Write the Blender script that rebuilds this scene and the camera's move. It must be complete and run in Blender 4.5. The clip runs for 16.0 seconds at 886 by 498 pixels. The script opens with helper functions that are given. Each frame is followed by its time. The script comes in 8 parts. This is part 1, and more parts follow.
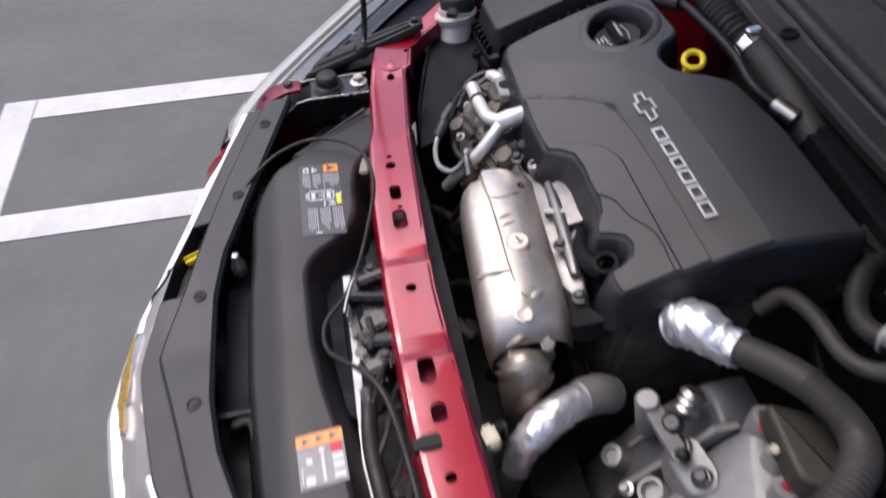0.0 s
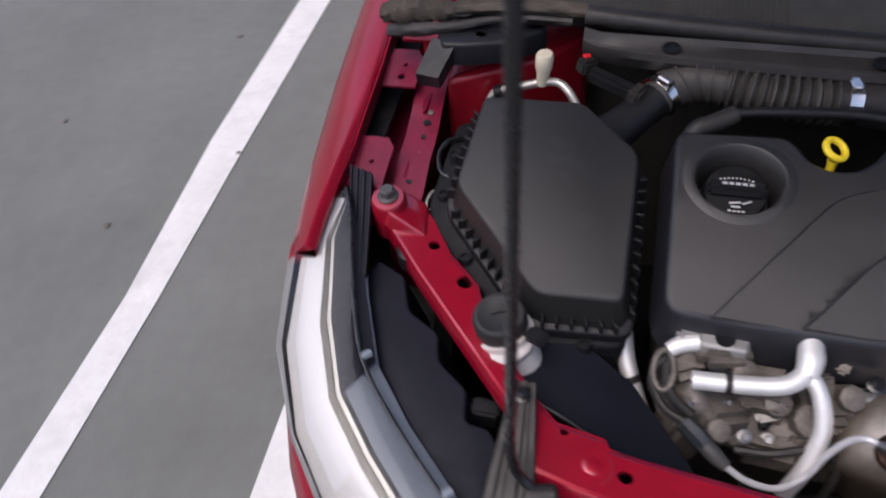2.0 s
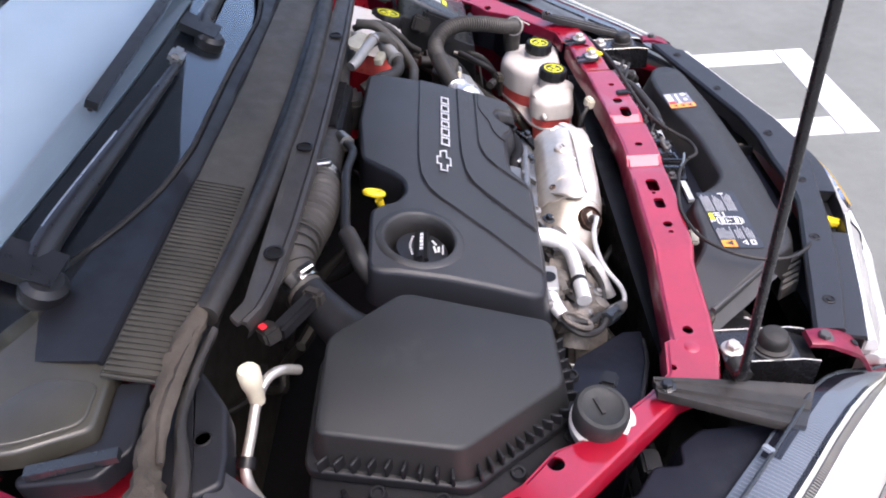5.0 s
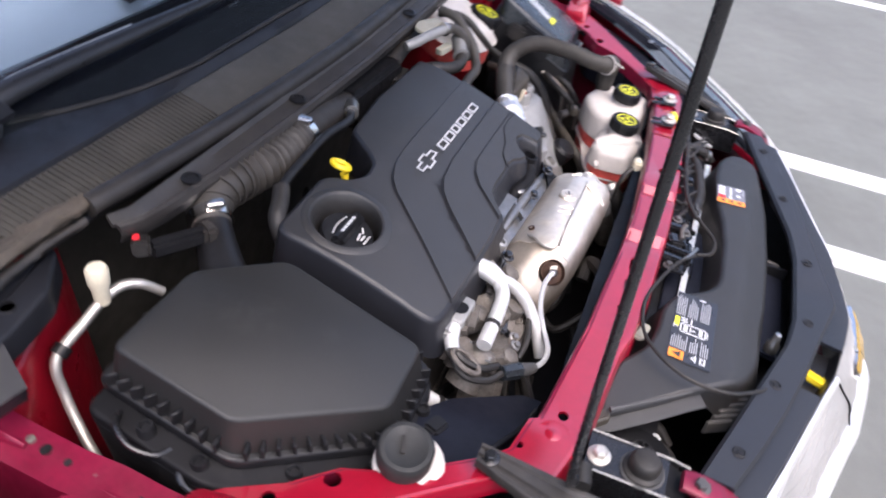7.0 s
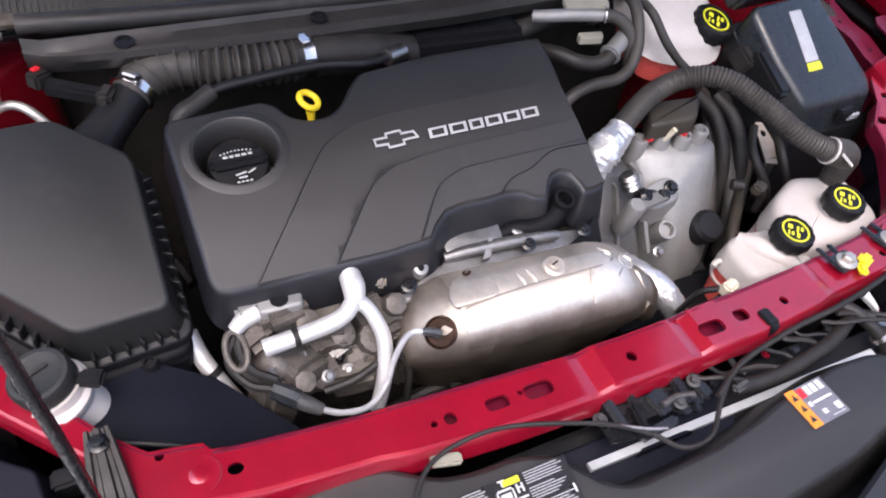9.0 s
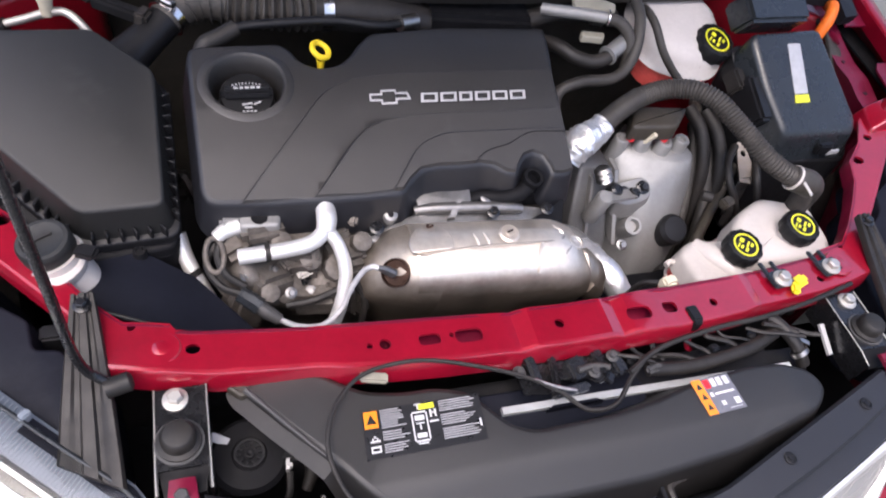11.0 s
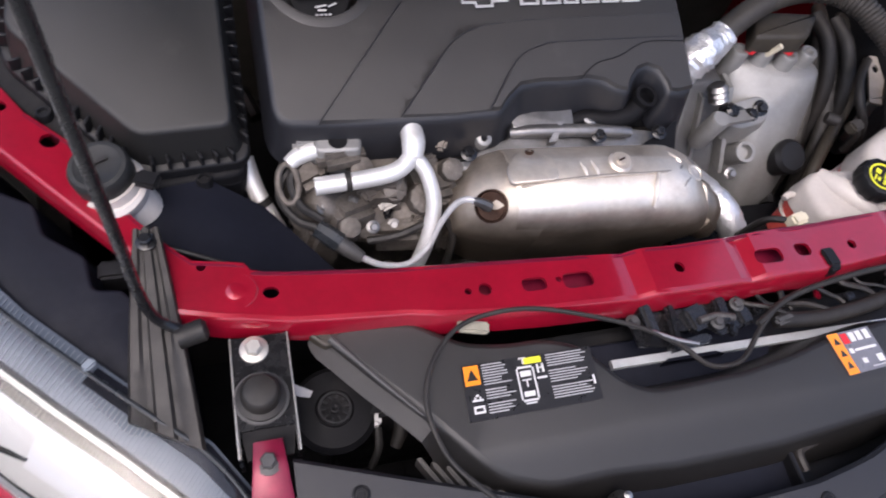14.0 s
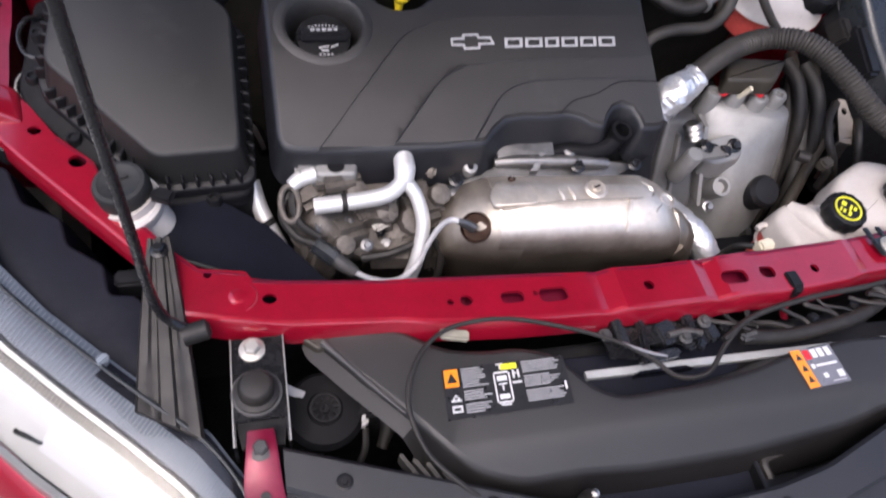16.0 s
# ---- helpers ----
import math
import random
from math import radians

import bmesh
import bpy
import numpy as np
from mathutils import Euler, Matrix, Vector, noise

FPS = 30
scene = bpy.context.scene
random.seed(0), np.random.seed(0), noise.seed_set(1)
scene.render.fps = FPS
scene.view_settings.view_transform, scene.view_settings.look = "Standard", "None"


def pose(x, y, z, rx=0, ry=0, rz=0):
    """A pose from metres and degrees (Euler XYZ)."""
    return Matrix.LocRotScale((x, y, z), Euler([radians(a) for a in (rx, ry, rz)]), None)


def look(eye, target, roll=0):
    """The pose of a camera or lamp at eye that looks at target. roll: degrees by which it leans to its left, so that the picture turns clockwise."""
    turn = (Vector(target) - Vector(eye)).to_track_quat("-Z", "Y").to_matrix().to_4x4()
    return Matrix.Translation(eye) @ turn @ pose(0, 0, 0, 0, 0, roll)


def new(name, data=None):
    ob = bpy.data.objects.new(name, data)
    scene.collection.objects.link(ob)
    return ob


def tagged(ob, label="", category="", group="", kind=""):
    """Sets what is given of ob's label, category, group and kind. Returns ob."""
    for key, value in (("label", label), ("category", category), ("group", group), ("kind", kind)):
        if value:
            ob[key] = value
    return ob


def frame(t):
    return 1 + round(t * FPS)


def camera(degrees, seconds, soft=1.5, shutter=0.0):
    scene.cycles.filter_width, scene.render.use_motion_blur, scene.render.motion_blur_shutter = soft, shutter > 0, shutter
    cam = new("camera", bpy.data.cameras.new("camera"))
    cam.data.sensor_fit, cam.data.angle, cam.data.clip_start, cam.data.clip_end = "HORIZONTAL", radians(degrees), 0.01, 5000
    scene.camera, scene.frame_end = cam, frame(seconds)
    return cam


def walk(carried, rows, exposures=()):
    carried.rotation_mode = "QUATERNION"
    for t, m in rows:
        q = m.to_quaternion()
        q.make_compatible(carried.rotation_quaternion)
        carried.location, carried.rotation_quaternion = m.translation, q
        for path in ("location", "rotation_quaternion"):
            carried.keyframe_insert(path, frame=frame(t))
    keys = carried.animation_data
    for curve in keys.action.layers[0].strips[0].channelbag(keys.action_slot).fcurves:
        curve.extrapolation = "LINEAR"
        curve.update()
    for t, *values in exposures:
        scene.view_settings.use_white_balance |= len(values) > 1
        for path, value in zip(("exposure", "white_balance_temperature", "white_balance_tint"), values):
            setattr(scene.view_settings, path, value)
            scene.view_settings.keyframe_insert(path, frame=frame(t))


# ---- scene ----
import functools

cam = camera(64.1, 16.0, soft=1.9, shutter=0.4)
METRES, START, TILT, LEAN, TURN = 3.3, (0.478, -0.022, 1.314), -47.90, 1.64, 79.52
ROWS = [
    (0.0, 0.0, 0.0, 0.0, 0.0, 0.0, -0.0),
    (0.5, -0.0405, 0.0367, 0.051, -8.59, -1.24, 3.06),
    (1.0, -0.0866, 0.0752, 0.0993, -21.33, -4.3, 18.85),
    (1.5, -0.1138, 0.1188, 0.137, -37.23, -10.0, 35.31),
    (2.0, -0.115, 0.1767, 0.1979, -53.94, -21.0, 46.21),
    (2.5, -0.0918, 0.2231, 0.2396, -83.22, -42.52, 48.48),
    (3.0, -0.0498, 0.2539, 0.271, -119.91, -72.2, 45.23),
    (3.5, -0.0063, 0.2711, 0.2856, -154.42, -99.09, 33.82),
    (4.0, 0.0158, 0.2892, 0.3058, -176.71, -101.37, 15.76),
    (4.5, 0.0149, 0.2989, 0.3296, -177.47, -90.44, 11.63),
    (4.7, 0.0142, 0.299, 0.3365, -177.4, -87.95, 10.65),
    (6.8, -0.0386, 0.2887, 0.3211, -160.67, -81.95, 17.36),
    (7.0, -0.0547, 0.2799, 0.3091, -153.59, -80.6, 19.9),
    (7.5, -0.0797, 0.244, 0.2654, -141.55, -77.73, 31.03),
    (8.0, -0.0877, 0.2045, 0.2166, -131.35, -79.32, 33.44),
    (8.2, -0.0898, 0.1968, 0.204, -126.48, -75.56, 37.57),
    (10.3, -0.1529, 0.1415, 0.1867, -96.87, -51.97, 40.14),
    (10.5, -0.1514, 0.1439, 0.1859, -96.63, -53.33, 39.7),
    (11.0, -0.1441, 0.1436, 0.1836, -95.76, -54.14, 37.71),
    (11.5, -0.1474, 0.1516, 0.17, -93.38, -58.52, 38.28),
    (12.0, -0.1586, 0.1572, 0.1554, -88.69, -57.82, 37.46),
    (12.5, -0.1354, 0.1704, 0.1564, -90.92, -60.86, 35.29),
    (13.0, -0.1151, 0.1817, 0.1611, -94.7, -64.88, 35.37),
    (13.5, -0.1153, 0.1819, 0.1687, -97.94, -66.2, 37.05),
    (14.0, -0.1191, 0.1736, 0.1803, -93.31, -59.51, 39.08),
    (14.5, -0.1302, 0.1737, 0.1803, -89.38, -58.36, 40.02),
    (15.0, -0.1374, 0.1713, 0.1795, -89.61, -58.3, 39.2),
    (15.5, -0.1378, 0.1675, 0.1789, -89.72, -57.58, 38.47),
    (16.0, -0.1396, 0.1612, 0.1816, -91.56, -54.09, 39.74),
]
EXPOSURES = [(t, e + 0.12, 6020, 16) for t, e in ((0.0, 0.44), (1.0, 0.34), (1.5, 0.40), (2.0, 0.37), (2.5, 0.70), (3.0, 0.98), (4.0, 1.52), (4.5, 1.58), (7.0, 1.39), (7.5, 1.41), (8.0, 1.20), (10.5, 1.11), (11.0, 1.08), (11.5, 0.93), (12.0, 0.69), (12.5, 0.69), (13.0, 0.80), (13.5, 0.81), (14.0, 0.76), (14.5, 0.72), (16.0, 0.87))]
BASE = pose(*START, TILT, LEAN, TURN)
walk(cam, [(t, BASE @ pose(METRES * x, METRES * y, METRES * z, 90 + pitch, roll, yaw)) for t, x, y, z, yaw, pitch, roll in ROWS],
     exposures=EXPOSURES)

# ---- world, sun ----
world = bpy.data.worlds.new("sky")
scene.world = world
world.use_nodes = True
wn = world.node_tree.nodes
sky = wn.new("ShaderNodeTexSky")
sky.sky_type, sky.sun_disc = "NISHITA", False
sky.sun_elevation, sky.sun_rotation = radians(66), radians(222)
sky.air_density, sky.dust_density, sky.ozone_density = 1.0, 6.5, 1.0
wn["Background"].inputs["Strength"].default_value = 0.15
world.node_tree.links.new(sky.outputs[0], wn["Background"].inputs["Color"])
sun = new("sun", bpy.data.lights.new("sun", "SUN"))
sun.data.energy, sun.data.angle, sun.data.color = 0.5, radians(70), (1.0, 0.96, 0.91)
sun.matrix_world = look((-1.09, -1.21, 3.66), (0, 0, 0))
scene.view_settings.exposure = 0.0


# ---- materials ----
def mat(name, col, rough=0.5, metal=0.0, var=0.15, scale=30.0, grain=0.08, gscale=600.0, coat=0.0, dust=None, amount=0.0, dscale=9.0, rvar=0.12,
        spec=0.5, trans=0.0, ior=1.45, bdist=0.002, clear=1.5, low_shade=None):
    """A surface with tone variation at two scales, uneven gloss, fine relief and, where wanted, a film of dust in patches."""
    m = bpy.data.materials.new(name)
    m.use_nodes = True
    nt = m.node_tree
    n, l = nt.nodes, nt.links
    p = n["Principled BSDF"]
    tc = n.new("ShaderNodeTexCoord")

    def noise_tex(s, detail=4.0, rough_=0.6):
        x = n.new("ShaderNodeTexNoise")
        x.inputs["Scale"].default_value, x.inputs["Detail"].default_value, x.inputs["Roughness"].default_value = s, detail, rough_
        l.new(tc.outputs["Object"], x.inputs["Vector"])
        return x.outputs["Fac"]

    def mixc(a, b, fac):
        x = n.new("ShaderNodeMix")
        x.data_type = "RGBA"
        for value, socket in ((fac, x.inputs["Factor"]), (a, x.inputs["A"]), (b, x.inputs["B"])):
            if isinstance(value, bpy.types.NodeSocket):
                l.new(value, socket)
            else:
                socket.default_value = value
        return x.outputs["Result"]

    def span(fac, a, b, lo=0.0, hi=1.0):
        x = n.new("ShaderNodeMapRange")
        l.new(fac, x.inputs["Value"])
        for k, v in zip(("From Min", "From Max", "To Min", "To Max"), (a, b, lo, hi)):
            x.inputs[k].default_value = v
        return x.outputs["Result"]

    lo = (*[c * (1 - var) for c in col], 1)
    hi = (*[min(c * (1 + var), 1) for c in col], 1)
    c = mixc(lo, hi, span(noise_tex(scale), 0.3, 0.7))
    fine = noise_tex(scale * 9, 3.0)
    c2 = n.new("ShaderNodeHueSaturation")
    l.new(c, c2.inputs["Color"])
    l.new(span(fine, 0.3, 0.7, 1 - var * 0.5, 1 + var * 0.5), c2.inputs["Value"])
    c = c2.outputs["Color"]
    r = span(noise_tex(scale * 2.3), 0.3, 0.7, max(rough - rvar, 0.02), min(rough + rvar, 1.0))
    if dust:
        f = span(noise_tex(dscale, 8.0, 0.7), 0.62 - amount, 0.85 - amount * 0.5, 0.0, min(1.0, 0.35 + amount))
        c = mixc(c, (*dust, 1), f)
        x = n.new("ShaderNodeMath")
        x.operation = "MAXIMUM"
        l.new(r, x.inputs[0])
        l.new(span(f, 0.0, 1.0, 0.0, 0.85), x.inputs[1])
        r = x.outputs[0]
    if low_shade:
        # shade and heat browning put into the colour below a ragged height
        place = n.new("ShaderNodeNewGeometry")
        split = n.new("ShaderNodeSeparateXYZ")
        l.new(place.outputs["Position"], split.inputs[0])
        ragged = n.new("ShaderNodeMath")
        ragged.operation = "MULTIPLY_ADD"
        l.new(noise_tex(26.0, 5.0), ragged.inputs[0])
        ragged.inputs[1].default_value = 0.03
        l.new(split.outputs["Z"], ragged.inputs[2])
        c = mixc((*low_shade[0], 1), c, span(ragged.outputs[0], low_shade[1] + 0.015, low_shade[2] + 0.015))
    l.new(c, p.inputs["Base Color"])
    l.new(r, p.inputs["Roughness"])
    p.inputs["Metallic"].default_value = metal
    p.inputs["Coat Weight"].default_value = coat
    p.inputs["Coat Roughness"].default_value = 0.12
    p.inputs["Coat IOR"].default_value = clear
    p.inputs["Specular IOR Level"].default_value = spec
    p.inputs["Transmission Weight"].default_value = trans
    p.inputs["IOR"].default_value = ior
    if grain:
        b = n.new("ShaderNodeBump")
        b.inputs["Strength"].default_value, b.inputs["Distance"].default_value = grain, bdist
        l.new(noise_tex(gscale, 3.0), b.inputs["Height"])
        l.new(b.outputs["Normal"], p.inputs["Normal"])
    return m


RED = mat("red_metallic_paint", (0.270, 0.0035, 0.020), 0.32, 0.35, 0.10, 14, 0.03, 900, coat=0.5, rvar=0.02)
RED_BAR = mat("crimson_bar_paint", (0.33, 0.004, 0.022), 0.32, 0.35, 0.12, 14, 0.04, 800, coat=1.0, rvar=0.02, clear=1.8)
# duller shield metal, its shade painted darker and browner lower down
DULL_SHIELD = mat("dull_shield", (0.46, 0.41, 0.35), 0.50, 0.85, 0.22, 9, 0.2, 50, dust=(0.24, 0.20, 0.155), amount=0.2, dscale=12, bdist=0.004, low_shade=((0.20, 0.165, 0.13), 0.665, 0.70))
# darker, duller red for rails, inner panels, flanges and bumper tongues
RED_DULL = mat("dull_red_paint", (0.150, 0.0045, 0.025), 0.42, 0.25, 0.22, 16, 0.05, 700, coat=0.3, spec=0.4, dust=(0.09, 0.045, 0.045), amount=0.10)
RED_DEEP = mat("deep_red_tower_paint", (0.26, 0.005, 0.014), 0.36, 0.2, 0.15, 14, 0.03, 900, coat=0.4)
COWL_TRIM = mat("dark_cowl_trim", (0.010, 0.0105, 0.013), 0.42, 0, 0.15, 16, 0.08, 800, dust=(0.03, 0.029, 0.028), amount=0.08, spec=0.3)
COWL_LIP = mat("dusty_cowl_lip", (0.020, 0.018, 0.017), 0.52, 0, 0.2, 16, 0.12, 800, dust=(0.055, 0.049, 0.042), amount=0.16)
HOSE = mat("dusty_bellows_rubber", (0.013, 0.012, 0.0115), 0.5, 0, 0.25, 30, 0.1, 500, dust=(0.055, 0.048, 0.041), amount=0.16)
COWL = mat("brown_dusty_cowl", (0.036, 0.034, 0.028), 0.6, 0, 0.2, 14, 0.15, 800, dust=(0.062, 0.055, 0.046), amount=0.25, dscale=14, spec=0.5)
BEIGE_DUST = mat("pale_dusty_plate", (0.027, 0.0255, 0.0195), 0.42, 0, 0.12, 10, 0.08, 700, dust=(0.06, 0.055, 0.044), amount=0.22, dscale=8, spec=0.7)
WIPER = mat("satin_black_wiper", (0.012, 0.0125, 0.0145), 0.36, 0.1, 0.2, 25, 0.08, 700, dust=(0.09, 0.085, 0.08), amount=0.06)
# tone of the sky's reflection in the windscreen, painted as a surface
SKY_TONE = mat("painted_sky_reflection", (0.20, 0.225, 0.275), 0.5, 0.3, 0.05, 4, 0.05, 300)
RCOVER = mat("dark_grained_plastic", (0.0130, 0.0122, 0.0118), 0.44, 0, 0.06, 6, 0.25, 1600, rvar=0.05, dust=(0.09, 0.085, 0.08), amount=0.02, spec=0.7)
LID = mat("dark_lid_plastic", (0.0115, 0.0115, 0.0112), 0.45, 0, 0.06, 6, 0.25, 1600, rvar=0.05, dust=(0.08, 0.076, 0.07), amount=0.03, spec=0.58)
COVER = mat("grained_grey_plastic", (0.0165, 0.0153, 0.0146), 0.42, 0, 0.06, 6, 0.25, 1600, rvar=0.05, dust=(0.10, 0.095, 0.09), amount=0.02, spec=0.8)
PLASTIC = mat("black_plastic", (0.0085, 0.0085, 0.0095), 0.42, 0, 0.2, 25, 0.12, 900, spec=0.34, dust=(0.04, 0.036, 0.033), amount=0.05)
PLASTIC_DUSTY = mat("dusty_black_plastic", (0.015, 0.0135, 0.0125), 0.52, 0, 0.25, 18, 0.15, 800, spec=0.42, dust=(0.06, 0.051, 0.043), amount=0.18)
NAVY = mat("dark_navy_plastic", (0.0080, 0.0090, 0.0145), 0.50, 0, 0.15, 18, 0.05, 900, spec=0.14, dust=(0.03, 0.03, 0.034), amount=0.03)
SLATE = mat("slate_plastic", (0.016, 0.019, 0.022), 0.3, 0, 0.12, 18, 0.06, 900, coat=0.25)
MATTE = mat("matte_black_plastic", (0.0075, 0.0075, 0.0085), 0.55, 0, 0.2, 25, 0.1, 900, spec=0.14, dust=(0.045, 0.042, 0.04), amount=0.06)
GCOVER = mat("grained_dark_shield", (0.0110, 0.0115, 0.0145), 0.4, 0, 0.06, 6, 0.2, 1600, rvar=0.05, spec=0.6)
RUBBER = mat("rubber", (0.0125, 0.0114, 0.0106), 0.55, 0, 0.25, 30, 0.12, 500, spec=0.46, dust=(0.055, 0.046, 0.038), amount=0.16)
SEAL = mat("dusty_rubber_seal", (0.030, 0.0245, 0.0185), 0.72, 0, 0.35, 22, 0.4, 220, dust=(0.10, 0.079, 0.058), amount=0.18)
ALU = mat("aluminium_pipe", (0.74, 0.73, 0.71), 0.50, 0.6, 0.08, 40, 0.06, 500, dust=(0.30, 0.25, 0.2), amount=0.05)
CAST = mat("cast_aluminium", (0.29, 0.285, 0.275), 0.52, 0.55, 0.10, 14, 0.2, 420, dust=(0.20, 0.185, 0.165), amount=0.08, dscale=22)
# darker copy of cast_aluminium: the left facet's shade put into the colour
CAST_SHADED = mat("shaded_cast_case", (0.135, 0.135, 0.137), 0.5, 0.5, 0.14, 14, 0.2, 420, dust=(0.09, 0.085, 0.08), amount=0.1, dscale=22)
DUSTY_HOSE = mat("dusty_coolant_hose", (0.026, 0.0235, 0.021), 0.55, 0, 0.2, 30, 0.1, 500, dust=(0.085, 0.076, 0.065), amount=0.24)
CAST_DIRTY = mat("dirty_cast_aluminium", (0.155, 0.140, 0.124), 0.60, 0.6, 0.35, 30, 0.5, 320, dust=(0.075, 0.058, 0.045), amount=0.25, dscale=26)
GREYCAST = mat("grey_steel_bracket", (0.23, 0.225, 0.22), 0.42, 0.85, 0.2, 20, 0.15, 300, dust=(0.10, 0.085, 0.07), amount=0.08)
# colour darkens downwards in place of the shield's reflection gradient
SHIELD = mat("embossed_heat_shield", (0.80, 0.74, 0.66), 0.46, 0.85, 0.16, 9, 0.22, 45, dust=(0.50, 0.41, 0.31), amount=0.20, dscale=16, bdist=0.004, low_shade=((0.24, 0.20, 0.16), 0.685, 0.722))
FOIL = mat("crinkled_foil", (0.86, 0.86, 0.87), 0.40, 0.85, 0.08, 40, 0.6, 70, bdist=0.006)
CHROME = mat("chrome", (0.84, 0.81, 0.78), 0.20, 1, 0.03, 20, 0.02, 300, rvar=0.03)
STEEL = mat("zinc_steel", (0.42, 0.41, 0.39), 0.38, 1, 0.15, 60, 0.1, 500, dust=(0.25, 0.18, 0.12), amount=0.06)
DARK_STEEL = mat("black_steel", (0.010, 0.010, 0.011), 0.26, 0.1, 0.25, 40, 0.08, 500, coat=0.4)
RUST = mat("heat_browned_steel", (0.045, 0.024, 0.016), 0.6, 0.7, 0.35, 60, 0.3, 400)
MILKY = mat("milky_plastic", (0.52, 0.485, 0.455), 0.38, 0, 0.06, 22, 0.06, 500, dust=(0.45, 0.38, 0.32), amount=0.06)
COOLANT = mat("coolant_behind_plastic", (0.72, 0.11, 0.09), 0.35, 0, 0.15, 25, 0.05, 500)
BEIGE = mat("beige_plastic_cap", (0.55, 0.50, 0.38), 0.5, 0, 0.1, 60, 0.1, 600)
YELLOW = mat("yellow_plastic", (0.80, 0.60, 0.02), 0.4, 0, 0.06, 50, 0.05, 600)
ORANGE = mat("orange_cable", (0.80, 0.16, 0.01), 0.5, 0, 0.1, 50, 0.1, 300)
GOLD = mat("gold_emblem", (0.60, 0.38, 0.07), 0.34, 0.6, 0.05, 40, 0.0, coat=0.5)
WHITE = mat("white_print", (0.60, 0.60, 0.60), 0.5, 0, 0.06, 80, 0.0, coat=0.8)
GREY_PRINT = mat("grey_print", (0.40, 0.40, 0.41), 0.5, 0, 0.1, 80, 0.0, coat=0.8)
ORANGE_PRINT = mat("orange_print", (0.80, 0.25, 0.01), 0.45, 0, 0.06, 80, 0.0, coat=0.8)
YELLOW_PRINT = mat("yellow_print", (0.72, 0.72, 0.03), 0.45, 0, 0.06, 80, 0.0)
RED_PRINT = mat("red_print", (0.62, 0.02, 0.03), 0.45, 0, 0.06, 80, 0.0)
STICKER = mat("black_sticker", (0.016, 0.016, 0.018), 0.35, 0, 0.1, 60, 0.02, 500, coat=0.8)
STICKER_GREY = mat("grey_sticker", (0.14, 0.14, 0.16), 0.35, 0, 0.1, 60, 0.02, 500, coat=0.8)
LOGO = mat("pale_grey_print", (0.48, 0.48, 0.48), 0.45, 0.2, 0.06, 60, 0.0)
SILVER = mat("satin_silver_panel", (0.46, 0.445, 0.42), 0.5, 0.7, 0.03, 5, 0.08, 120)
SATIN = mat("satin_chrome_trim", (0.74, 0.73, 0.71), 0.34, 0.6, 0.03, 12, 0.02, 300, rvar=0.04)
BEZEL = mat("pale_lamp_bezel", (0.16, 0.185, 0.215), 0.5, 0.0, 0.04, 12, 0.0, rvar=0.02)
RIBBAND = mat("ribbed_lamp_band", (0.28, 0.265, 0.21), 0.5, 0.1, 0.1, 60, 0.0)
CREAM = mat("cream_light_strip", (0.60, 0.59, 0.52), 0.35, 0.1, 0.05, 12, 0.0)
HORN_GREY = mat("dull_grey_horn", (0.050, 0.049, 0.049), 0.5, 0, 0.2, 30, 0.1, 600)
FIN_GREY = mat("dusty_grey_duct", (0.075, 0.070, 0.064), 0.55, 0, 0.2, 30, 0.1, 600)
CONDENSER = mat("bare_condenser_edge", (0.55, 0.57, 0.58), 0.4, 0.4, 0.08, 30, 0.05, 400)
ZINC = mat("dull_zinc", (0.50, 0.48, 0.44), 0.46, 0.75, 0.12, 60, 0.1, 500)
DUSTY_CAP = mat("dusty_grey_cap", (0.013, 0.0135, 0.0135), 0.62, 0, 0.2, 40, 0.2, 500, dust=(0.045, 0.044, 0.042), amount=0.10)
LAMP_GREY = mat("lamp_divider_grey", (0.56, 0.55, 0.52), 0.3, 0.1, 0.05, 12, 0.0, rvar=0.02)
BOWL = mat("lamp_bowl", (0.64, 0.64, 0.635), 0.32, 0.1, 0.02, 8, 0.0, rvar=0.02)
OLIVE = mat("olive_brown_plastic", (0.036, 0.031, 0.024), 0.5, 0, 0.25, 30, 0.12, 500)
RIBBASE = mat("blue_grey_bezel", (0.100, 0.120, 0.150), 0.34, 0.1, 0.04, 12, 0.0, rvar=0.015)
GREYLENS = mat("grey_lamp_trim", (0.34, 0.345, 0.35), 0.22, 0.3, 0.04, 12, 0.0, rvar=0.02, coat=0.5)
FRIT = mat("black_glass_frit", (0.006, 0.006, 0.008), 0.06, 0, 0.1, 20, 0.0, rvar=0.02)
GLASS = mat("windscreen_glass", (0.80, 0.88, 0.90), 0.02, 0, 0.0, 20, 0.0, trans=1.0, rvar=0.0)
LENS = mat("clear_lens", (0.97, 0.98, 1.0), 0.08, 0, 0.0, 20, 0.0, trans=1.0, rvar=0.0, ior=1.5)
CABIN = mat("cabin_trim", (0.03, 0.03, 0.033), 0.7, 0, 0.2, 20, 0.1, 600)
ASPHALT = mat("asphalt", (0.123, 0.1285, 0.118), 0.9, 0, 0.10, 2.2, 0.4, 150, dust=(0.085, 0.084, 0.080), amount=0.10, dscale=0.9, bdist=0.004)
LINE = mat("road_paint", (0.56, 0.56, 0.545), 0.75, 0, 0.08, 5, 0.5, 170, dust=(0.30, 0.295, 0.28), amount=0.12, dscale=11, bdist=0.003)


# ---- mesh helpers ----
def thing(name, label, category, at=(0, 0, 0), group="", kind=""):
    ob = new(name)
    ob.location = at
    ob.empty_display_size = 0.02
    return tagged(ob, label, category, group, kind)


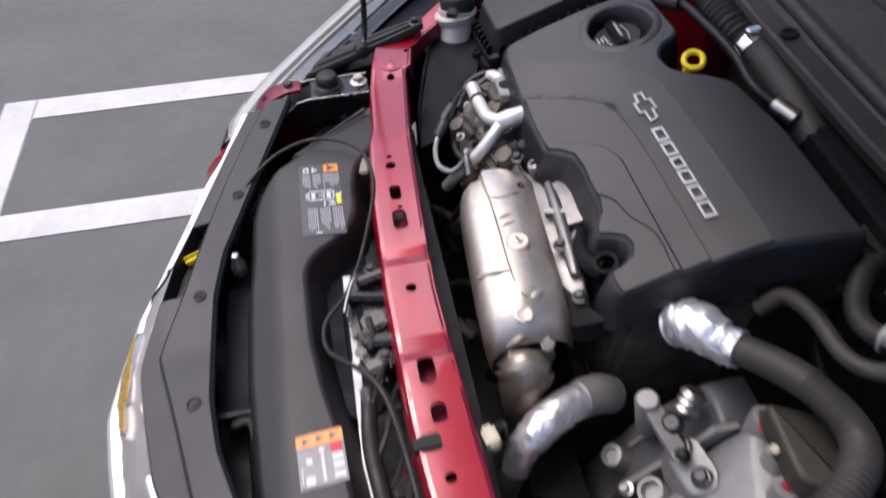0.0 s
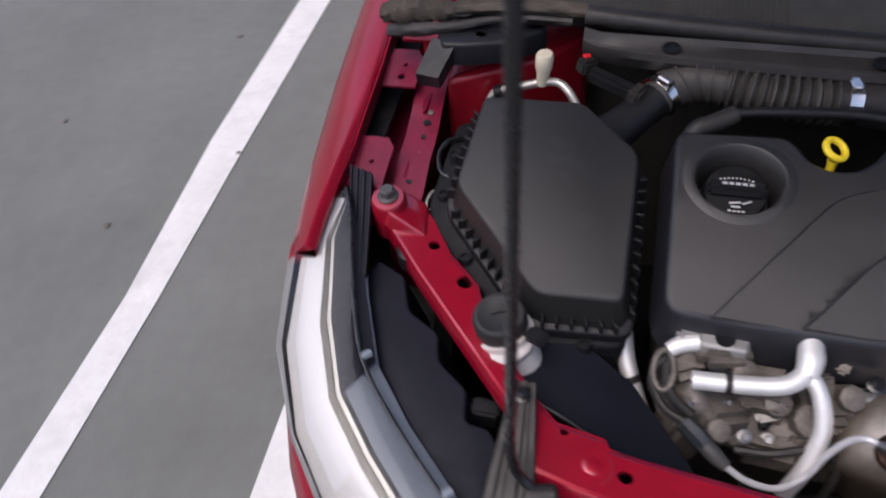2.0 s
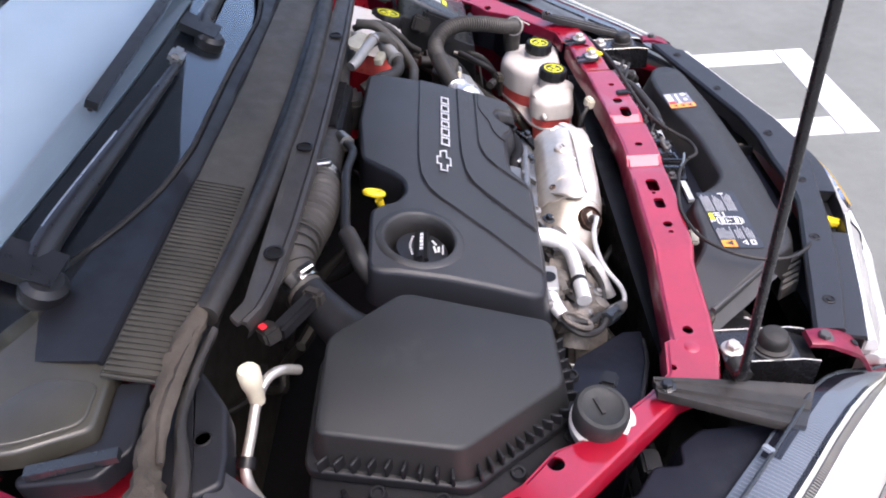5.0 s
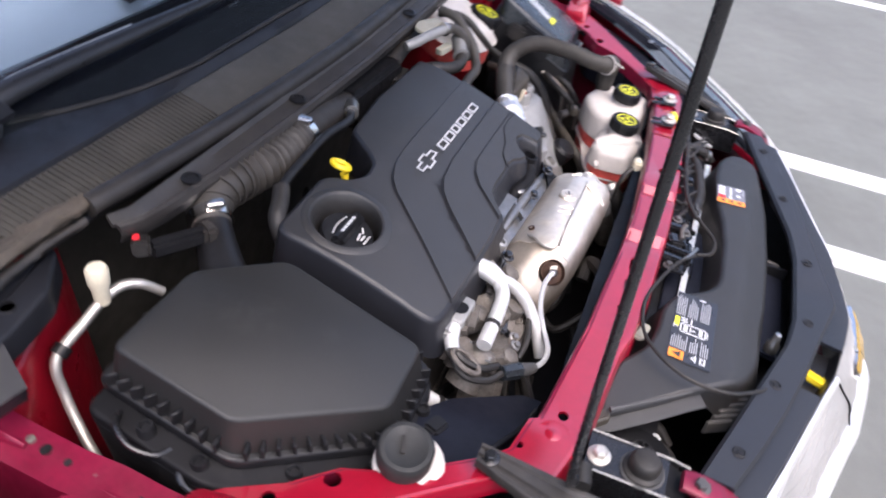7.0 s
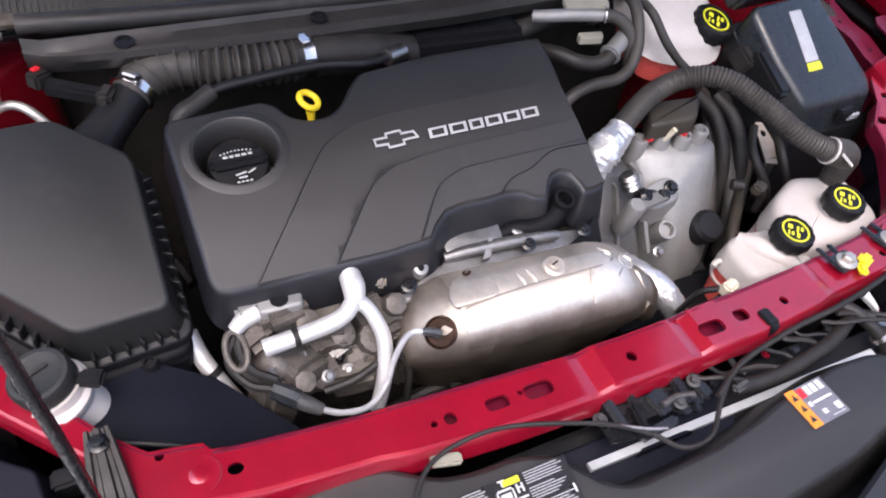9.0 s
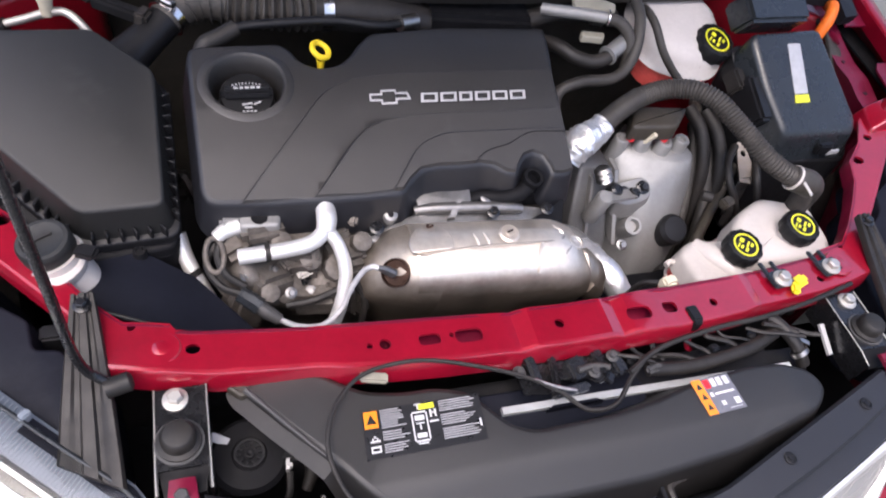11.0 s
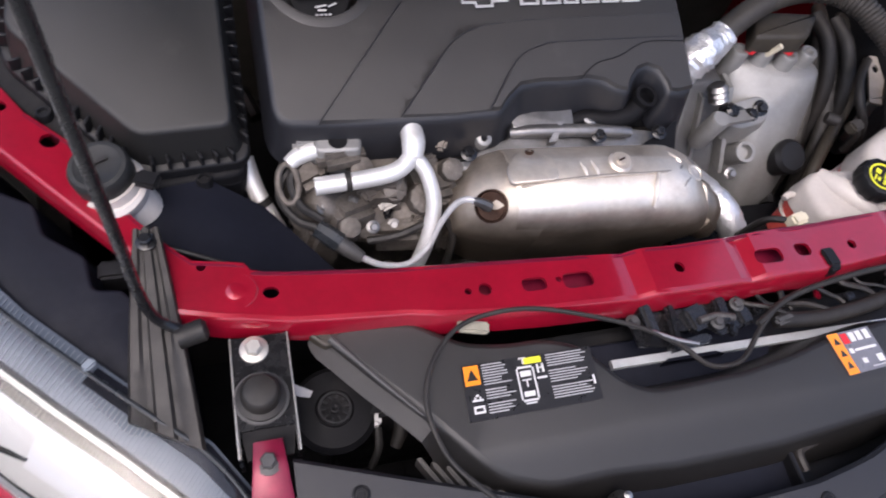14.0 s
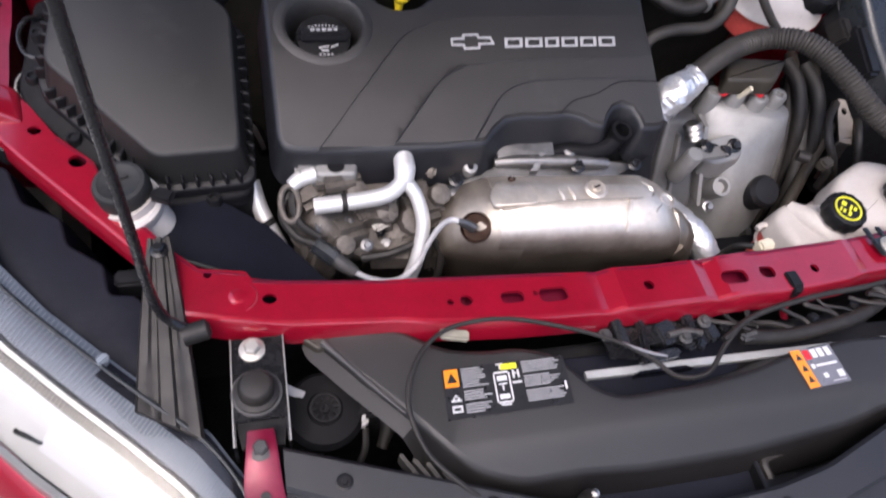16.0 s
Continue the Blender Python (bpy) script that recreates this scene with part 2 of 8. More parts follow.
def part(name, bm, material, parent, label="", angle=38):
    bmesh.ops.recalc_face_normals(bm, faces=bm.faces)
    me = bpy.data.meshes.new(name)
    bm.to_mesh(me)
    bm.free()
    me.shade_smooth()
    me.set_sharp_from_angle(angle=radians(angle))
    me.materials.append(material)
    ob = new(name, me)
    if parent is not None:
        ob.parent = parent
        if parent.type == "EMPTY":
            ob.matrix_parent_inverse = Matrix.Translation(-parent.location)
    return tagged(ob, label)


def single(name, bm, material, label, category, group="", kind="", angle=38):
    return tagged(part(name, bm, material, None, "", angle), label, category, group, kind)


def catmull(pts, per=6):
    pts = [Vector(p) for p in pts]
    if len(pts) < 3:
        return [pts[0].lerp(pts[1], i / per) for i in range(per + 1)]
    ext = [pts[0] * 2 - pts[1], *pts, pts[-1] * 2 - pts[-2]]
    out = []
    for i in range(1, len(ext) - 2):
        a, b, c, d = ext[i - 1:i + 3]
        for k in range(per):
            t = k / per
            out.append(0.5 * (2 * b + (c - a) * t + (2 * a - 5 * b + 4 * c - d) * t * t + (3 * b - a - 3 * c + d) * t ** 3))
    return out + [pts[-1]]


def loft(bm, rings, closed=True, cap=True):
    vs = [[bm.verts.new(p) for p in r] for r in rings]
    k = len(vs[0])
    for a, b in zip(vs, vs[1:]):
        for i in range(k if closed else k - 1):
            bm.faces.new((a[i], a[(i + 1) % k], b[(i + 1) % k], b[i]))
    if cap and closed:
        bm.faces.new(vs[0])
        bm.faces.new(vs[-1])
    return bm


def tube(pts, r, n=10, per=6, rib=0.0, pitch=0.006, flat=1.0, bm=None, straight=False, crumple=0.0):
    """A pipe through the points. r: radius, or one radius for each point. rib: depth of corrugations."""
    bm = bm or bmesh.new()
    path = [Vector(p) for p in pts] if straight else catmull(pts, per)
    m = len(path)
    rad = [r] * m if not isinstance(r, (list, tuple)) else [r[min(int(i / (m - 1) * (len(r) - 1)), len(r) - 2)] * (1 - f) + r[min(int(i / (m - 1) * (len(r) - 1)), len(r) - 2) + 1] * f
                                                        for i, f in ((i, (i / (m - 1) * (len(r) - 1)) - min(int(i / (m - 1) * (len(r) - 1)), len(r) - 2)) for i in range(m))]
    if rib:
        fine, frad, run = [], [], 0.0
        for a, b, ra, rb in zip(path, path[1:], rad, rad[1:]):
            steps = max(1, int((b - a).length / (pitch / 8)))
            for k in range(steps):
                q = a.lerp(b, k / steps)
                fine.append(q)
                frad.append(ra + (rb - ra) * k / steps + rib * (0.5 + 0.5 * math.sin(2 * math.pi * (run + (b - a).length * k / steps) / pitch)))
            run += (b - a).length
        path, rad = fine + [path[-1]], frad + [rad[-1]]
    t = (path[1] - path[0]).normalized()
    u = t.orthogonal().normalized()
    rings = []
    for i, q in enumerate(path):
        t2 = (path[min(i + 1, len(path) - 1)] - path[max(i - 1, 0)]).normalized()
        u = (u - t2 * u.dot(t2)).normalized()
        v = t2.cross(u)
        ring = []
        for k in range(n):
            a = 2 * math.pi * k / n
            rr = rad[i] * (1 + (random.uniform(-crumple, crumple) if crumple else 0))
            ring.append(q + (u * math.cos(a) + v * math.sin(a) * flat) * rr)
        rings.append(ring)
    return loft(bm, rings)


def lathe(profile, at, axis=(0, 0, 1), n=24, bm=None, knurl=0.0, teeth=0):
    """Turns (radius, height) pairs round an axis."""
    bm = bm or bmesh.new()
    w = Vector(axis).normalized()
    u = w.orthogonal().normalized()
    v = w.cross(u)
    o = Vector(at)
    rings = []
    for r, h in profile:
        ring = []
        for k in range(n):
            a = 2 * math.pi * k / n
            rr = max(r, 0.0003) * (1 + (knurl if teeth and (k * teeth * 2 // n) % 2 else 0))
            ring.append(o + w * h + (u * math.cos(a) + v * math.sin(a)) * rr)
        rings.append(ring)
    return loft(bm, rings)


def hoop(r, width, height, at, axis=(0, 0, 1), n=36):
    """A flat open ring."""
    w = Vector(axis).normalized()
    u = w.orthogonal().normalized()
    v = w.cross(u)
    o = Vector(at)
    bm = bmesh.new()
    rings = []
    for k in range(n + 1):
        a = 2 * math.pi * k / n
        d = u * math.cos(a) + v * math.sin(a)
        rings.append([o + d * (r - width / 2), o + d * (r + width / 2), o + d * (r + width / 2) + w * height, o + d * (r - width / 2) + w * height])
    return loft(bm, rings, cap=False)


def fillet(poly, r, seg=4):
    if not r:
        return [Vector(p).to_2d() for p in poly]
    out = []
    k = len(poly)
    for i in range(k):
        a, b, c = (Vector(poly[j % k]).to_2d() for j in (i - 1, i, i + 1))
        u, v = (a - b), (c - b)
        d = min(r, u.length * 0.45, v.length * 0.45)
        u, v = u.normalized(), v.normalized()
        if u.dot(v) < -0.985:
            out.append(b)
            continue
        p, q = b + u * d, b + v * d
        for s in range(seg + 1):
            t = s / seg
            out.append(p * (1 - t) ** 2 + b * 2 * t * (1 - t) + q * t * t)
    return out


def inset(poly, d):
    k = len(poly)
    area = sum(poly[i].x * poly[(i + 1) % k].y - poly[(i + 1) % k].x * poly[i].y for i in range(k))
    s = 1 if area > 0 else -1
    out = []
    for i in range(k):
        a, b, c = poly[i - 1], poly[i], poly[(i + 1) % k]
        e, f = (b - a).normalized(), (c - b).normalized()
        n1, n2 = Vector((-e.y, e.x)) * s, Vector((-f.y, f.x)) * s
        m = n1 + n2
        m = m.normalized() if m.length > 1e-6 else n1
        out.append(b + m * min(d / max(m.dot(n1), 0.4), d * 2))
    return out


def circle(x, y, r, n=14, sx=1.0, turn=0.0):
    c, s = math.cos(turn), math.sin(turn)
    return [(x + r * sx * math.cos(a) * c - r * math.sin(a) * s, y + r * sx * math.cos(a) * s + r * math.sin(a) * c)
            for a in (2 * math.pi * k / n for k in range(n))]


def sheet(outline, z, thick, holes=(), cuts=(), bm=None):
    """A plate of that outline with real holes. z: height, or a function of x and y. cuts: x places where it may fold."""
    bm = bm or bmesh.new()
    edges = []
    for loop in (outline, *holes):
        vs = [bm.verts.new((p[0], p[1], 0)) for p in loop]
        edges += [bm.edges.new((a, b)) for a, b in zip(vs, vs[1:] + vs[:1])]
    bmesh.ops.triangle_fill(bm, use_beauty=True, use_dissolve=False, edges=edges, normal=(0, 0, 1))
    for x in cuts:
        bmesh.ops.bisect_plane(bm, geom=bm.verts[:] + bm.edges[:] + bm.faces[:], plane_co=(x, 0, 0), plane_no=(1, 0, 0))
    faces = bm.faces[:]
    got = bmesh.ops.extrude_face_region(bm, geom=faces)
    low = [g for g in got["geom"] if isinstance(g, bmesh.types.BMVert)]
    lowset = set(low)
    f = z if callable(z) else (lambda x, y: z)
    for v in bm.verts:
        v.co.z = f(v.co.x, v.co.y) - (thick if v in lowset else 0)
    return bm


def plate(poly, z, height, r=0.0, bevel=0.003, taper=0.0, steps=3, bm=None):
    """A block of that outline, corners rounded by r, top edge rounded by bevel, the foot wider by taper."""
    bm = bm or bmesh.new()
    base = fillet(poly, r)
    f = z if callable(z) else (lambda x, y: z)
    rings = []
    foot = inset(base, -taper) if taper else base
    rings.append([(p.x, p.y, f(p.x, p.y) - height) for p in foot])
    for k in range(steps + 1):
        a = math.pi / 2 * k / steps
        q = inset(base, bevel * (1 - math.cos(a))) if k else base
        rings.append([(p.x, p.y, f(p.x, p.y) - bevel * (1 - math.sin(a))) for p in q])
    return loft(bm, rings)


def block(at, size, turn=(0, 0, 0), bevel=0.003, bm=None, seg=2):
    bm = bm or bmesh.new()
    got = bmesh.ops.create_cube(bm, size=1.0)
    vs = got["verts"]
    m = pose(*at, *turn) @ Matrix.Diagonal((*size, 1))
    if bevel:
        bmesh.ops.scale(bm, vec=size, verts=vs)
        es = list({e for v in vs for e in v.link_edges})
        made = bmesh.ops.bevel(bm, geom=es, offset=min(bevel, min(size) * 0.45), segments=seg, affect="EDGES")
        vs = list({v for f in made["faces"] for v in f.verts} | {v for v in vs if v.is_valid})
        vs = list({v for q in vs for f in q.link_faces for v in f.verts})
        m = pose(*at, *turn)
    bmesh.ops.transform(bm, matrix=m, verts=vs)
    return bm


def strip_box(a, b, width, height, up=(0, 0, 1), bm=None):
    """A bar from a to b."""
    bm = bm or bmesh.new()
    a, b = Vector(a), Vector(b)
    t = (b - a).normalized()
    s = t.cross(Vector(up)).normalized() * width / 2
    h = s.cross(t).normalized() * height
    return loft(bm, [[q - s, q + s, q + s + h, q - s + h] for q in (a, b)])


def hexbolt(at, r=0.008, axis=(0, 0, 1), flange=1.55, bm=None):
    bm = lathe([(r * flange, 0), (r * flange, r * 0.25), (r * 1.1, r * 0.45)], at, axis, 20, bm)
    return lathe([(r, r * 0.3), (r, r * 1.2), (r * 0.8, r * 1.4)], at, axis, 6, bm)


def lerp_table(x, table):
    for (a, va), (b, vb) in zip(table, table[1:]):
        if x <= b:
            f = max(0.0, (x - a) / (b - a))
            return va + (vb - va) * f
    return table[-1][1]


# ---- ground ----
def ground_sheet():
    bm = bmesh.new()
    bmesh.ops.create_grid(bm, x_segments=40, y_segments=40, size=150)
    return single("ground", bm, ASPHALT, "worn grey asphalt of a parking lot", "ground", kind="structure")


def parking_line(x0, y0, x1, y1):
    bm = block(((x0 + x1) / 2, (y0 + y1) / 2, 0.001), (x1 - x0, y1 - y0, 0.006), bevel=0.002)
    return single("parking_line", bm, LINE, "worn white painted parking bay line on asphalt", "parking line", "parking lines", "structure")


def fitted_line(stations):
    """A painted line bent to fit the camera's view: (y, left, right) from front to rear."""
    bm = loft(bmesh.new(), [[(a, y, -0.002), (b, y, -0.002), (b, y, 0.004), (a, y, 0.004)] for y, a, b in stations])
    return single("parking_line", bm, LINE, "worn white painted parking bay line on asphalt", "parking line", "parking lines", "structure")


ground_sheet()
for x0, y0, x1, y1 in ((-1.59, -1.085, -0.955, -0.985),
                       (1.715, -1.02, 1.83, 5.0), (1.15, -1.02, 1.265, 5.0), (1.15, -1.14, 1.83, -1.025), (4.0, -1.02, 4.11, 5.0)):
    parking_line(x0, y0, x1, y1)
fitted_line([(-0.982, -1.587, -1.488), (0.0, -1.570, -1.478), (0.6, -1.578, -1.490), (1.2, -1.632, -1.515), (2.3, -1.668, -1.550), (5.0, -1.74, -1.63)])
fitted_line([(-0.982, -1.055, -0.955), (0.0, -1.045, -0.950), (0.45, -1.068, -0.968), (0.95, -1.088, -0.985), (5.0, -1.19, -1.08)])


for x, y, r in ((-1.764, 0.819, 0.010), (-1.791, 1.758, 0.012), (-1.521, 1.157, 0.009), (-2.168, 1.222, 0.011)):
    single("pebble", lathe([(r * 0.9, 0), (r, r * 0.25), (r * 0.6, r * 0.55), (0, r * 0.6)], (x, y, 0.001), (0.1, 0.05, 1), 9), CAST_DIRTY, "small dark pebble lying on the asphalt", "pebble", "pebbles")


# ---- car body ----
def fender(side):
    """The outer wing panel, from the headlamp back to the door."""
    bm = bmesh.new()
    rings = []
    for y, xi, zi, xo in ((0.215, 0.752, 0.772, 0.806), (0.27, 0.752, 0.785, 0.816), (0.36, 0.750, 0.797, 0.834), (0.50, 0.754, 0.815, 0.852), (0.60, 0.758, 0.831, 0.858), (0.69, 0.759, 0.843, 0.864), (0.80, 0.764, 0.855, 0.868), (1.0, 0.775, 0.872, 0.874)):
        w = xo - xi
        sec = [(xi, zi - 0.030), (xi, zi - 0.005), (xi + 0.003, zi - 0.001), (xi + 0.010, zi + 0.001), (xi + w * 0.42, zi - 0.012), (xi + w * 0.72, zi - 0.040),
               (xi + w * 0.93, zi - 0.11), (xo, zi - 0.19), (xo - 0.004, zi - 0.30), (xo - 0.006, 0.32)]
        back = [(x - 0.012, z - 0.004) for x, z in reversed(sec[3:])]
        rings.append([(side * x, y, z) for x, z in sec + back])
    return loft(bm, rings)


def bumper():
    """The red bumper skin below lamps and grille."""
    bm = bmesh.new()
    edge = [(0.0, -0.360, 0.550), (0.10, -0.341, 0.557), (0.20, -0.303, 0.564), (0.29, -0.279, 0.572), (0.345, -0.250, 0.585), (0.385, -0.222, 0.608), (0.402, -0.221, 0.612), (0.414, -0.227, 0.612), (0.458, -0.219, 0.600), (0.498, -0.195, 0.594),
            (0.538, -0.163, 0.592), (0.582, -0.123, 0.594), (0.632, -0.078, 0.600), (0.690, -0.018, 0.612), (0.740, 0.048, 0.638), (0.774, 0.128, 0.690), (0.777, 0.190, 0.730), (0.778, 0.216, 0.750)]
    full = [(-x, y, z) for x, y, z in reversed(edge[1:])] + edge
    rings = []
    for drop, push, swell in ((0.012, -0.014, 0), (-0.001, -0.003, 0), (0.0, 0.0, 0), (0.014, 0.012, 0.003), (0.045, 0.026, 0.014), (0.10, 0.034, 0.032), (0.20, 0.030, 0.044), (0.34, 0.010, 0.03)):
        ring = []
        for x, y, z in full:
            d = Vector((x * 0.9, y - 0.30)).normalized()
            k = (0.35 if abs(x) < 0.28 else 0.35 + 0.65 * min(1.0, (abs(x) - 0.28) / 0.12)) if y < -0.02 else max(0.12, 1.0 - (y + 0.02) * 5)
            out = push * k + swell * max(0.0, 1 - ((abs(x) - 0.46) / 0.22) ** 2)
            ring.append((x + d.x * out, y + d.y * out, max(z - drop, 0.2)))
        rings.append(ring)
    return loft(bm, rings, closed=False)


def corner_strip(side):
    """The red tongue of the bumper between headlamp and grille, screwed to the bracket."""
    bm = bmesh.new()
    mid = [(0.420, -0.086, 0.714, 0.0115), (0.420, -0.105, 0.714, 0.0135), (0.4205, -0.118, 0.710, 0.0150), (0.4205, -0.134, 0.703, 0.0165), (0.418, -0.150, 0.690, 0.0165), (0.412, -0.168, 0.662, 0.0160),
           (0.402, -0.196, 0.626, 0.014), (0.392, -0.218, 0.598, 0.016)]
    rings = []
    smooth = catmull([(x, y, z) for x, y, z, w in mid], 4)
    wide = catmull([(w, 0, 0) for x, y, z, w in mid], 4)
    for q, w in zip(smooth, wide):
        x, y, z, w = q.x, q.y, q.z, w.x
        rings.append([(side * (x - w), y, z - 0.001), (side * (x - w), y + 0.002, z - 0.006), (side * (x + w), y + 0.002, z - 0.006), (side * (x + w), y, z - 0.001), (side * (x + w - 0.002), y, z), (side * (x - w + 0.002), y, z)])
    return loft(bm, rings)


def inner_panel(side):
    bm = bmesh.new()
    rings = []
    for y in (0.315, 0.34, 0.38, 0.42, 0.46, 0.50, 0.58, 0.66):
        top = lerp_table(y, ((0.31, 0.747), (0.36, 0.752), (0.385, 0.762), (0.40, 0.757), (0.455, 0.766), (0.475, 0.776), (0.66, 0.80)))
        xw = lerp_table(y, ((0.1, 0.60), (0.3, 0.672), (0.66, 0.69)))
        rings.append([(side * xw, y, 0.30), (side * xw, y, top - 0.04), (side * (xw - 0.012), y, top), (side * (xw + 0.028), y, top), (side * (xw + 0.036), y, top - 0.05), (side * (xw + 0.03), y, 0.30)])
    return loft(bm, rings)


def rail_tab(side, y0, y1, z0, z1):
    """A flat tab on the wing rail with a hole at each end."""
    bm = sheet([(side * 0.706, y0), (side * 0.7515, y0), (side * 0.7515, y1), (side * 0.716, y1), (side * 0.706, y1 - 0.014)],
               lambda x, y: z0 + (z1 - z0) * (y - y0) / (y1 - y0), 0.003,
               holes=[circle(side * 0.728, y0 + 0.016, 0.005, 10), circle(side * 0.727, y0 + 0.036, 0.004, 4)])
    return bm


body = thing("car", "dark red metallic car with its engine bay open", "car", (0, 0.3, 0))
for s in (-1, 1):
    part("fender", fender(s), RED, body)
    part("bumper_tongue", corner_strip(s), RED_DULL, body)
    # dark disc laid on the tongue in place of a shaded hole
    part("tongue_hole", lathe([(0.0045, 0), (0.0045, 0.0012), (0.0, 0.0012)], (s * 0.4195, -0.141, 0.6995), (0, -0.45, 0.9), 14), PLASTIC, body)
    part("inner_panel", inner_panel(s), RED_DULL, body)
    # black discs on the rail stand in for the dark of its holes
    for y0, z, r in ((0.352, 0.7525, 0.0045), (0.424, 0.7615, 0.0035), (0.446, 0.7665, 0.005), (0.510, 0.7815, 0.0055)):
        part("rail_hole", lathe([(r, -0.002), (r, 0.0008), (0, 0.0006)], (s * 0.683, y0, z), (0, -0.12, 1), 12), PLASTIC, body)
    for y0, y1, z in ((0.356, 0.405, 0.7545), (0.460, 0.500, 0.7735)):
        part("rail_swage", tube([(s * 0.690, y0, z - 0.002), (s * 0.691, (y0 + y1) / 2, z + 0.001), (s * 0.690, y1, z + 0.002)], [0.003, 0.0055, 0.003], 8, 5, flat=0.7), RED_DULL, body)
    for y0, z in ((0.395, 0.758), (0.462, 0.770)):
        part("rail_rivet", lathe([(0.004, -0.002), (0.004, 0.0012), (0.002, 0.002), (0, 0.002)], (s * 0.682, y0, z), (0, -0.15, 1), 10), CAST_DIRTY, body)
    part("rail_tab", rail_tab(s, 0.318, 0.392, 0.770, 0.783), RED_DULL, body)
    part("rail_tab", rail_tab(s, 0.482, 0.545, 0.793, 0.806), RED_DULL, body)
    part("gutter", strip_box((s * 0.722, 0.33, 0.690), (s * 0.730, 0.57, 0.722), 0.05, 0.004), RED_DULL, body)
    # black strip added to hide the ground and darken the wing gap
    part("wing_gap_filler", strip_box((s * 0.752, 0.30, 0.745), (s * 0.756, 1.05, 0.790), 0.035, 0.004), PLASTIC, body)
    # unseen wall, added to stop light leaking in from below
    part("side_wall", block((s * 0.640, 0.20, 0.50), (0.012, 0.26, 0.30), (0, 0, s * -38), 0.003), RED_DULL, body)
    foot = [(s * x, y) for x, y in ((0.668, 0.494), (0.632, 0.509), (0.553, 0.550), (0.500, 0.600), (0.50, 0.655), (0.668, 0.655))]
    part("strut_tower", plate(foot if s < 0 else list(reversed(foot)), lambda x, y: 0.797 + (y - 0.50) * 0.10, 0.35, 0.012, 0.008, 0.006), RED_DEEP, body)
part("bumper_cover", bumper(), RED, body)
# unseen floor, added to keep light from the ground out of the bay
part("undertray", block((0, 0.32, 0.30), (1.36, 0.86, 0.02), bevel=0), PLASTIC, body)
part("firewall", block((0, 0.66, 0.56), (1.36, 0.02, 0.50), bevel=0), COWL, body, "dusty brown-grey bulkhead")
part("front_bulkhead", block((0, 0.05, 0.48), (0.80, 0.03, 0.34), bevel=0), PLASTIC, body)

# ---- radiator support (tie bar) ----
FRONT = [(0.0, -0.010), (0.06, -0.009), (0.15, -0.007), (0.20, -0.004), (0.256, 0.001), (0.285, 0.008), (0.383, 0.016), (0.446, 0.026), (0.484, 0.036)]
OUTER = [(0.506, 0.085), (0.583, 0.165), (0.640, 0.225), (0.690, 0.283)]
INNER = [(0.665, 0.325), (0.640, 0.300), (0.610, 0.256), (0.592, 0.240), (0.572, 0.222), (0.556, 0.185), (0.530, 0.150), (0.498, 0.112), (0.470, 0.086), (0.425, 0.078), (0.420, 0.070), (0.372, 0.062), (0.26, 0.052), (0.205, 0.047), (0.065, 0.042)]


def bar_height(x, y):
    base = 0.718
    if y > 0.06:
        base += max(0.0, abs(x) - 0.48) * 0.16
    base += 0.85 * lerp_table(x, ((-0.7, 0.004), (-0.43, 0.004), (-0.40, -0.001), (-0.29, -0.001), (-0.262, 0.003), (-0.075, 0.000), (-0.055, -0.004), (-0.037, 0.006), (0.060, 0.004), (0.076, -0.002), (0.090, 0.006),
                           (0.125, 0.006), (0.150, 0.001), (0.27, 0.0), (0.285, -0.004), (0.7, -0.002)))
    return base


def tie_bar():
    left = [(-x, y) for x, y in FRONT + OUTER + INNER]
    right = [(x, y) for x, y in FRONT + OUTER + INNER]
    outline = left[1:] + [(0.0, 0.040)] + list(reversed(right))
    holes = []
    for x, y, r, sx in ((-0.404, 0.046, 0.006, 1.2), (-0.462, 0.078, 0.004, 1), (-0.225, 0.020, 0.0035, 1), (-0.208, 0.020, 0.0065, 1), (-0.158, 0.019, 0.007, 1.8), (-0.112, 0.018, 0.0085, 1.9),
                        (-0.132, 0.021, 0.003, 1), (-0.003, 0.015, 0.006, 1), (0.103, 0.014, 0.0085, 1.9), (0.149, 0.018, 0.0075, 1.4), (0.213, 0.017, 0.0055, 1), (0.395, 0.032, 0.005, 1.2), (0.462, 0.080, 0.004, 1)):
        holes.append([(p.x, p.y) for p in fillet([(x - r * sx, y - r), (x + r * sx, y - r), (x + r * sx, y + r), (x - r * sx, y + r)], r * 0.95, 4)] if sx > 1.3 else circle(x, y, r, 14, sx))
    for s in (-1, 1):
        holes += [circle(s * 0.587, 0.222, 0.0085, 14), circle(s * 0.630, 0.262, 0.0065, 12)]
    cuts = [-0.48, -0.43, -0.40, -0.29, -0.262, -0.18, -0.075, -0.055, -0.037, 0.03, 0.060, 0.076, 0.090, 0.125, 0.150, 0.27, 0.285, 0.36, 0.48]
    return sheet(outline, bar_height, 0.004, holes, cuts)


def bar_flange(line, drop, lean):
    """The folded edge that hangs below the bar."""
    bm = bmesh.new()
    pts = []
    for (xa, ya), (xb, yb) in zip(line, line[1:]):
        for k in range(6):
            pts.append((xa + (xb - xa) * k / 6, ya + (yb - ya) * k / 6))
    pts.append(line[-1])
    e = 1 if lean > 0 else -1
    rings = [[(x, y - e * 0.003, bar_height(x, y) + 0.0004), (x, y + e * 0.001, bar_height(x, y) - 0.0002), (x, y + e * 0.003, bar_height(x, y) - 0.0025), (x, y + e * 0.003 + lean, bar_height(x, y) - drop), (x, y + lean, bar_height(x, y) - drop), (x, y - e * 0.002, bar_height(x, y) - 0.006)] for x, y in pts]
    return loft(bm, rings)


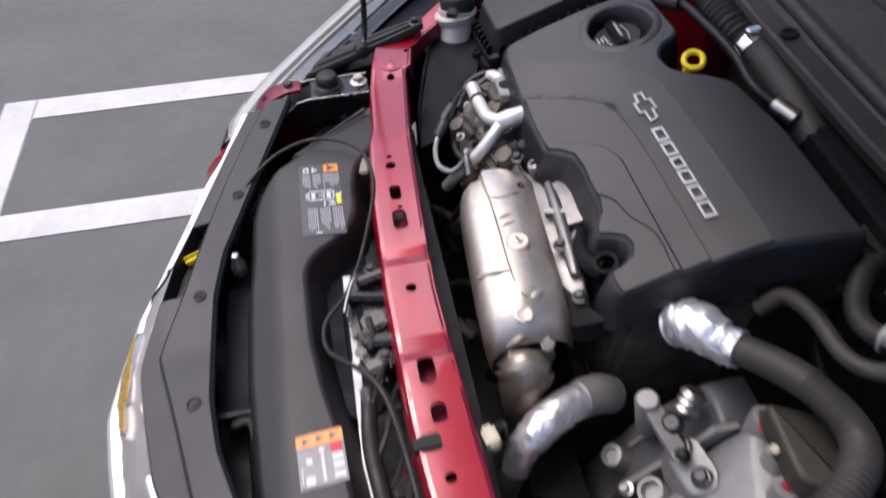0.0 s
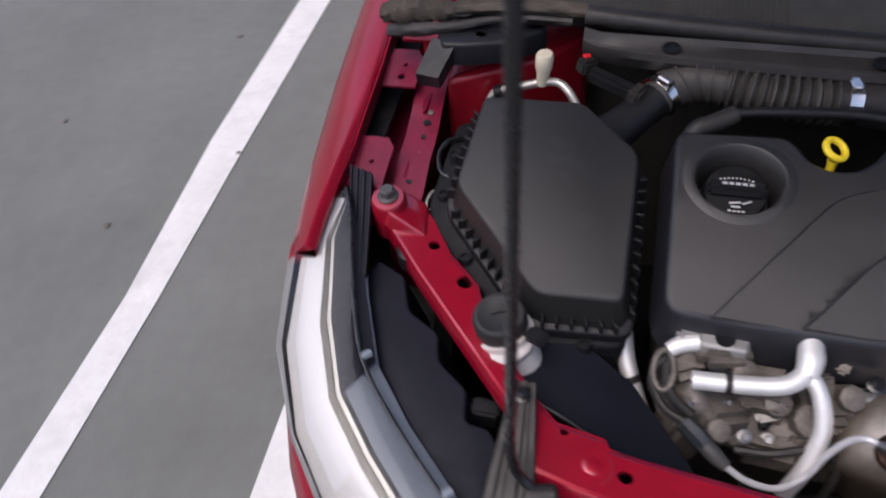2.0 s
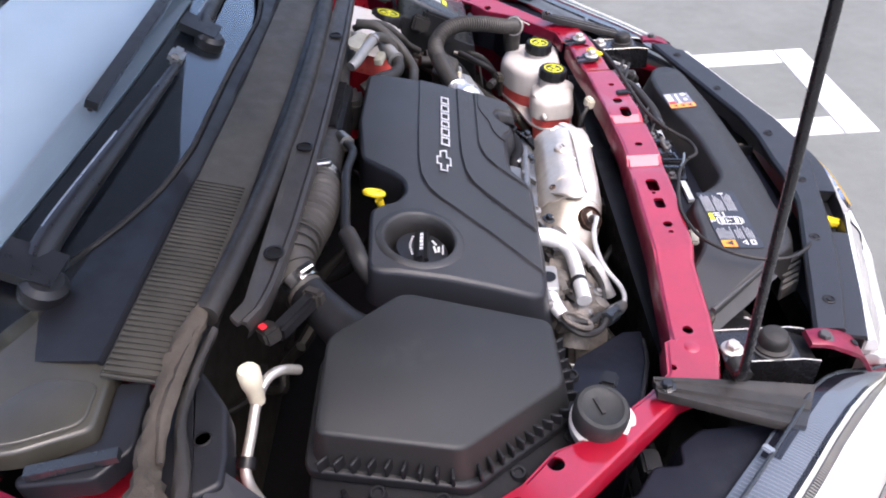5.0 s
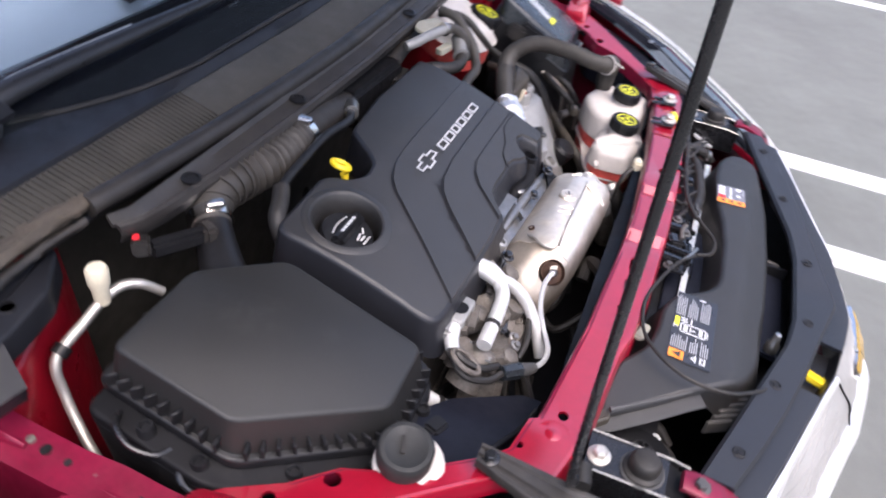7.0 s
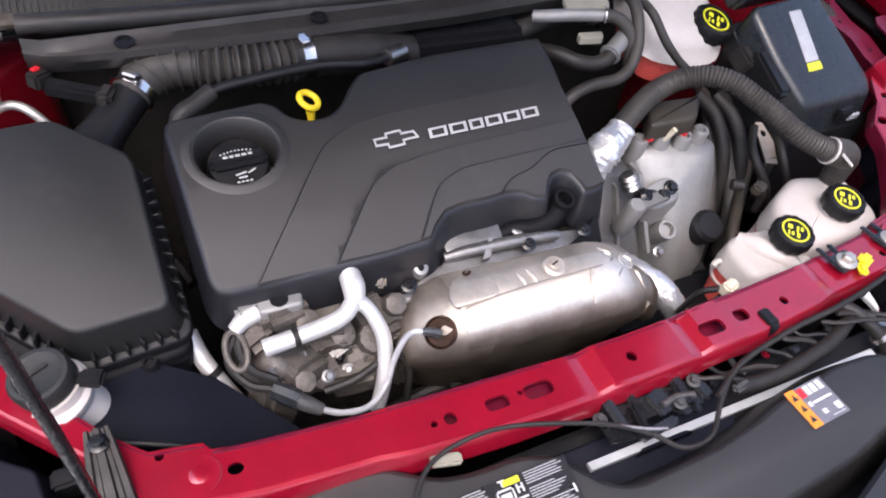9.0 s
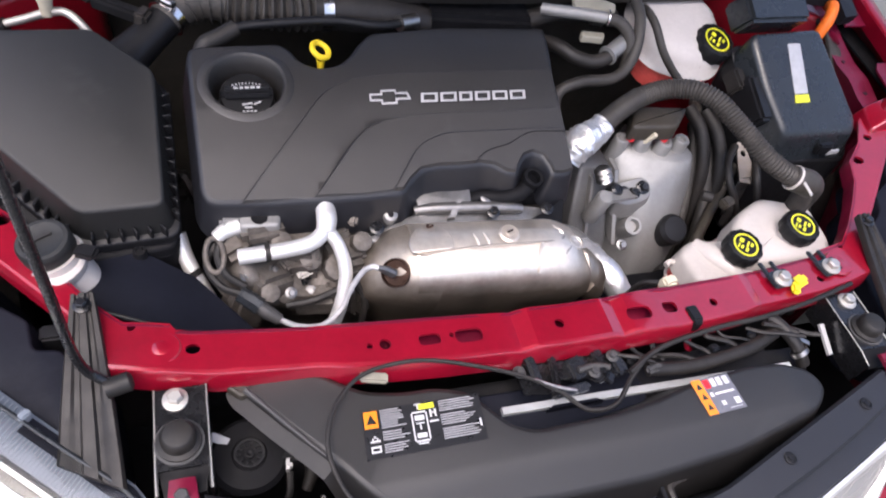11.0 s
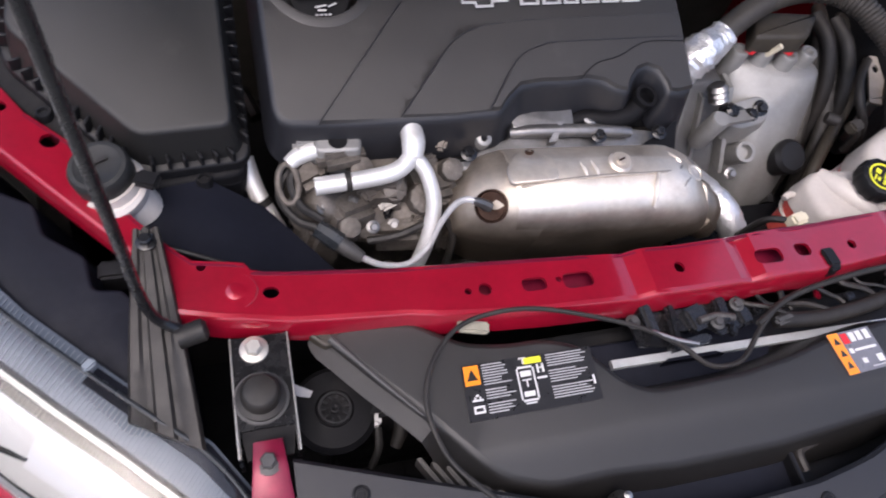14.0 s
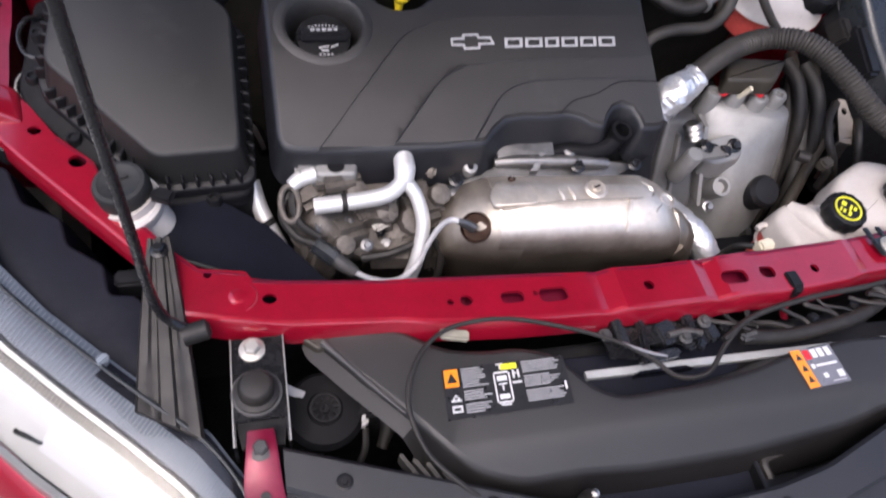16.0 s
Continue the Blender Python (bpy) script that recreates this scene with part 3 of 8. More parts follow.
support = thing("radiator_support", "dark red painted steel tie bar with holes, above the radiator", "radiator support", (0, 0.02, 0.70))
bar = part("bar", tie_bar(), RED_BAR, support, angle=12)
full_front = [(-x, y) for x, y in reversed(FRONT[1:])] + FRONT
full_back = [(-0.42, 0.068), (-0.26, 0.051), (-0.065, 0.041), (0.0, 0.039), (0.065, 0.041), (0.26, 0.051), (0.42, 0.068)]
part("lower_web", sheet([(-0.36, 0.052), (-0.36, 0.024), (-0.15, 0.002), (0.15, 0.002), (0.36, 0.024), (0.36, 0.052), (0.15, 0.036), (-0.15, 0.036)], 0.700, 0.003), RED_DULL, bar)
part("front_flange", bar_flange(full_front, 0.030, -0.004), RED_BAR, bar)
part("rear_flange", bar_flange(full_back, 0.035, 0.002), RED_DULL, bar)
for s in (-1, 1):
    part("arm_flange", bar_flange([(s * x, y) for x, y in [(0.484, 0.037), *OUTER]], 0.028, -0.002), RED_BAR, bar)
    part("arm_flange", bar_flange([(s * x, y - 0.002) for x, y in INNER[2:10]], 0.024, 0.002), RED_DULL, bar)
    pad = lathe([(0.023, -0.05), (0.0205, -0.004), (0.018, 0.0), (0.013, 0.0005), (0, 0.0005)], (s * 0.690, 0.297, 0.778), (0, -0.1, 1), 24)
    pad = plate([(s * 0.640, 0.270), (s * 0.690, 0.278), (s * 0.690, 0.318), (s * 0.650, 0.318)] if s > 0 else [(s * 0.640, 0.270), (s * 0.650, 0.318), (s * 0.690, 0.318), (s * 0.690, 0.278)], lambda x, y: 0.748 + (abs(x) - 0.64) * 0.6, 0.02, 0.008, 0.004, 0.003, bm=pad)
    part("end_pad", pad, RED_BAR, bar)
    part("bolt", hexbolt((s * 0.690, 0.298, 0.778), 0.0092, flange=1.35), HORN_GREY, bar, "worn grey bolt head")
    part("swage", lathe([(0.02, -0.002), (0.018, 0.0007), (0.010, 0.0003), (0.008, 0.0012), (0.0, 0.0014)], (s * 0.434, 0.050, 0.7205), (0, 0, 1), 20), RED_BAR, bar)


# ---- bracket either side with its bolt and rubber stop ----
def bracket(side):
    ob = thing("mounting_bracket", "glossy black steel bracket with a zinc bolt and a rubber buffer", "bracket", (side * 0.42, -0.03, 0.69), "bracket pair")
    s = side
    bm = sheet([(s * 0.396, 0.012), (s * 0.444, 0.012), (s * 0.442, -0.072), (s * 0.394, -0.072)], 0.703, 0.004)
    part("plate", bm, DARK_STEEL, ob)
    for x in (0.395, 0.4435):
        part("side_flange", loft(bmesh.new(), [[(s * x - 0.0015, 0.012, 0.704), (s * x + 0.0015, 0.012, 0.704), (s * x + 0.0015, 0.012, 0.66), (s * x - 0.0015, 0.012, 0.66)],
                                               [(s * x - 0.0015, -0.074, 0.704), (s * x + 0.0015, -0.074, 0.704), (s * x + 0.0015, -0.074, 0.66), (s * x - 0.0015, -0.074, 0.66)],
                                               [(s * x - 0.0015, -0.094, 0.700), (s * x + 0.0015, -0.094, 0.700), (s * x + 0.0015, -0.094, 0.66), (s * x - 0.0015, -0.094, 0.66)]]), DARK_STEEL, ob)
    part("lower_step", sheet([(s * 0.396, -0.071), (s * 0.442, -0.071), (s * 0.438, -0.094), (s * 0.400, -0.094)], lambda x, y: 0.700 + (y + 0.071) * 0.35, 0.004), MATTE, ob)
    # highlights along the flange edges, drawn as thin bright tubes
    for x in (0.3945, 0.444):
        part("edge_highlight", tube([(s * x, 0.012, 0.7042), (s * x, -0.074, 0.7042), (s * x, -0.094, 0.7002)], 0.0008, 6, 1, straight=True), ZINC, ob, "bright line drawn as the flange's edge highlight")
    part("washer", lathe([(0.0235, 0.0), (0.0235, 0.0018), (0.020, 0.0022), (0.0, 0.0022)], (s * 0.422, -0.046, 0.703), (0, 0, 1), 28), HORN_GREY, ob, "grey washer under the buffer")
    part("bolt", hexbolt((s * 0.424, -0.001, 0.703), 0.0078, flange=1.6), ZINC, ob, "dull zinc flange bolt")
    buf = lathe([(0.021, 0), (0.021, 0.005), (0.0165, 0.007), (0.0165, 0.016), (0.0135, 0.021), (0.0125, 0.0215), (0.0, 0.0225)], (s * 0.422, -0.046, 0.703), (0, 0, 1), 26)
    part("buffer", buf, RUBBER, ob, "round black rubber buffer")
    part("lower_bolt", hexbolt((s * 0.421, -0.103, 0.711), 0.0068, flange=1.6), HORN_GREY, ob)
    return ob


for s in (-1, 1):
    bracket(s)


# ---- ribbed strap from tie bar to headlamp ----
def strap(side):
    s = side
    bm = bmesh.new()
    rings = []
    for f in range(9):
        t = f / 8
        c = Vector((s * (0.504 - 0.004 * t), 0.110 - 0.172 * t, 0.742 - 0.052 * t))
        w = 0.011 + 0.024 * t
        along = Vector((s * (0.85), 0.5 * t, 0)).normalized()
        ring = []
        prof = [(-1, 0), (-0.9, 0.004), (-0.62, 0.004), (-0.5, 0.0015), (-0.3, 0.0015), (-0.2, 0.005), (0.2, 0.005), (0.3, 0.0015), (0.5, 0.0015), (0.62, 0.004), (0.9, 0.004), (1, 0), (1, -0.006), (-1, -0.006)]
        for u, h in prof:
            ring.append(c + along * u * w + Vector((0, 0, h)))
        rings.append(ring)
    loft(bm, rings)
    ob = tagged(part("headlamp_strap", bm, PLASTIC_DUSTY, None), "black ribbed plastic strap bolted to the tie bar", "strap", "strap pair")
    part("bolt", hexbolt((s * 0.504, 0.098, 0.741), 0.006), DARK_STEEL, ob)
    return ob


for s in (-1, 1):
    strap(s)


# ---- headlamps ----
TOP = [(0.405, -0.213, 0.640), (0.424, -0.170, 0.655), (0.440, -0.125, 0.672), (0.470, -0.083, 0.688), (0.515, -0.043, 0.697), (0.562, 0.0, 0.702), (0.625, 0.060, 0.712), (0.672, 0.115, 0.726), (0.703, 0.190, 0.748), (0.728, 0.27, 0.772), (0.742, 0.30, 0.778)]
EDGE = [(0.412, -0.222, 0.628), (0.448, -0.205, 0.645), (0.482, -0.180, 0.656), (0.520, -0.146, 0.667), (0.562, -0.105, 0.676), (0.612, -0.060, 0.684), (0.668, -0.005, 0.694), (0.716, 0.050, 0.708), (0.752, 0.130, 0.733), (0.770, 0.230, 0.764), (0.758, 0.295, 0.778)]
LOW = [(0.418, -0.226, 0.612), (0.458, -0.216, 0.600), (0.498, -0.192, 0.594), (0.538, -0.160, 0.592), (0.582, -0.120, 0.594), (0.632, -0.075, 0.600), (0.690, -0.015, 0.612), (0.742, 0.050, 0.640), (0.782, 0.130, 0.695), (0.790, 0.230, 0.750), (0.768, 0.298, 0.774)]


def lamp_shell(side, shrink, t0=0.0, t1=1.0, sink=0.0, start=0, stop=11):
    """The curved face between the lamp's upper and lower edge; shrink moves it inside."""
    bm = bmesh.new()
    rings = []
    for a, b, c in list(zip(TOP, EDGE, LOW))[start:stop]:
        a, b, c = Vector(a), Vector(b), Vector(c)
        mid = (a + c) / 2
        inward = (Vector((0.40, 0.22, 0.60)) - b).normalized()
        ring = []
        for k in range(9):
            t = t0 + (t1 - t0) * k / 8
            q = a * (1 - t) ** 2 + (b * 2 - mid) * 2 * t * (1 - t) + c * t * t
            q = q + inward * shrink + Vector((0, 0, -sink))
            ring.append((side * q.x, q.y, q.z))
        rings.append(ring)
    return loft(bm, rings, closed=False)


def headlamp(side):
    ob = thing("headlamp", "clear headlamp with a ribbed dark bezel and bright chrome bowl", "headlamp", (side * 0.58, 0.02, 0.62), "headlamp pair")
    lens_bm = lamp_shell(side, 0.0)
    lens = part("lens", lens_bm, LENS, ob, "clear curved plastic lens")
    lens.visible_shadow = False
    def fins(t0, t1, inset_by, sink, count, r):
        bm = bmesh.new()
        for k in range(count):
            u = 0.4 + 9.2 * k / (count - 1)
            i = min(int(u), 9)
            a, b, c = (Vector(q[i]).lerp(Vector(q[i + 1]), u - i) for q in (TOP, EDGE, LOW))
            mid = (a + c) / 2
            inward = (Vector((0.40, 0.22, 0.60)) - b).normalized()
            line = []
            for j in range(4):
                t = t0 + (t1 - t0) * j / 3
                q = a * (1 - t) ** 2 + (b * 2 - mid) * 2 * t * (1 - t) + c * t * t + inward * inset_by + Vector((0, 0, -sink))
                line.append((side * q.x, q.y, q.z))
            tube(line, r, 4, 1, bm=bm, straight=True)
        return bm

    part("bezel", lamp_shell(side, 0.018, 0.01, 0.245, 0.012), RIBBASE, ob, "blue-grey ribbed upper bezel")
    tagged(part("bezel_ribs", fins(0.02, 0.245, 0.0176, 0.0119, 136, 0.0009), BEZEL, ob), kind="stuff")
    # shade on the bezel's inner edge, laid on as a dark panel
    part("bezel_shade", lamp_shell(side, 0.0160, 0.015, 0.11, 0.0108, 1, 6), NAVY, ob, "dark panel standing in for shade on the bezel")
    part("light_strip", lamp_shell(side, 0.013, 0.248, 0.285, 0.008), CREAM, ob, "pale narrow light strip")
    part("rib_band", lamp_shell(side, 0.014, 0.285, 0.37, 0.006), OLIVE, ob, "dark band with tan ribs")
    tagged(part("band_ribs", fins(0.29, 0.365, 0.0132, 0.0056, 170, 0.0008), RIBBAND, ob), kind="stuff")
    part("reflector", lamp_shell(side, 0.016, 0.36, 0.76, 0.0), BOWL, ob, "bright reflector bowl")
    part("lower_trim", lamp_shell(side, 0.006, 0.74, 1.0), GREYLENS, ob, "grey lower lamp trim")
    q = Vector(EDGE[4]).lerp(Vector(TOP[4]), 0.46)
    clip_bm = block((side * q.x, q.y, q.z - 0.010), (0.008, 0.018, 0.004), (0, 0, -side * 40), 0.0015)
    part("divider", lamp_shell(side, 0.0145, 0.42, 0.62, 0.0, 5, 7), LAMP_GREY, ob, "pale grey divider in the reflector")
    part("band_clip", clip_bm, CREAM, ob)
    part("lower_step", lamp_shell(side, 0.0150, 0.62, 0.76, 0.0), LAMP_GREY, ob)
    for u in (2.3, 5.2):
        i = int(u)
        q = Vector(EDGE[i]).lerp(Vector(EDGE[i + 1]), u - i)
        part("shutter", block((side * (q.x - 0.004), q.y + 0.004, q.z - 0.014), (0.030, 0.005, 0.004), (0, 0, side * 32), 0.001), PLASTIC, ob)
    part("rim", tube([(side * x, y + 0.003, z + 0.001) for x, y, z in TOP], 0.0022, 8, 4), SLATE, ob)
    for i in (5, 7):
        x, y, z = TOP[i]
        part("lens_tab", block((side * (x - 0.004), y + 0.006, z + 0.002), (0.012, 0.008, 0.005), (0, 0, -side * 42), 0.0015), BEZEL, ob)
    return ob


def lamp_housing(side):
    s = side
    poly = [(s * x, y) for x, y in ((0.512, 0.055), (0.535, 0.085), (0.560, 0.088), (0.565, 0.12), (0.600, 0.145), (0.607, 0.175), (0.645, 0.195), (0.66, 0.235), (0.695, 0.25), (0.712, 0.215), (0.69, 0.135), (0.64, 0.07), (0.575, 0.006), (0.52, -0.05), (0.50, -0.03))]
    if s < 0:
        poly = list(reversed(poly))
    bm = plate(poly, lambda x, y: 0.668 + max(0.0, y) * 0.22, 0.10, 0.006, 0.004, 0.01)
    ob = tagged(part("headlamp_housing", bm, NAVY, None), "dark slate plastic back of the headlamp", "headlamp housing", "headlamp housings")
    part("bulb_cover", lathe([(0.02, -0.01), (0.02, 0.012), (0.014, 0.016), (0, 0.016)], (s * 0.655, 0.262, 0.725), (0, 0, 1), 18), PLASTIC, ob)
    part("foam", block((s * 0.545, 0.115, 0.66), (0.03, 0.02, 0.03)), PLASTIC, ob)
    strap_bm = bmesh.new()
    rings = []
    for f in range(7):
        t = f / 6
        c = Vector((s * (0.731 - 0.024 * t), 0.330 - 0.115 * t, 0.784 - 0.044 * t - 0.014 * t * (1 - t)))
        w = 0.0155 - 0.003 * t
        prof = [(-1, -0.003), (-0.95, 0.003), (-0.72, 0.003), (-0.62, 0), (-0.42, 0), (-0.34, 0.003), (-0.08, 0.003), (0.0, 0), (0.2, 0), (0.28, 0.003), (0.52, 0.003), (0.6, 0), (0.78, 0), (0.84, 0.003), (1, 0.003), (1, -0.006), (-1, -0.006)]
        rings.append([c + Vector((s * u * w, u * w * 0.35, h)) for u, h in prof])
    part("rear_strap", loft(strap_bm, rings), NAVY, ob, "ribbed dark strap to the wing rail")
    part("lens_back", lamp_shell(s, 0.014, 0.0, 0.62, 0.008, 7), NAVY, ob)
    return ob


for s in (-1, 1):
    headlamp(s)
    lamp_housing(s)

# ---- grille and its top cover ----
REAR_T = ((0, -0.205), (0.07, -0.203), (0.13, -0.193), (0.21, -0.166), (0.30, -0.136), (0.412, -0.098))
STEP_T = ((0, -0.266), (0.01, -0.264), (0.08, -0.244), (0.18, -0.218), (0.26, -0.194), (0.33, -0.169), (0.412, -0.136))
FRONT_T = ((0, -0.291), (0.01, -0.290), (0.06, -0.281), (0.136, -0.264), (0.187, -0.245), (0.26, -0.220), (0.33, -0.196), (0.41, -0.166))


def cover_z(x):
    return 0.680 + 0.07 * abs(x)


def cover_strip(xs, rows):
    """A band across the car; rows give (table, drop) pairs from rear to front."""
    bm = bmesh.new()
    rings = []
    for x in xs:
        top = [(x, lerp_table(abs(x), t) + dy, cover_z(x) - d) for t, d, dy in rows]
        rings.append(top + [(p[0], p[1], p[2] - 0.006) for p in reversed(top)])
    return loft(bm, rings)


def span_x(a, b, n):
    return [a + (b - a) * k / n for k in range(n + 1)]


gcover = thing("grille_top_cover", "long matte grey plastic sight shield above the grille", "sight shield", (0, -0.2, 0.66))
part("upper_panel", cover_strip(span_x(-0.402, 0.402, 48), [(REAR_T, 0.004, 0), (REAR_T, 0.0, -0.004), (STEP_T, 0.003, 0.004), (STEP_T, 0.007, 0.0), (STEP_T, 0.011, 0.001)]), GCOVER, gcover)
for a, b in ((-0.402, -0.195), (-0.085, 0.402)):
    part("lower_panel", cover_strip(span_x(a, b, 30), [(STEP_T, 0.016, 0.012), (STEP_T, 0.014, -0.002), (FRONT_T, 0.018, 0.003), (FRONT_T, 0.024, 0.0)]), GCOVER, gcover)
part("recess", cover_strip(span_x(-0.198, -0.082, 8), [(STEP_T, 0.036, 0.02), (FRONT_T, 0.038, 0.010), (FRONT_T, 0.024, 0.006), (FRONT_T, 0.020, 0.003), (FRONT_T, 0.026, 0.0)]), PLASTIC, gcover)
for x, y in ((-0.352, -0.140), (-0.222, -0.178), (-0.071, -0.222), (0.071, -0.222), (0.220, -0.180), (0.352, -0.140)):
    part("clip", lathe([(0.0078, 0), (0.0078, 0.0008), (0.0060, 0.0014), (0.0052, 0.0004), (0.0030, 0.0004), (0.0026, 0.0016), (0.0, 0.0016)], (x, y, cover_z(x) - 0.001), (0, 0, 1), 16), PLASTIC, gcover, "round push clip")
lever = thing("release_lever", "bright yellow bonnet release lever in a dark slot", "release lever", (-0.152, -0.225, 0.64))
part("tab", block((-0.153, -0.236, 0.664), (0.010, 0.034, 0.016), (22, 0, 4), 0.005), YELLOW, lever)
part("stem", block((-0.160, -0.216, 0.646), (0.014, 0.024, 0.02), bevel=0.003), PLASTIC, lever)


def grille():
    ob = thing("front_grille", "silver closed front grille with chrome surround", "grille", (0, -0.28, 0.58))
    bm = bmesh.new()
    rings = []
    for x in span_x(-0.404, 0.404, 72):
        y, z = lerp_table(abs(x), FRONT_T), cover_z(x) - 0.026
        f = max(0.0, abs(x) - 0.30) / 0.105
        h, fwd = 0.074 * (1 - 0.72 * f ** 2.2), 0.048 * (1 - 0.80 * f ** 2.2)
        w = 0.0016 * math.sin(x * 95) + 0.0012 * math.sin(x * 210 + 1)
        ring = []
        for k in range(11):
            t = k / 10
            ring.append((x, y - fwd * math.sin(t * 1.35) / math.sin(1.35) + w * math.sin(t * 11 + x * 30), z - h * t))
        rings.append(ring + [(x, y + 0.003, z - h), (x, y + 0.003, z)])
    part("panel", loft(bm, rings), SILVER, ob, "silver panel with flowing relief")
    seam = [(x, y - 0.0012, z + 0.0006) for x, y, z in rings[24][:11]]
    for k in range(6):
        t = 2 + k * 1.5
        i0 = int(t)
        for first, last in ((2, 22), (52, 70)):
            wave = []
            for n in range(first, last):
                a, b = Vector(rings[n][i0]), Vector(rings[n][i0 + 1])
                q = a.lerp(b, min(1.0, max(0.0, t - i0 + 0.35 * math.sin(n * 0.55 + k * 1.9))))
                wave.append((q.x, q.y - 0.0004, q.z + 0.0002))
            part("relief_line", tube(wave, 0.0006, 6, 1), SILVER, ob)
    part("panel_joint", tube(seam, 0.0013, 6, 2), PLASTIC, ob, "dark joint in the panel")
    for a, b in ((-0.405, -0.138), (0.132, 0.405)):
        rings = []
        for x in span_x(a, b, 24):
            y, z = lerp_table(abs(x), FRONT_T), cover_z(x) - 0.022
            k = 1.5 + 1.3 * max(0.0, abs(x) - 0.33) / 0.075
            rings.append([(x, y, z), (x, y - 0.003 * k, z - 0.001), (x, y - 0.0055 * k, z - 0.004 * k), (x, y - 0.0055 * k, z - 0.007 * k), (x, y, z - 0.006 * k)])
        part("upper_trim", loft(bmesh.new(), rings), SATIN, ob, "chrome upper trim")
    rings = []
    for x in span_x(-0.402, 0.402, 72):
        f = max(0.0, abs(x) - 0.30) / 0.105
        y = lerp_table(abs(x), FRONT_T) - 0.048 * (1 - 0.80 * min(f, 1) ** 2.2)
        z = cover_z(x) - 0.026 - 0.072 * (1 - 0.72 * min(f, 1) ** 2.2)
        k = 1 + 1.3 * min(f, 1) * (1 - min(f, 1)) - 0.35 * min(f, 1)
        rings.append([(x, y + 0.002, z), (x, y - 0.012 * k, z - 0.003), (x, y - 0.019 * k, z - 0.012 * k), (x, y - 0.018 * k, z - 0.026 * k), (x, y + 0.004, z - 0.028 * k), (x, y + 0.008, z - 0.004)])
    part("lower_trim", loft(bmesh.new(), rings), SATIN, ob, "broad chrome lower trim")
    cross = [(-0.105, 0.0), (-0.098, -0.016), (-0.035, -0.016), (-0.033, -0.026), (0.045, -0.026), (0.047, -0.014), (0.098, -0.014), (0.115, 0.012), (0.05, 0.012), (0.047, 0.022), (-0.03, 0.022), (-0.033, 0.010), (-0.09, 0.010)]
    def emblem(scale, depth):
        b = bmesh.new()
        pts = [(-0.008 + x * (scale * 0.60 + 0.06), y * (scale * 0.85 - 0.22) - 0.001) for x, y in cross]
        return loft(b, [[(x, -0.315 + 0.62 * v - dz * 0.8 + abs(x) * 0.12, 0.628 + v * 0.75 + dz * 0.5) for x, v in pts] for dz in (-0.012, depth)])
    part("emblem_rim", emblem(1.0, 0.005), CHROME, ob)
    part("emblem", emblem(0.86, 0.007), GOLD, ob, "gold emblem shape")
    return ob


grille()

# ---- cowl, seal, windscreen, wipers ----
LIP_T = ((0, 0.479), (0.20, 0.479), (0.35, 0.482), (0.45, 0.489), (0.493, 0.498), (0.515, 0.522), (0.535, 0.546))
TRIM_T = ((0, 0.637), (0.21, 0.631), (0.294, 0.641), (0.345, 0.656), (0.392, 0.677), (0.43, 0.695), (0.50, 0.722), (0.66, 0.762))
DROP = 0.012


def cowl_rise(x):
    return DROP * abs(x) / 0.7 - 0.006


def cowl_band(rows, xs, thick=0.004):
    """A band across the car. rows: (y, z) from front to rear, y a number or a function of x."""
    rings = []
    for x in xs:
        top = [(x, y(x) if callable(y) else y, z + cowl_rise(x)) for y, z in rows]
        rings.append(top + [(p[0], p[1] + 0.002, p[2] - thick) for p in reversed(top)])
    return loft(bmesh.new(), rings)


def lip_y(d):
    return lambda x: lerp_table(abs(x), LIP_T) + d


def trim_y(d, f=1.0):
    return lambda x: 0.616 + (lerp_table(abs(x), TRIM_T) - 0.616) * f + d


cowl = thing("cowl_panel", "dusty dark plastic cowl panel below the windscreen", "cowl panel", (0, 0.6, 0.8))
XS = span_x(-0.50, 0.50, 50)
WIDE = span_x(-0.57, 0.57, 40)
part("front_lip", cowl_band([(lip_y(0.004), 0.838), (lip_y(-0.001), 0.850), (lip_y(0.001), 0.857), (lip_y(0.005), 0.859), (lip_y(0.009), 0.856), (lambda x: max(0.507, lip_y(0.012)(x)), 0.861), (lambda x: max(0.511, lip_y(0.014)(x)), 0.867)], XS), COWL_LIP, cowl)
part("gutter", cowl_band([(0.528, 0.866), (0.536, 0.858), (0.544, 0.853), (0.552, 0.854)], WIDE), PLASTIC, cowl)
part("grille_panel", cowl_band([(0.551, 0.855), (0.556, 0.8585), (0.585, 0.868), (0.612, 0.874), (0.616, 0.872)], WIDE), COWL, cowl, "dusty brown-grey panel")
part("rear_trim", cowl_band([(0.615, 0.869), (0.619, 0.878), (trim_y(-0.006, 1.0), 0.8835), (trim_y(0.0), 0.881)], span_x(-0.56, 0.56, 44)), COWL_TRIM, cowl, "satin slate strip at the glass")
part("glass_lip", tube([(x, trim_y(0.001)(x), 0.8835 + cowl_rise(x)) for x in span_x(-0.66, 0.66, 40)], 0.0032, 8, 1), RUBBER, cowl)
for x in (-0.40, -0.18, 0.18, 0.40):
    part("lip_hole", lathe([(0.011, 0), (0.011, 0.0015), (0.008, 0.002), (0.007, -0.004), (0, -0.004)], (x, 0.498, 0.8605 + cowl_rise(x)), (0, -0.1, 1), 16), PLASTIC, cowl)
for x in span_x(-0.575, -0.27, 44):
    part("slat", strip_box((x, 0.5575, 0.8585 + cowl_rise(x)), (x, 0.612, 0.8745 + cowl_rise(x)), 0.0026, 0.0028), COWL, cowl)
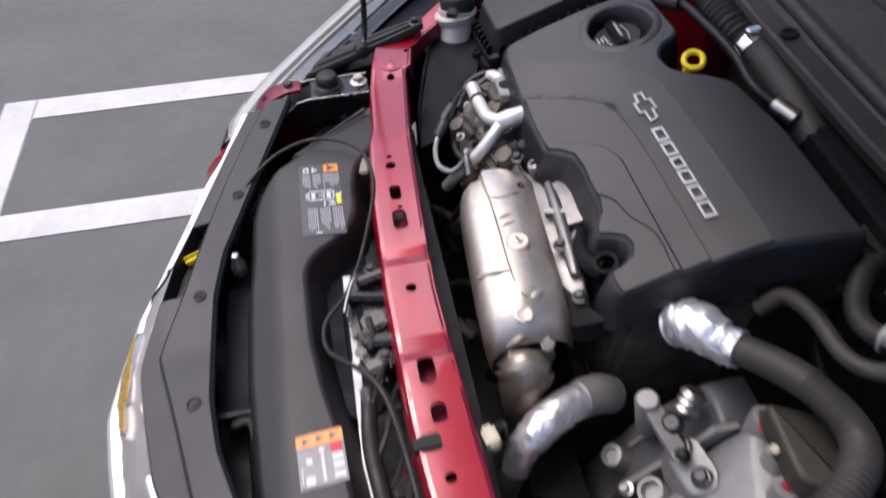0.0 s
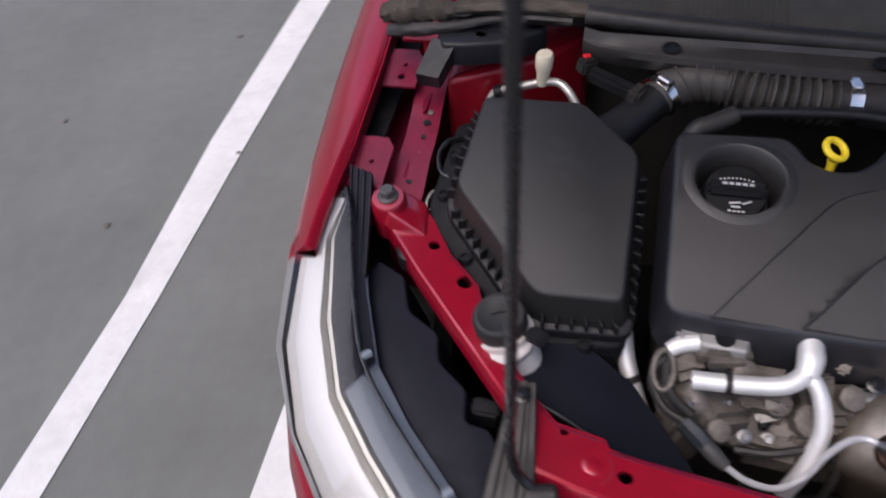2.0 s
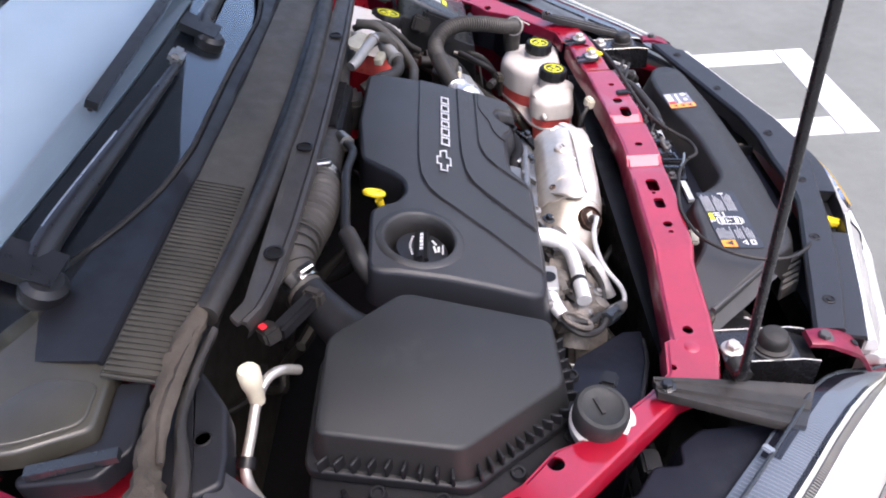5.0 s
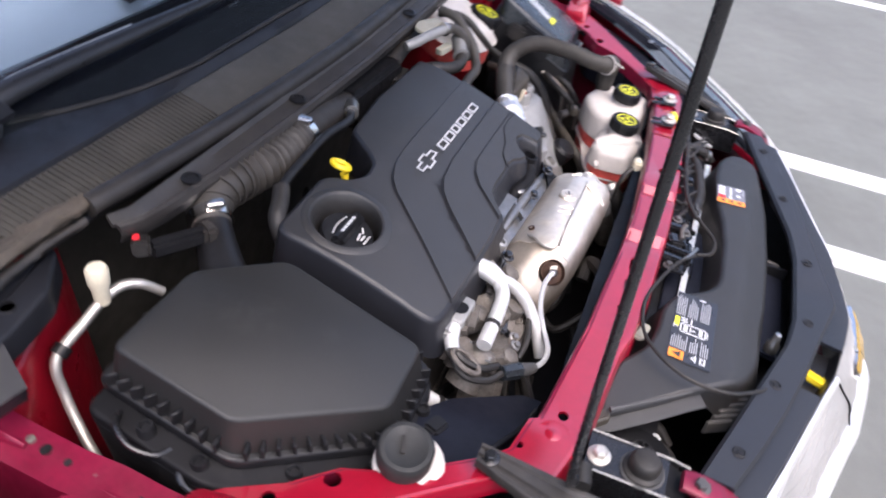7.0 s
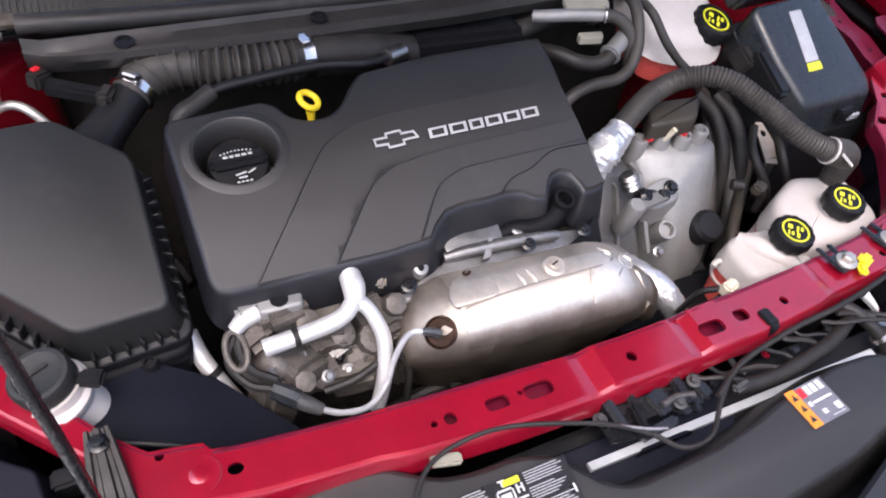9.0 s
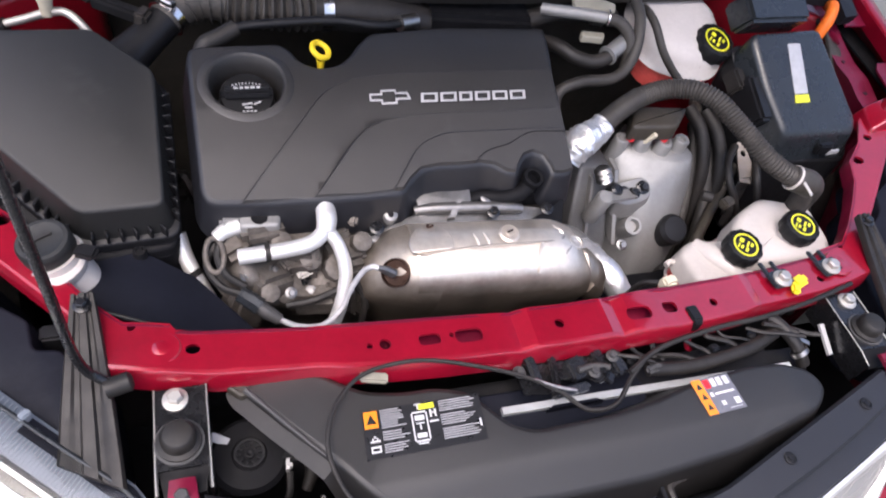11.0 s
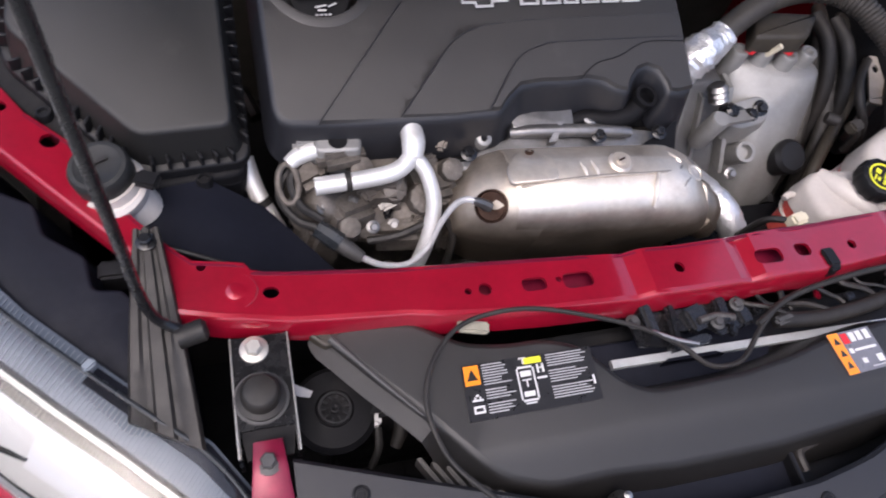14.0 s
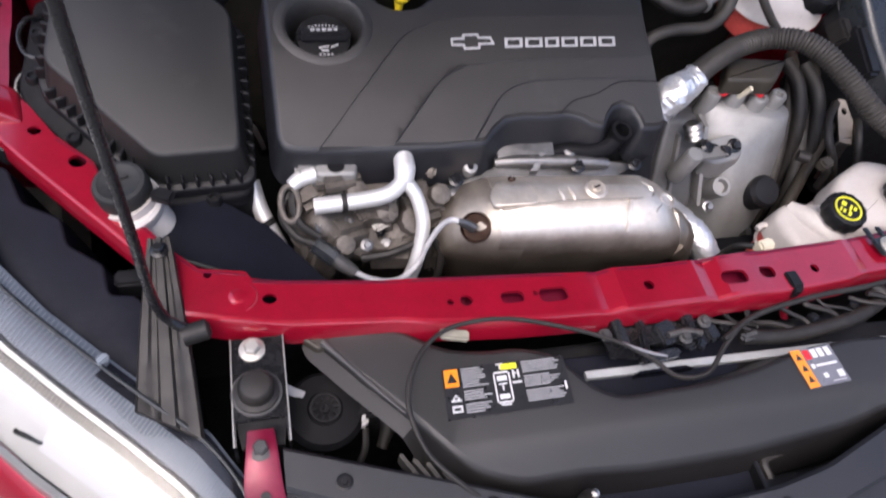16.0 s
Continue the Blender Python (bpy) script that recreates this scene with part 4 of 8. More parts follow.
for s in (-1, 1):
    def flip(pts, s=s):
        pts = [(s * x, y) for x, y in pts]
        return pts if s > 0 else list(reversed(pts))
    rise = lambda x, y: 0.872 + (y - 0.60) * 0.16 + (abs(x) - 0.55) * 0.05
    part("end_plate", plate(flip([(0.46, 0.618), (0.571, 0.606), (0.628, 0.600), (0.655, 0.650), (0.664, 0.705), (0.664, 0.760), (0.56, 0.740), (0.49, 0.702)]), rise, 0.02, 0.008, 0.004), BEIGE_DUST, cowl, "pale dusty end plate")
    part("plate_fold", plate(flip([(0.580, 0.612), (0.624, 0.607), (0.648, 0.652), (0.656, 0.698), (0.612, 0.680), (0.580, 0.660)]), lambda x, y: rise(x, y) + 0.0022, 0.004, 0.012, 0.0020), BEIGE_DUST, cowl)
    part("end_step", plate(flip([(0.570, 0.574), (0.640, 0.566), (0.668, 0.588), (0.672, 0.648), (0.662, 0.652), (0.632, 0.597), (0.573, 0.603)]), 0.866, 0.02, 0.006, 0.003), COWL_TRIM, cowl, "slate step of the end plate")
    part("end_ridge", strip_box((s * 0.664, 0.640, 0.868), (s * 0.650, 0.572, 0.868), 0.010, 0.007), SLATE, cowl)
    shelf = plate(flip([(0.545, 0.546), (0.552, 0.536), (0.592, 0.506), (0.640, 0.495), (0.668, 0.493), (0.680, 0.515), (0.672, 0.560), (0.60, 0.566)]), 0.852, 0.03, 0.006, 0.005)
    part("side_panel", shelf, COWL_TRIM, cowl, "slate moulding under the seal")
    leg = [[(s * 0.652, 0.498, 0.850), (s * 0.684, 0.508, 0.850), (s * 0.684, 0.512, 0.828), (s * 0.652, 0.502, 0.828)], [(s * 0.668, 0.462, 0.824), (s * 0.698, 0.468, 0.824), (s * 0.698, 0.474, 0.804), (s * 0.668, 0.468, 0.804)]]
    part("side_leg", loft(bmesh.new(), leg), COWL_TRIM, cowl)
    part("side_hole", lathe([(0.008, 0), (0.008, 0.001), (0.0065, 0.0015), (0.006, -0.003), (0, -0.003)], (s * 0.625, 0.518, 0.852), (0, 0, 1), 12), PLASTIC, cowl)

seal = thing("bonnet_seal", "dusty brown-grey rubber seal along the cowl", "rubber seal", (0, 0.56, 0.85))
part("strip", tube([(x, 0.521 + 0.022 * (abs(x) / 0.5) ** 2.5, 0.868 + cowl_rise(x)) for x in span_x(-0.5, 0.5, 16)], 0.0125, 12, 3), HOSE, seal)
for s in (-1, 1):
    upper = [(s * 0.485, 0.544, 0.873), (s * 0.53, 0.550, 0.874), (s * 0.58, 0.553, 0.872), (s * 0.63, 0.553, 0.868), (s * 0.67, 0.546, 0.866), (s * 0.705, 0.537, 0.868), (s * 0.738, 0.540, 0.866), (s * 0.757, 0.542, 0.858)]
    part("end_bulb", tube(upper, [0.007, 0.0105, 0.010, 0.009, 0.012, 0.0165, 0.0155, 0.010], 12, 6, crumple=0.24, flat=0.85), SEAL, seal, "crumpled dusty end of the seal")
    lower = [(s * 0.515, 0.531, 0.868), (s * 0.56, 0.536, 0.866), (s * 0.61, 0.537, 0.862), (s * 0.655, 0.525, 0.858), (s * 0.70, 0.516, 0.856), (s * 0.745, 0.522, 0.848)]
    part("lower_lip", tube(lower, [0.004, 0.005, 0.005, 0.0065, 0.009, 0.008], 10, 5, crumple=0.12, flat=0.8), RUBBER, seal, "dark lower lip")
    groove = [(s * 0.52, 0.542, 0.8755), (s * 0.57, 0.5445, 0.8755), (s * 0.62, 0.546, 0.872), (s * 0.66, 0.537, 0.870)]
    part("fold", tube(groove, [0.004, 0.006, 0.006, 0.003], 8, 5, crumple=0.2), SEAL, seal)

# scuttle ends: red hinge wells and black pillar trims
for s in (-1, 1):
    well = thing("hinge_well", "dark red painted steel well beside the cowl", "hinge well", (s * 0.70, 0.7, 0.8), "hinge wells")
    part("floor", sheet([(s * 0.668, 0.560), (s * 0.742, 0.560), (s * 0.742, 1.05), (s * 0.668, 1.05)], lambda x, y: 0.812 + (y - 0.56) * 0.05, 0.004, holes=[circle(s * 0.700, 0.615, 0.006, 10)]), RED_DEEP, well)
    rim = [[(s * (x - 0.004), y, z), (s * (x + 0.003), y, z + 0.004), (s * (x + 0.010), y, z), (s * (x + 0.012), y, z - 0.045), (s * (x - 0.004), y, z - 0.045)] for x, y, z in ((0.684, 0.640, 0.862), (0.678, 0.664, 0.876), (0.668, 0.70, 0.886), (0.672, 0.76, 0.894), (0.660, 0.80, 0.90), (0.660, 1.0, 0.98))]
    part("rim", loft(bmesh.new(), rim), RED_DULL, well)
    part("step", block((s * 0.712, 0.700, 0.823), (0.028, 0.10, 0.010), (3, 0, 0), 0.004), RED_DEEP, well)
    ptrim = thing("pillar_trim", "dark grey plastic trim at the windscreen pillar foot", "pillar trim", (s * 0.78, 0.75, 0.86), "pillar trims")
    rings = []
    for y, x0, x1, z in ((0.668, 0.757, 0.766, 0.848), (0.690, 0.756, 0.782, 0.853), (0.715, 0.755, 0.790, 0.858), (0.80, 0.752, 0.800, 0.872), (0.95, 0.735, 0.800, 0.945), (1.2, 0.69, 0.77, 1.10)):
        m = (x0 + x1) / 2
        rings.append([(s * x0, y, z - 0.02), (s * x0, y, z), (s * (x0 * 0.7 + x1 * 0.3), y, z + 0.006), (s * m, y, z + 0.004), (s * (x0 * 0.25 + x1 * 0.75), y, z + 0.0045), (s * x1, y, z - 0.004), (s * x1, y, z - 0.03)])
    part("shell", loft(bmesh.new(), rings), SLATE, ptrim)


def glass_point(x, up):
    """A point of the windscreen, up metres along its slope."""
    return Vector((x, 0.640 + up * 0.86 + 0.045 * (x / 0.7) ** 2, 0.874 + up * 0.51 - 0.012 * (x / 0.7) ** 2))


def glass_band(u0, u1, lift=0.0, thick=0.005):
    bm = bmesh.new()
    rings = []
    nrm = Vector((0, -0.51, 0.86))
    for x in span_x(-0.655, 0.655, 24):
        a, b = glass_point(x, u0) + nrm * lift, glass_point(x, u1) + nrm * lift
        rings.append([a, b, b - nrm * thick, a - nrm * thick])
    return loft(bm, rings)


screen = thing("windscreen", "raked car windscreen with a black painted lower border", "windscreen", (0, 0.72, 0.86), kind="structure")
pane = part("pane", glass_band(-0.012, 0.80), GLASS, screen)
pane.visible_shadow = False
part("border", glass_band(-0.012, 0.098, -0.0065, 0.002), FRIT, screen, "black border of the glass")
single("dashboard", loft(bmesh.new(), [[(x, 0.76, 0.84), (x, 1.05, 0.94), (x, 1.5, 0.98), (x, 1.5, 0.5), (x, 0.76, 0.5)] for x in (-0.66, 0.66)]), CABIN, "dark dashboard top behind the windscreen", "dashboard")
# added sheet: its pale colour replaces the glass's reflection of the sky
shade = single("reflection_sheet", glass_band(0.105, 0.78, -0.014, 0.006), SKY_TONE, "pale grey-blue sheet added behind the windscreen in place of sky reflection", "sun shade")


def wiper(x0, x1):
    ob = thing("windscreen_wiper", "black wiper arm resting on the lower windscreen", "wiper", glass_point(x0, 0.06), "wipers")
    nrm = Vector((0, -0.51, 0.86))
    d = x1 - x0
    arm = [glass_point(x0, 0.062) + nrm * 0.012, glass_point(x0 + d * 0.12, 0.066) + nrm * 0.016, glass_point(x0 + d * 0.5, 0.066) + nrm * 0.016, glass_point(x1, 0.064) + nrm * 0.012]
    part("arm", tube(arm, [0.014, 0.013, 0.010, 0.006], 10, 6, flat=0.55), WIPER, ob)
    # the arm's highlight, put in as a bright steel line
    part("arm_highlight", tube([q + nrm * 0.004 + Vector((0, 0.009, 0.004)) for q in arm[:3]], [0.002, 0.003, 0.0015], 6, 6), STEEL, ob, "bright line drawn as the arm's highlight")
    part("pivot", lathe([(0.022, -0.03), (0.022, 0.008), (0.016, 0.014), (0, 0.014)], glass_point(x0 - d * 0.05, 0.045) + nrm * 0.004, nrm, 18), WIPER, ob)
    part("pivot_bracket", strip_box(glass_point(x0 - d * 0.02, 0.038) + nrm * 0.008, glass_point(x0 - d * 0.02, 0.092) + nrm * 0.008, 0.045, 0.012, nrm), WIPER, ob)
    part("joint", block(glass_point(x1, 0.070) + nrm * 0.016, (0.034, 0.020, 0.018), (30, 0, 0), 0.005), STEEL, ob, "grey joint of the blade")
    part("blade", strip_box(glass_point(x0 + d * 0.60, 0.120) + nrm * 0.002, glass_point(x1 + d * 0.9, 0.135) + nrm * 0.002, 0.016, 0.012, nrm), WIPER, ob)
    part("rubber", strip_box(glass_point(x0 + d * 0.595, 0.120) + nrm * 0.0005, glass_point(x1 + d * 0.9, 0.135) + nrm * 0.0005, 0.006, 0.004, nrm), RUBBER, ob)
    return ob


wiper(-0.455, -0.020)
wiper(0.10, 0.46)

# ---- the rest of the car, behind the windscreen ----
def section(y, w, sill, belt, roof, wr):
    """Half widths and heights of the closed body at one station, going round."""
    half = [(w - 0.02, sill), (w, sill + 0.12), (w + 0.005, (sill + belt) / 2), (w, belt - 0.05), (w - 0.03, belt), (wr + 0.03, roof - 0.06), (wr - 0.05, roof - 0.01), (0.0, roof)]
    return [(x, y, z) for x, z in half] + [(-x, y, z) for x, z in reversed(half[:-1])]


rear = body
part("lower_body", loft(bmesh.new(), [section(y, w, 0.22, b, b + 0.012, w - 0.10) for y, w, b in ((1.02, 0.872, 0.80), (1.3, 0.885, 0.905), (2.0, 0.895, 0.925), (2.8, 0.885, 0.955), (3.3, 0.85, 0.985), (3.62, 0.74, 0.97), (3.70, 0.66, 0.80))]), RED, rear)
part("greenhouse", loft(bmesh.new(), [[(s * x, y, z) for s, x, z in ((1, wb, zb), (1, wt, zt - 0.03), (1, wt - 0.08, zt), (-1, wt - 0.08, zt), (-1, wt, zt - 0.03), (-1, wb, zb))] for y, wb, zb, wt, zt in ((1.36, 0.70, 0.91, 0.56, 1.285), (1.6, 0.76, 0.92, 0.58, 1.385), (2.0, 0.80, 0.93, 0.59, 1.425), (2.5, 0.79, 0.95, 0.58, 1.395), (3.0, 0.76, 0.97, 0.55, 1.26), (3.45, 0.68, 0.985, 0.52, 1.03))]), FRIT, rear, "dark glass house")
part("roof", loft(bmesh.new(), [[(-w, y, z), (-w * 0.6, y, z + 0.014), (0, y, z + 0.020), (w * 0.6, y, z + 0.014), (w, y, z), (w, y, z - 0.02), (-w, y, z - 0.02)] for y, w, z in ((1.36, 0.56, 1.277), (1.6, 0.58, 1.378), (2.0, 0.59, 1.418), (2.5, 0.58, 1.388), (2.9, 0.56, 1.295))]), RED, rear)
for s in (-1, 1):
    for y in (0.46, 3.02):
        wheel = part("wheel", lathe([(0.20, -0.10), (0.20, 0.06), (0.07, 0.07), (0.03, 0.05), (0, 0.05)], (s * 0.73, y, 0.315), (s, 0, 0), 28), STEEL, rear)
        part("tyre", lathe([(0.205, -0.10), (0.295, -0.105), (0.315, -0.08), (0.315, 0.07), (0.295, 0.095), (0.215, 0.09)], (s * 0.73, y, 0.315), (s, 0, 0), 36), RUBBER, wheel, "black rubber tyre")

# ---- bonnet and its prop rod ----
# unseen; rear edge set high on long hinges to clear the camera's view
bonnet = thing("bonnet", "raised dark red bonnet with a black lining, held by the rod", "bonnet", (0, 0.7, 1.1))


def bonnet_sheet(lift, inset_x, thick):
    rings = []
    for k in range(13):
        f = k / 12
        y, z = 0.705 - 0.645 * f, 1.100 + 0.745 * f + 0.035 * math.sin(f * math.pi)
        w = 0.690 - 0.10 * f ** 3 - inset_x
        row = [(w * u, y + lift * 0.75, z + lift * 0.65 + 0.018 * (1 - u * u)) for u in (-1, -0.8, -0.4, 0, 0.4, 0.8, 1)]
        rings.append(row + [(a, b + thick * 0.75, c + thick * 0.65) for a, b, c in reversed(row)])
    return loft(bmesh.new(), rings)


part("skin", bonnet_sheet(0.020, 0.0, 0.004), RED, bonnet)
part("lining", bonnet_sheet(0.0, 0.03, 0.016), PLASTIC, bonnet, "black fibre lining")
for s in (-1, 1):
    part("hinge", tube([(s * 0.712, 0.735, 0.845), (s * 0.712, 0.745, 0.92), (s * 0.690, 0.735, 1.02), (s * 0.660, 0.700, 1.112)], 0.011, 8, 5, flat=0.5), RED_DULL, bonnet)
rod = thing("prop_rod", "thin black steel bonnet prop rod standing on the tie bar", "prop rod", (-0.48, 0.015, 0.72))
part("rod", tube([(-0.472, 0.014, 0.728), (-0.486, 0.017, 0.732), (-0.498, 0.021, 0.748), (-0.5025, 0.024, 0.785), (-0.502, 0.027, 0.86), (-0.501, 0.032, 1.0), (-0.499, 0.042, 1.30), (-0.497, 0.058, 1.838)], 0.0047, 10, 6), DARK_STEEL, rod)
part("pivot", lathe([(0.010, -0.012), (0.010, 0.01), (0.006, 0.013), (0, 0.013)], (-0.472, 0.012, 0.726), (1, 0.2, 0.1), 14), RUBBER, rod)

# ---- engine cover ----
def lid_z(x, y):
    """The slope that engine cover and air box share."""
    return lerp_table(y, ((0.15, 0.738), (0.205, 0.757), (0.26, 0.780), (0.316, 0.800), (0.37, 0.814), (0.41, 0.820), (0.45, 0.820)))


def densify(poly, step=0.012):
    """The same outline with points close enough to follow the folded slope."""
    out = []
    for a, b in zip(poly, poly[1:] + poly[:1]):
        a, b = Vector(a[:2]), Vector(b[:2])
        n = max(1, int((b - a).length / step))
        out += [a.lerp(b, k / n) for k in range(n)]
    return out


def engine_cover():
    ob = thing("engine_cover", "large matte dark grey plastic engine cover with a pale badge", "engine cover", (-0.15, 0.32, 0.72))
    outline = [(-0.3845, 0.222), (-0.379, 0.209), (-0.366, 0.2035), (-0.30, 0.200), (-0.20, 0.199), (-0.150, 0.200), (-0.137, 0.213), (-0.122, 0.2255), (-0.100, 0.2285), (-0.070, 0.2275), (-0.045, 0.229), (-0.028, 0.2255), (-0.014, 0.2165), (0.002, 0.213), (0.009, 0.226), (0.018, 0.236), (0.029, 0.2385), (0.040, 0.234), (0.046, 0.222), (0.048, 0.210), (0.064, 0.209), (0.081, 0.212),
               (0.084, 0.25), (0.088, 0.35), (0.103, 0.442), (-0.05, 0.445), (-0.155, 0.432), (-0.176, 0.408), (-0.190, 0.388), (-0.207, 0.374), (-0.232, 0.371), (-0.252, 0.382), (-0.262, 0.402), (-0.275, 0.412), (-0.374, 0.4085), (-0.384, 0.403), (-0.387, 0.390)]
    rounded = densify(fillet(outline, 0.008, 4))
    hole = circle(-0.320, 0.350, 0.0415, 32, 1.08)
    bm = bmesh.new()
    # top with the opening for the filler cap, folded along the slope
    edges = []
    for loop in (inset(rounded, 0.006), hole):
        vs = [bm.verts.new((p[0], p[1], 0)) for p in loop]
        edges += [bm.edges.new((a, b)) for a, b in zip(vs, vs[1:] + vs[:1])]
    bmesh.ops.triangle_fill(bm, use_beauty=True, use_dissolve=False, edges=edges, normal=(0, 0, 1))
    for y in (0.23, 0.26, 0.29, 0.316, 0.345, 0.37, 0.39, 0.41):
        bmesh.ops.bisect_plane(bm, geom=bm.verts[:] + bm.edges[:] + bm.faces[:], plane_co=(0, y, 0), plane_no=(0, 1, 0))
    for v in bm.verts:
        v.co.z = lid_z(v.co.x, v.co.y)
    part("top", bm, COVER, ob, angle=30)
    rings = []
    for d, dz in ((0.006, 0.0), (0.003, -0.0012), (0.0012, -0.003), (0.0, -0.007), (-0.004, -0.05)):
        rings.append([(p.x, p.y, lid_z(p.x, p.y) + dz) for p in (inset(rounded, d) if d else rounded)])
    # darker material than the top: the recess's shade put into the colour
    part("skirt", loft(bmesh.new(), rings, cap=False), GCOVER, ob)
    well = bmesh.new()
    rings = []
    for r, dz in ((0.0417, 0.0), (0.0400, -0.003), (0.038, -0.012), (0.036, -0.045), (0.001, -0.046)):
        rings.append([(x, y, lid_z(x, y) + dz) for x, y in circle(-0.320, 0.350, r, 32, 1.08)])
    part("cap_well", loft(well, rings, cap=False), COVER, ob)
    rim = bmesh.new()
    loft(rim, [[(x, y, lid_z(x, y) + dz) for x, y in circle(-0.320, 0.350, r, 32, 1.08)] for r, dz in ((0.053, -0.0005), (0.051, 0.001), (0.0435, 0.0012), (0.0413, -0.001))], cap=False)
    part("well_rim", rim, COVER, ob)
    front = [(0.081, 0.216), (0.064, 0.213), (0.052, 0.214), (0.050, 0.224), (0.043, 0.2375), (0.029, 0.2425), (0.016, 0.2395), (0.006, 0.229), (0.0, 0.2175), (-0.013, 0.2205), (-0.027, 0.2295), (-0.045, 0.2330), (-0.070, 0.2315), (-0.100, 0.2325), (-0.124, 0.2295), (-0.1405, 0.2170)]
    lip = [(-0.1478, 0.2085)]
    t1 = [(-0.150, 0.205), (-0.20, 0.203), (-0.340, 0.204), (-0.284, 0.269), (-0.236, 0.326), (-0.216, 0.341), (-0.188, 0.351), (-0.145, 0.3555), (-0.075, 0.357), (0.085, 0.358)]
    t2 = [(-0.150, 0.2055), (-0.20, 0.2035), (-0.257, 0.2045), (-0.203, 0.266), (-0.184, 0.282), (-0.160, 0.2915), (-0.120, 0.2965), (-0.076, 0.298), (0.083, 0.299)]
    t3 = [(-0.150, 0.2058), (-0.154, 0.2054), (-0.163, 0.2052), (-0.130, 0.248), (-0.110, 0.263), (-0.090, 0.2690), (-0.073, 0.271), (0.081, 0.2715)]

    def from_line(p, line):
        """How far p lies from a line of points."""
        best = 9.0
        for a, b in zip(line, line[1:]):
            a, b = Vector(a), Vector(b)
            f = max(0.0, min(1.0, (p - a).dot(b - a) / (b - a).length_squared))
            best = min(best, (p - a.lerp(b, f)).length)
        return best

    def top_height(x, y, low, crest, line, reach):
        """Each tier falls gently away from its raised edge."""
        return lid_z(x, y) + low + (crest - low) * max(0.0, 1 - from_line(Vector((x, y)), line) / reach)

    below = lid_z
    rise = ((0.0030, 0.0, t1[2:], 0.052), (0.0030, 0.0016, t2[2:], 0.03), (0.0042, 0.0032, t3[2:], 0.02))
    for k, path in enumerate((t1, t2, t3)):
        pts = densify(path + front + lip, 0.008)
        crest, low, line, reach = rise[k]

        top = functools.partial(top_height, low=low, crest=crest, line=line, reach=reach)

        bm = bmesh.new()
        q = inset(pts, 0.0016)
        vs = [bm.verts.new((p.x, p.y, 0)) for p in q]
        es = [bm.edges.new((a, b)) for a, b in zip(vs, vs[1:] + vs[:1])]
        bmesh.ops.triangle_fill(bm, use_beauty=True, use_dissolve=False, edges=es, normal=(0, 0, 1))
        for y in [0.212 + 0.012 * n for n in range(12)]:
            bmesh.ops.bisect_plane(bm, geom=bm.verts[:] + bm.edges[:] + bm.faces[:], plane_co=(0, y, 0), plane_no=(0, 1, 0))
        for x in [-0.33 + 0.02 * n for n in range(20)]:
            bmesh.ops.bisect_plane(bm, geom=bm.verts[:] + bm.edges[:] + bm.faces[:], plane_co=(x, 0, 0), plane_no=(1, 0, 0))
        for v in bm.verts:
            v.co.z = top(v.co.x, v.co.y)
        loft(bm, [[(p.x, p.y, lid_z(p.x, p.y) - 0.001) for p in pts], [(p.x, p.y, top(p.x, p.y)) for p in q]], cap=False)
        part("raised_tier", bm, COVER, ob, angle=50)
        crease = [(q.x, q.y) for q in catmull([(x, y, 0) for x, y in path[2:]], 6)]
        # dark tube along the step, standing in for its line of shade
        part("shade_line", tube([(x, y, below(x, y) + 0.0007) for x, y in crease], 0.0008, 6, 1, straight=True), GCOVER, ob)
        below = functools.partial(top_height, low=low, crest=crest, line=line, reach=reach)
    line4 = [(-0.054, 0.2295), (-0.046, 0.237), (-0.031, 0.246), (-0.004, 0.2515), (0.030, 0.2655), (0.079, 0.2645)]
    # fourth step exists only as this drawn line of shade
    part("shade_line", tube([(x, y, lid_z(x, y) + 0.0044) for x, y in line4], 0.0008, 6, 4), PLASTIC, ob)
    # badge: an open cross shape and six plain bars
    def flat(poly, name, lift=0.0092, material=LOGO):
        bm = bmesh.new()
        rows = [[(x, y, lid_z(x, y) + lift - 0.0055 + dz) for x, y in poly] for dz in (0, 0.001)]
        part(name, loft(bm, rows), material, ob)
    o = (-0.150, 0.318)
    c = [(-0.024, -0.002), (-0.0235, 0.006), (-0.009, 0.006), (-0.0085, 0.011), (0.009, 0.0115), (0.0095, 0.007), (0.024, 0.007), (0.0265, -0.001), (0.009, -0.0015), (0.0085, -0.0065), (-0.0095, -0.007), (-0.010, -0.0025)]
    for (ax, ay), (bx, by) in zip(c, c[1:] + c[:1]):
        a, b = Vector((o[0] + ax, o[1] + ay)), Vector((o[0] + bx, o[1] + by))
        n = (b - a).normalized() * 0.0011
        s = Vector((-n.y, n.x))
        flat([a - n - s, b + n - s, b + n + s, a - n + s], "badge_line")
    x = -0.110
    for w in (0.026, 0.0255, 0.0215, 0.0245, 0.0245, 0.0255):
        a, b = x, x + w - 0.0035
        for y0, y1, p, q in ((0.3218, 0.3240, a, b), (0.3115, 0.3137, a, b), (0.3137, 0.3218, a, a + 0.0036), (0.3137, 0.3218, b - 0.0036, b)):
            flat([(p + (y0 - 0.3115) * 0.16, y0), (q + (y0 - 0.3115) * 0.16, y0), (q + (y1 - 0.3115) * 0.16, y1), (p + (y1 - 0.3115) * 0.16, y1)], "badge_bar")
        x += w
    return ob


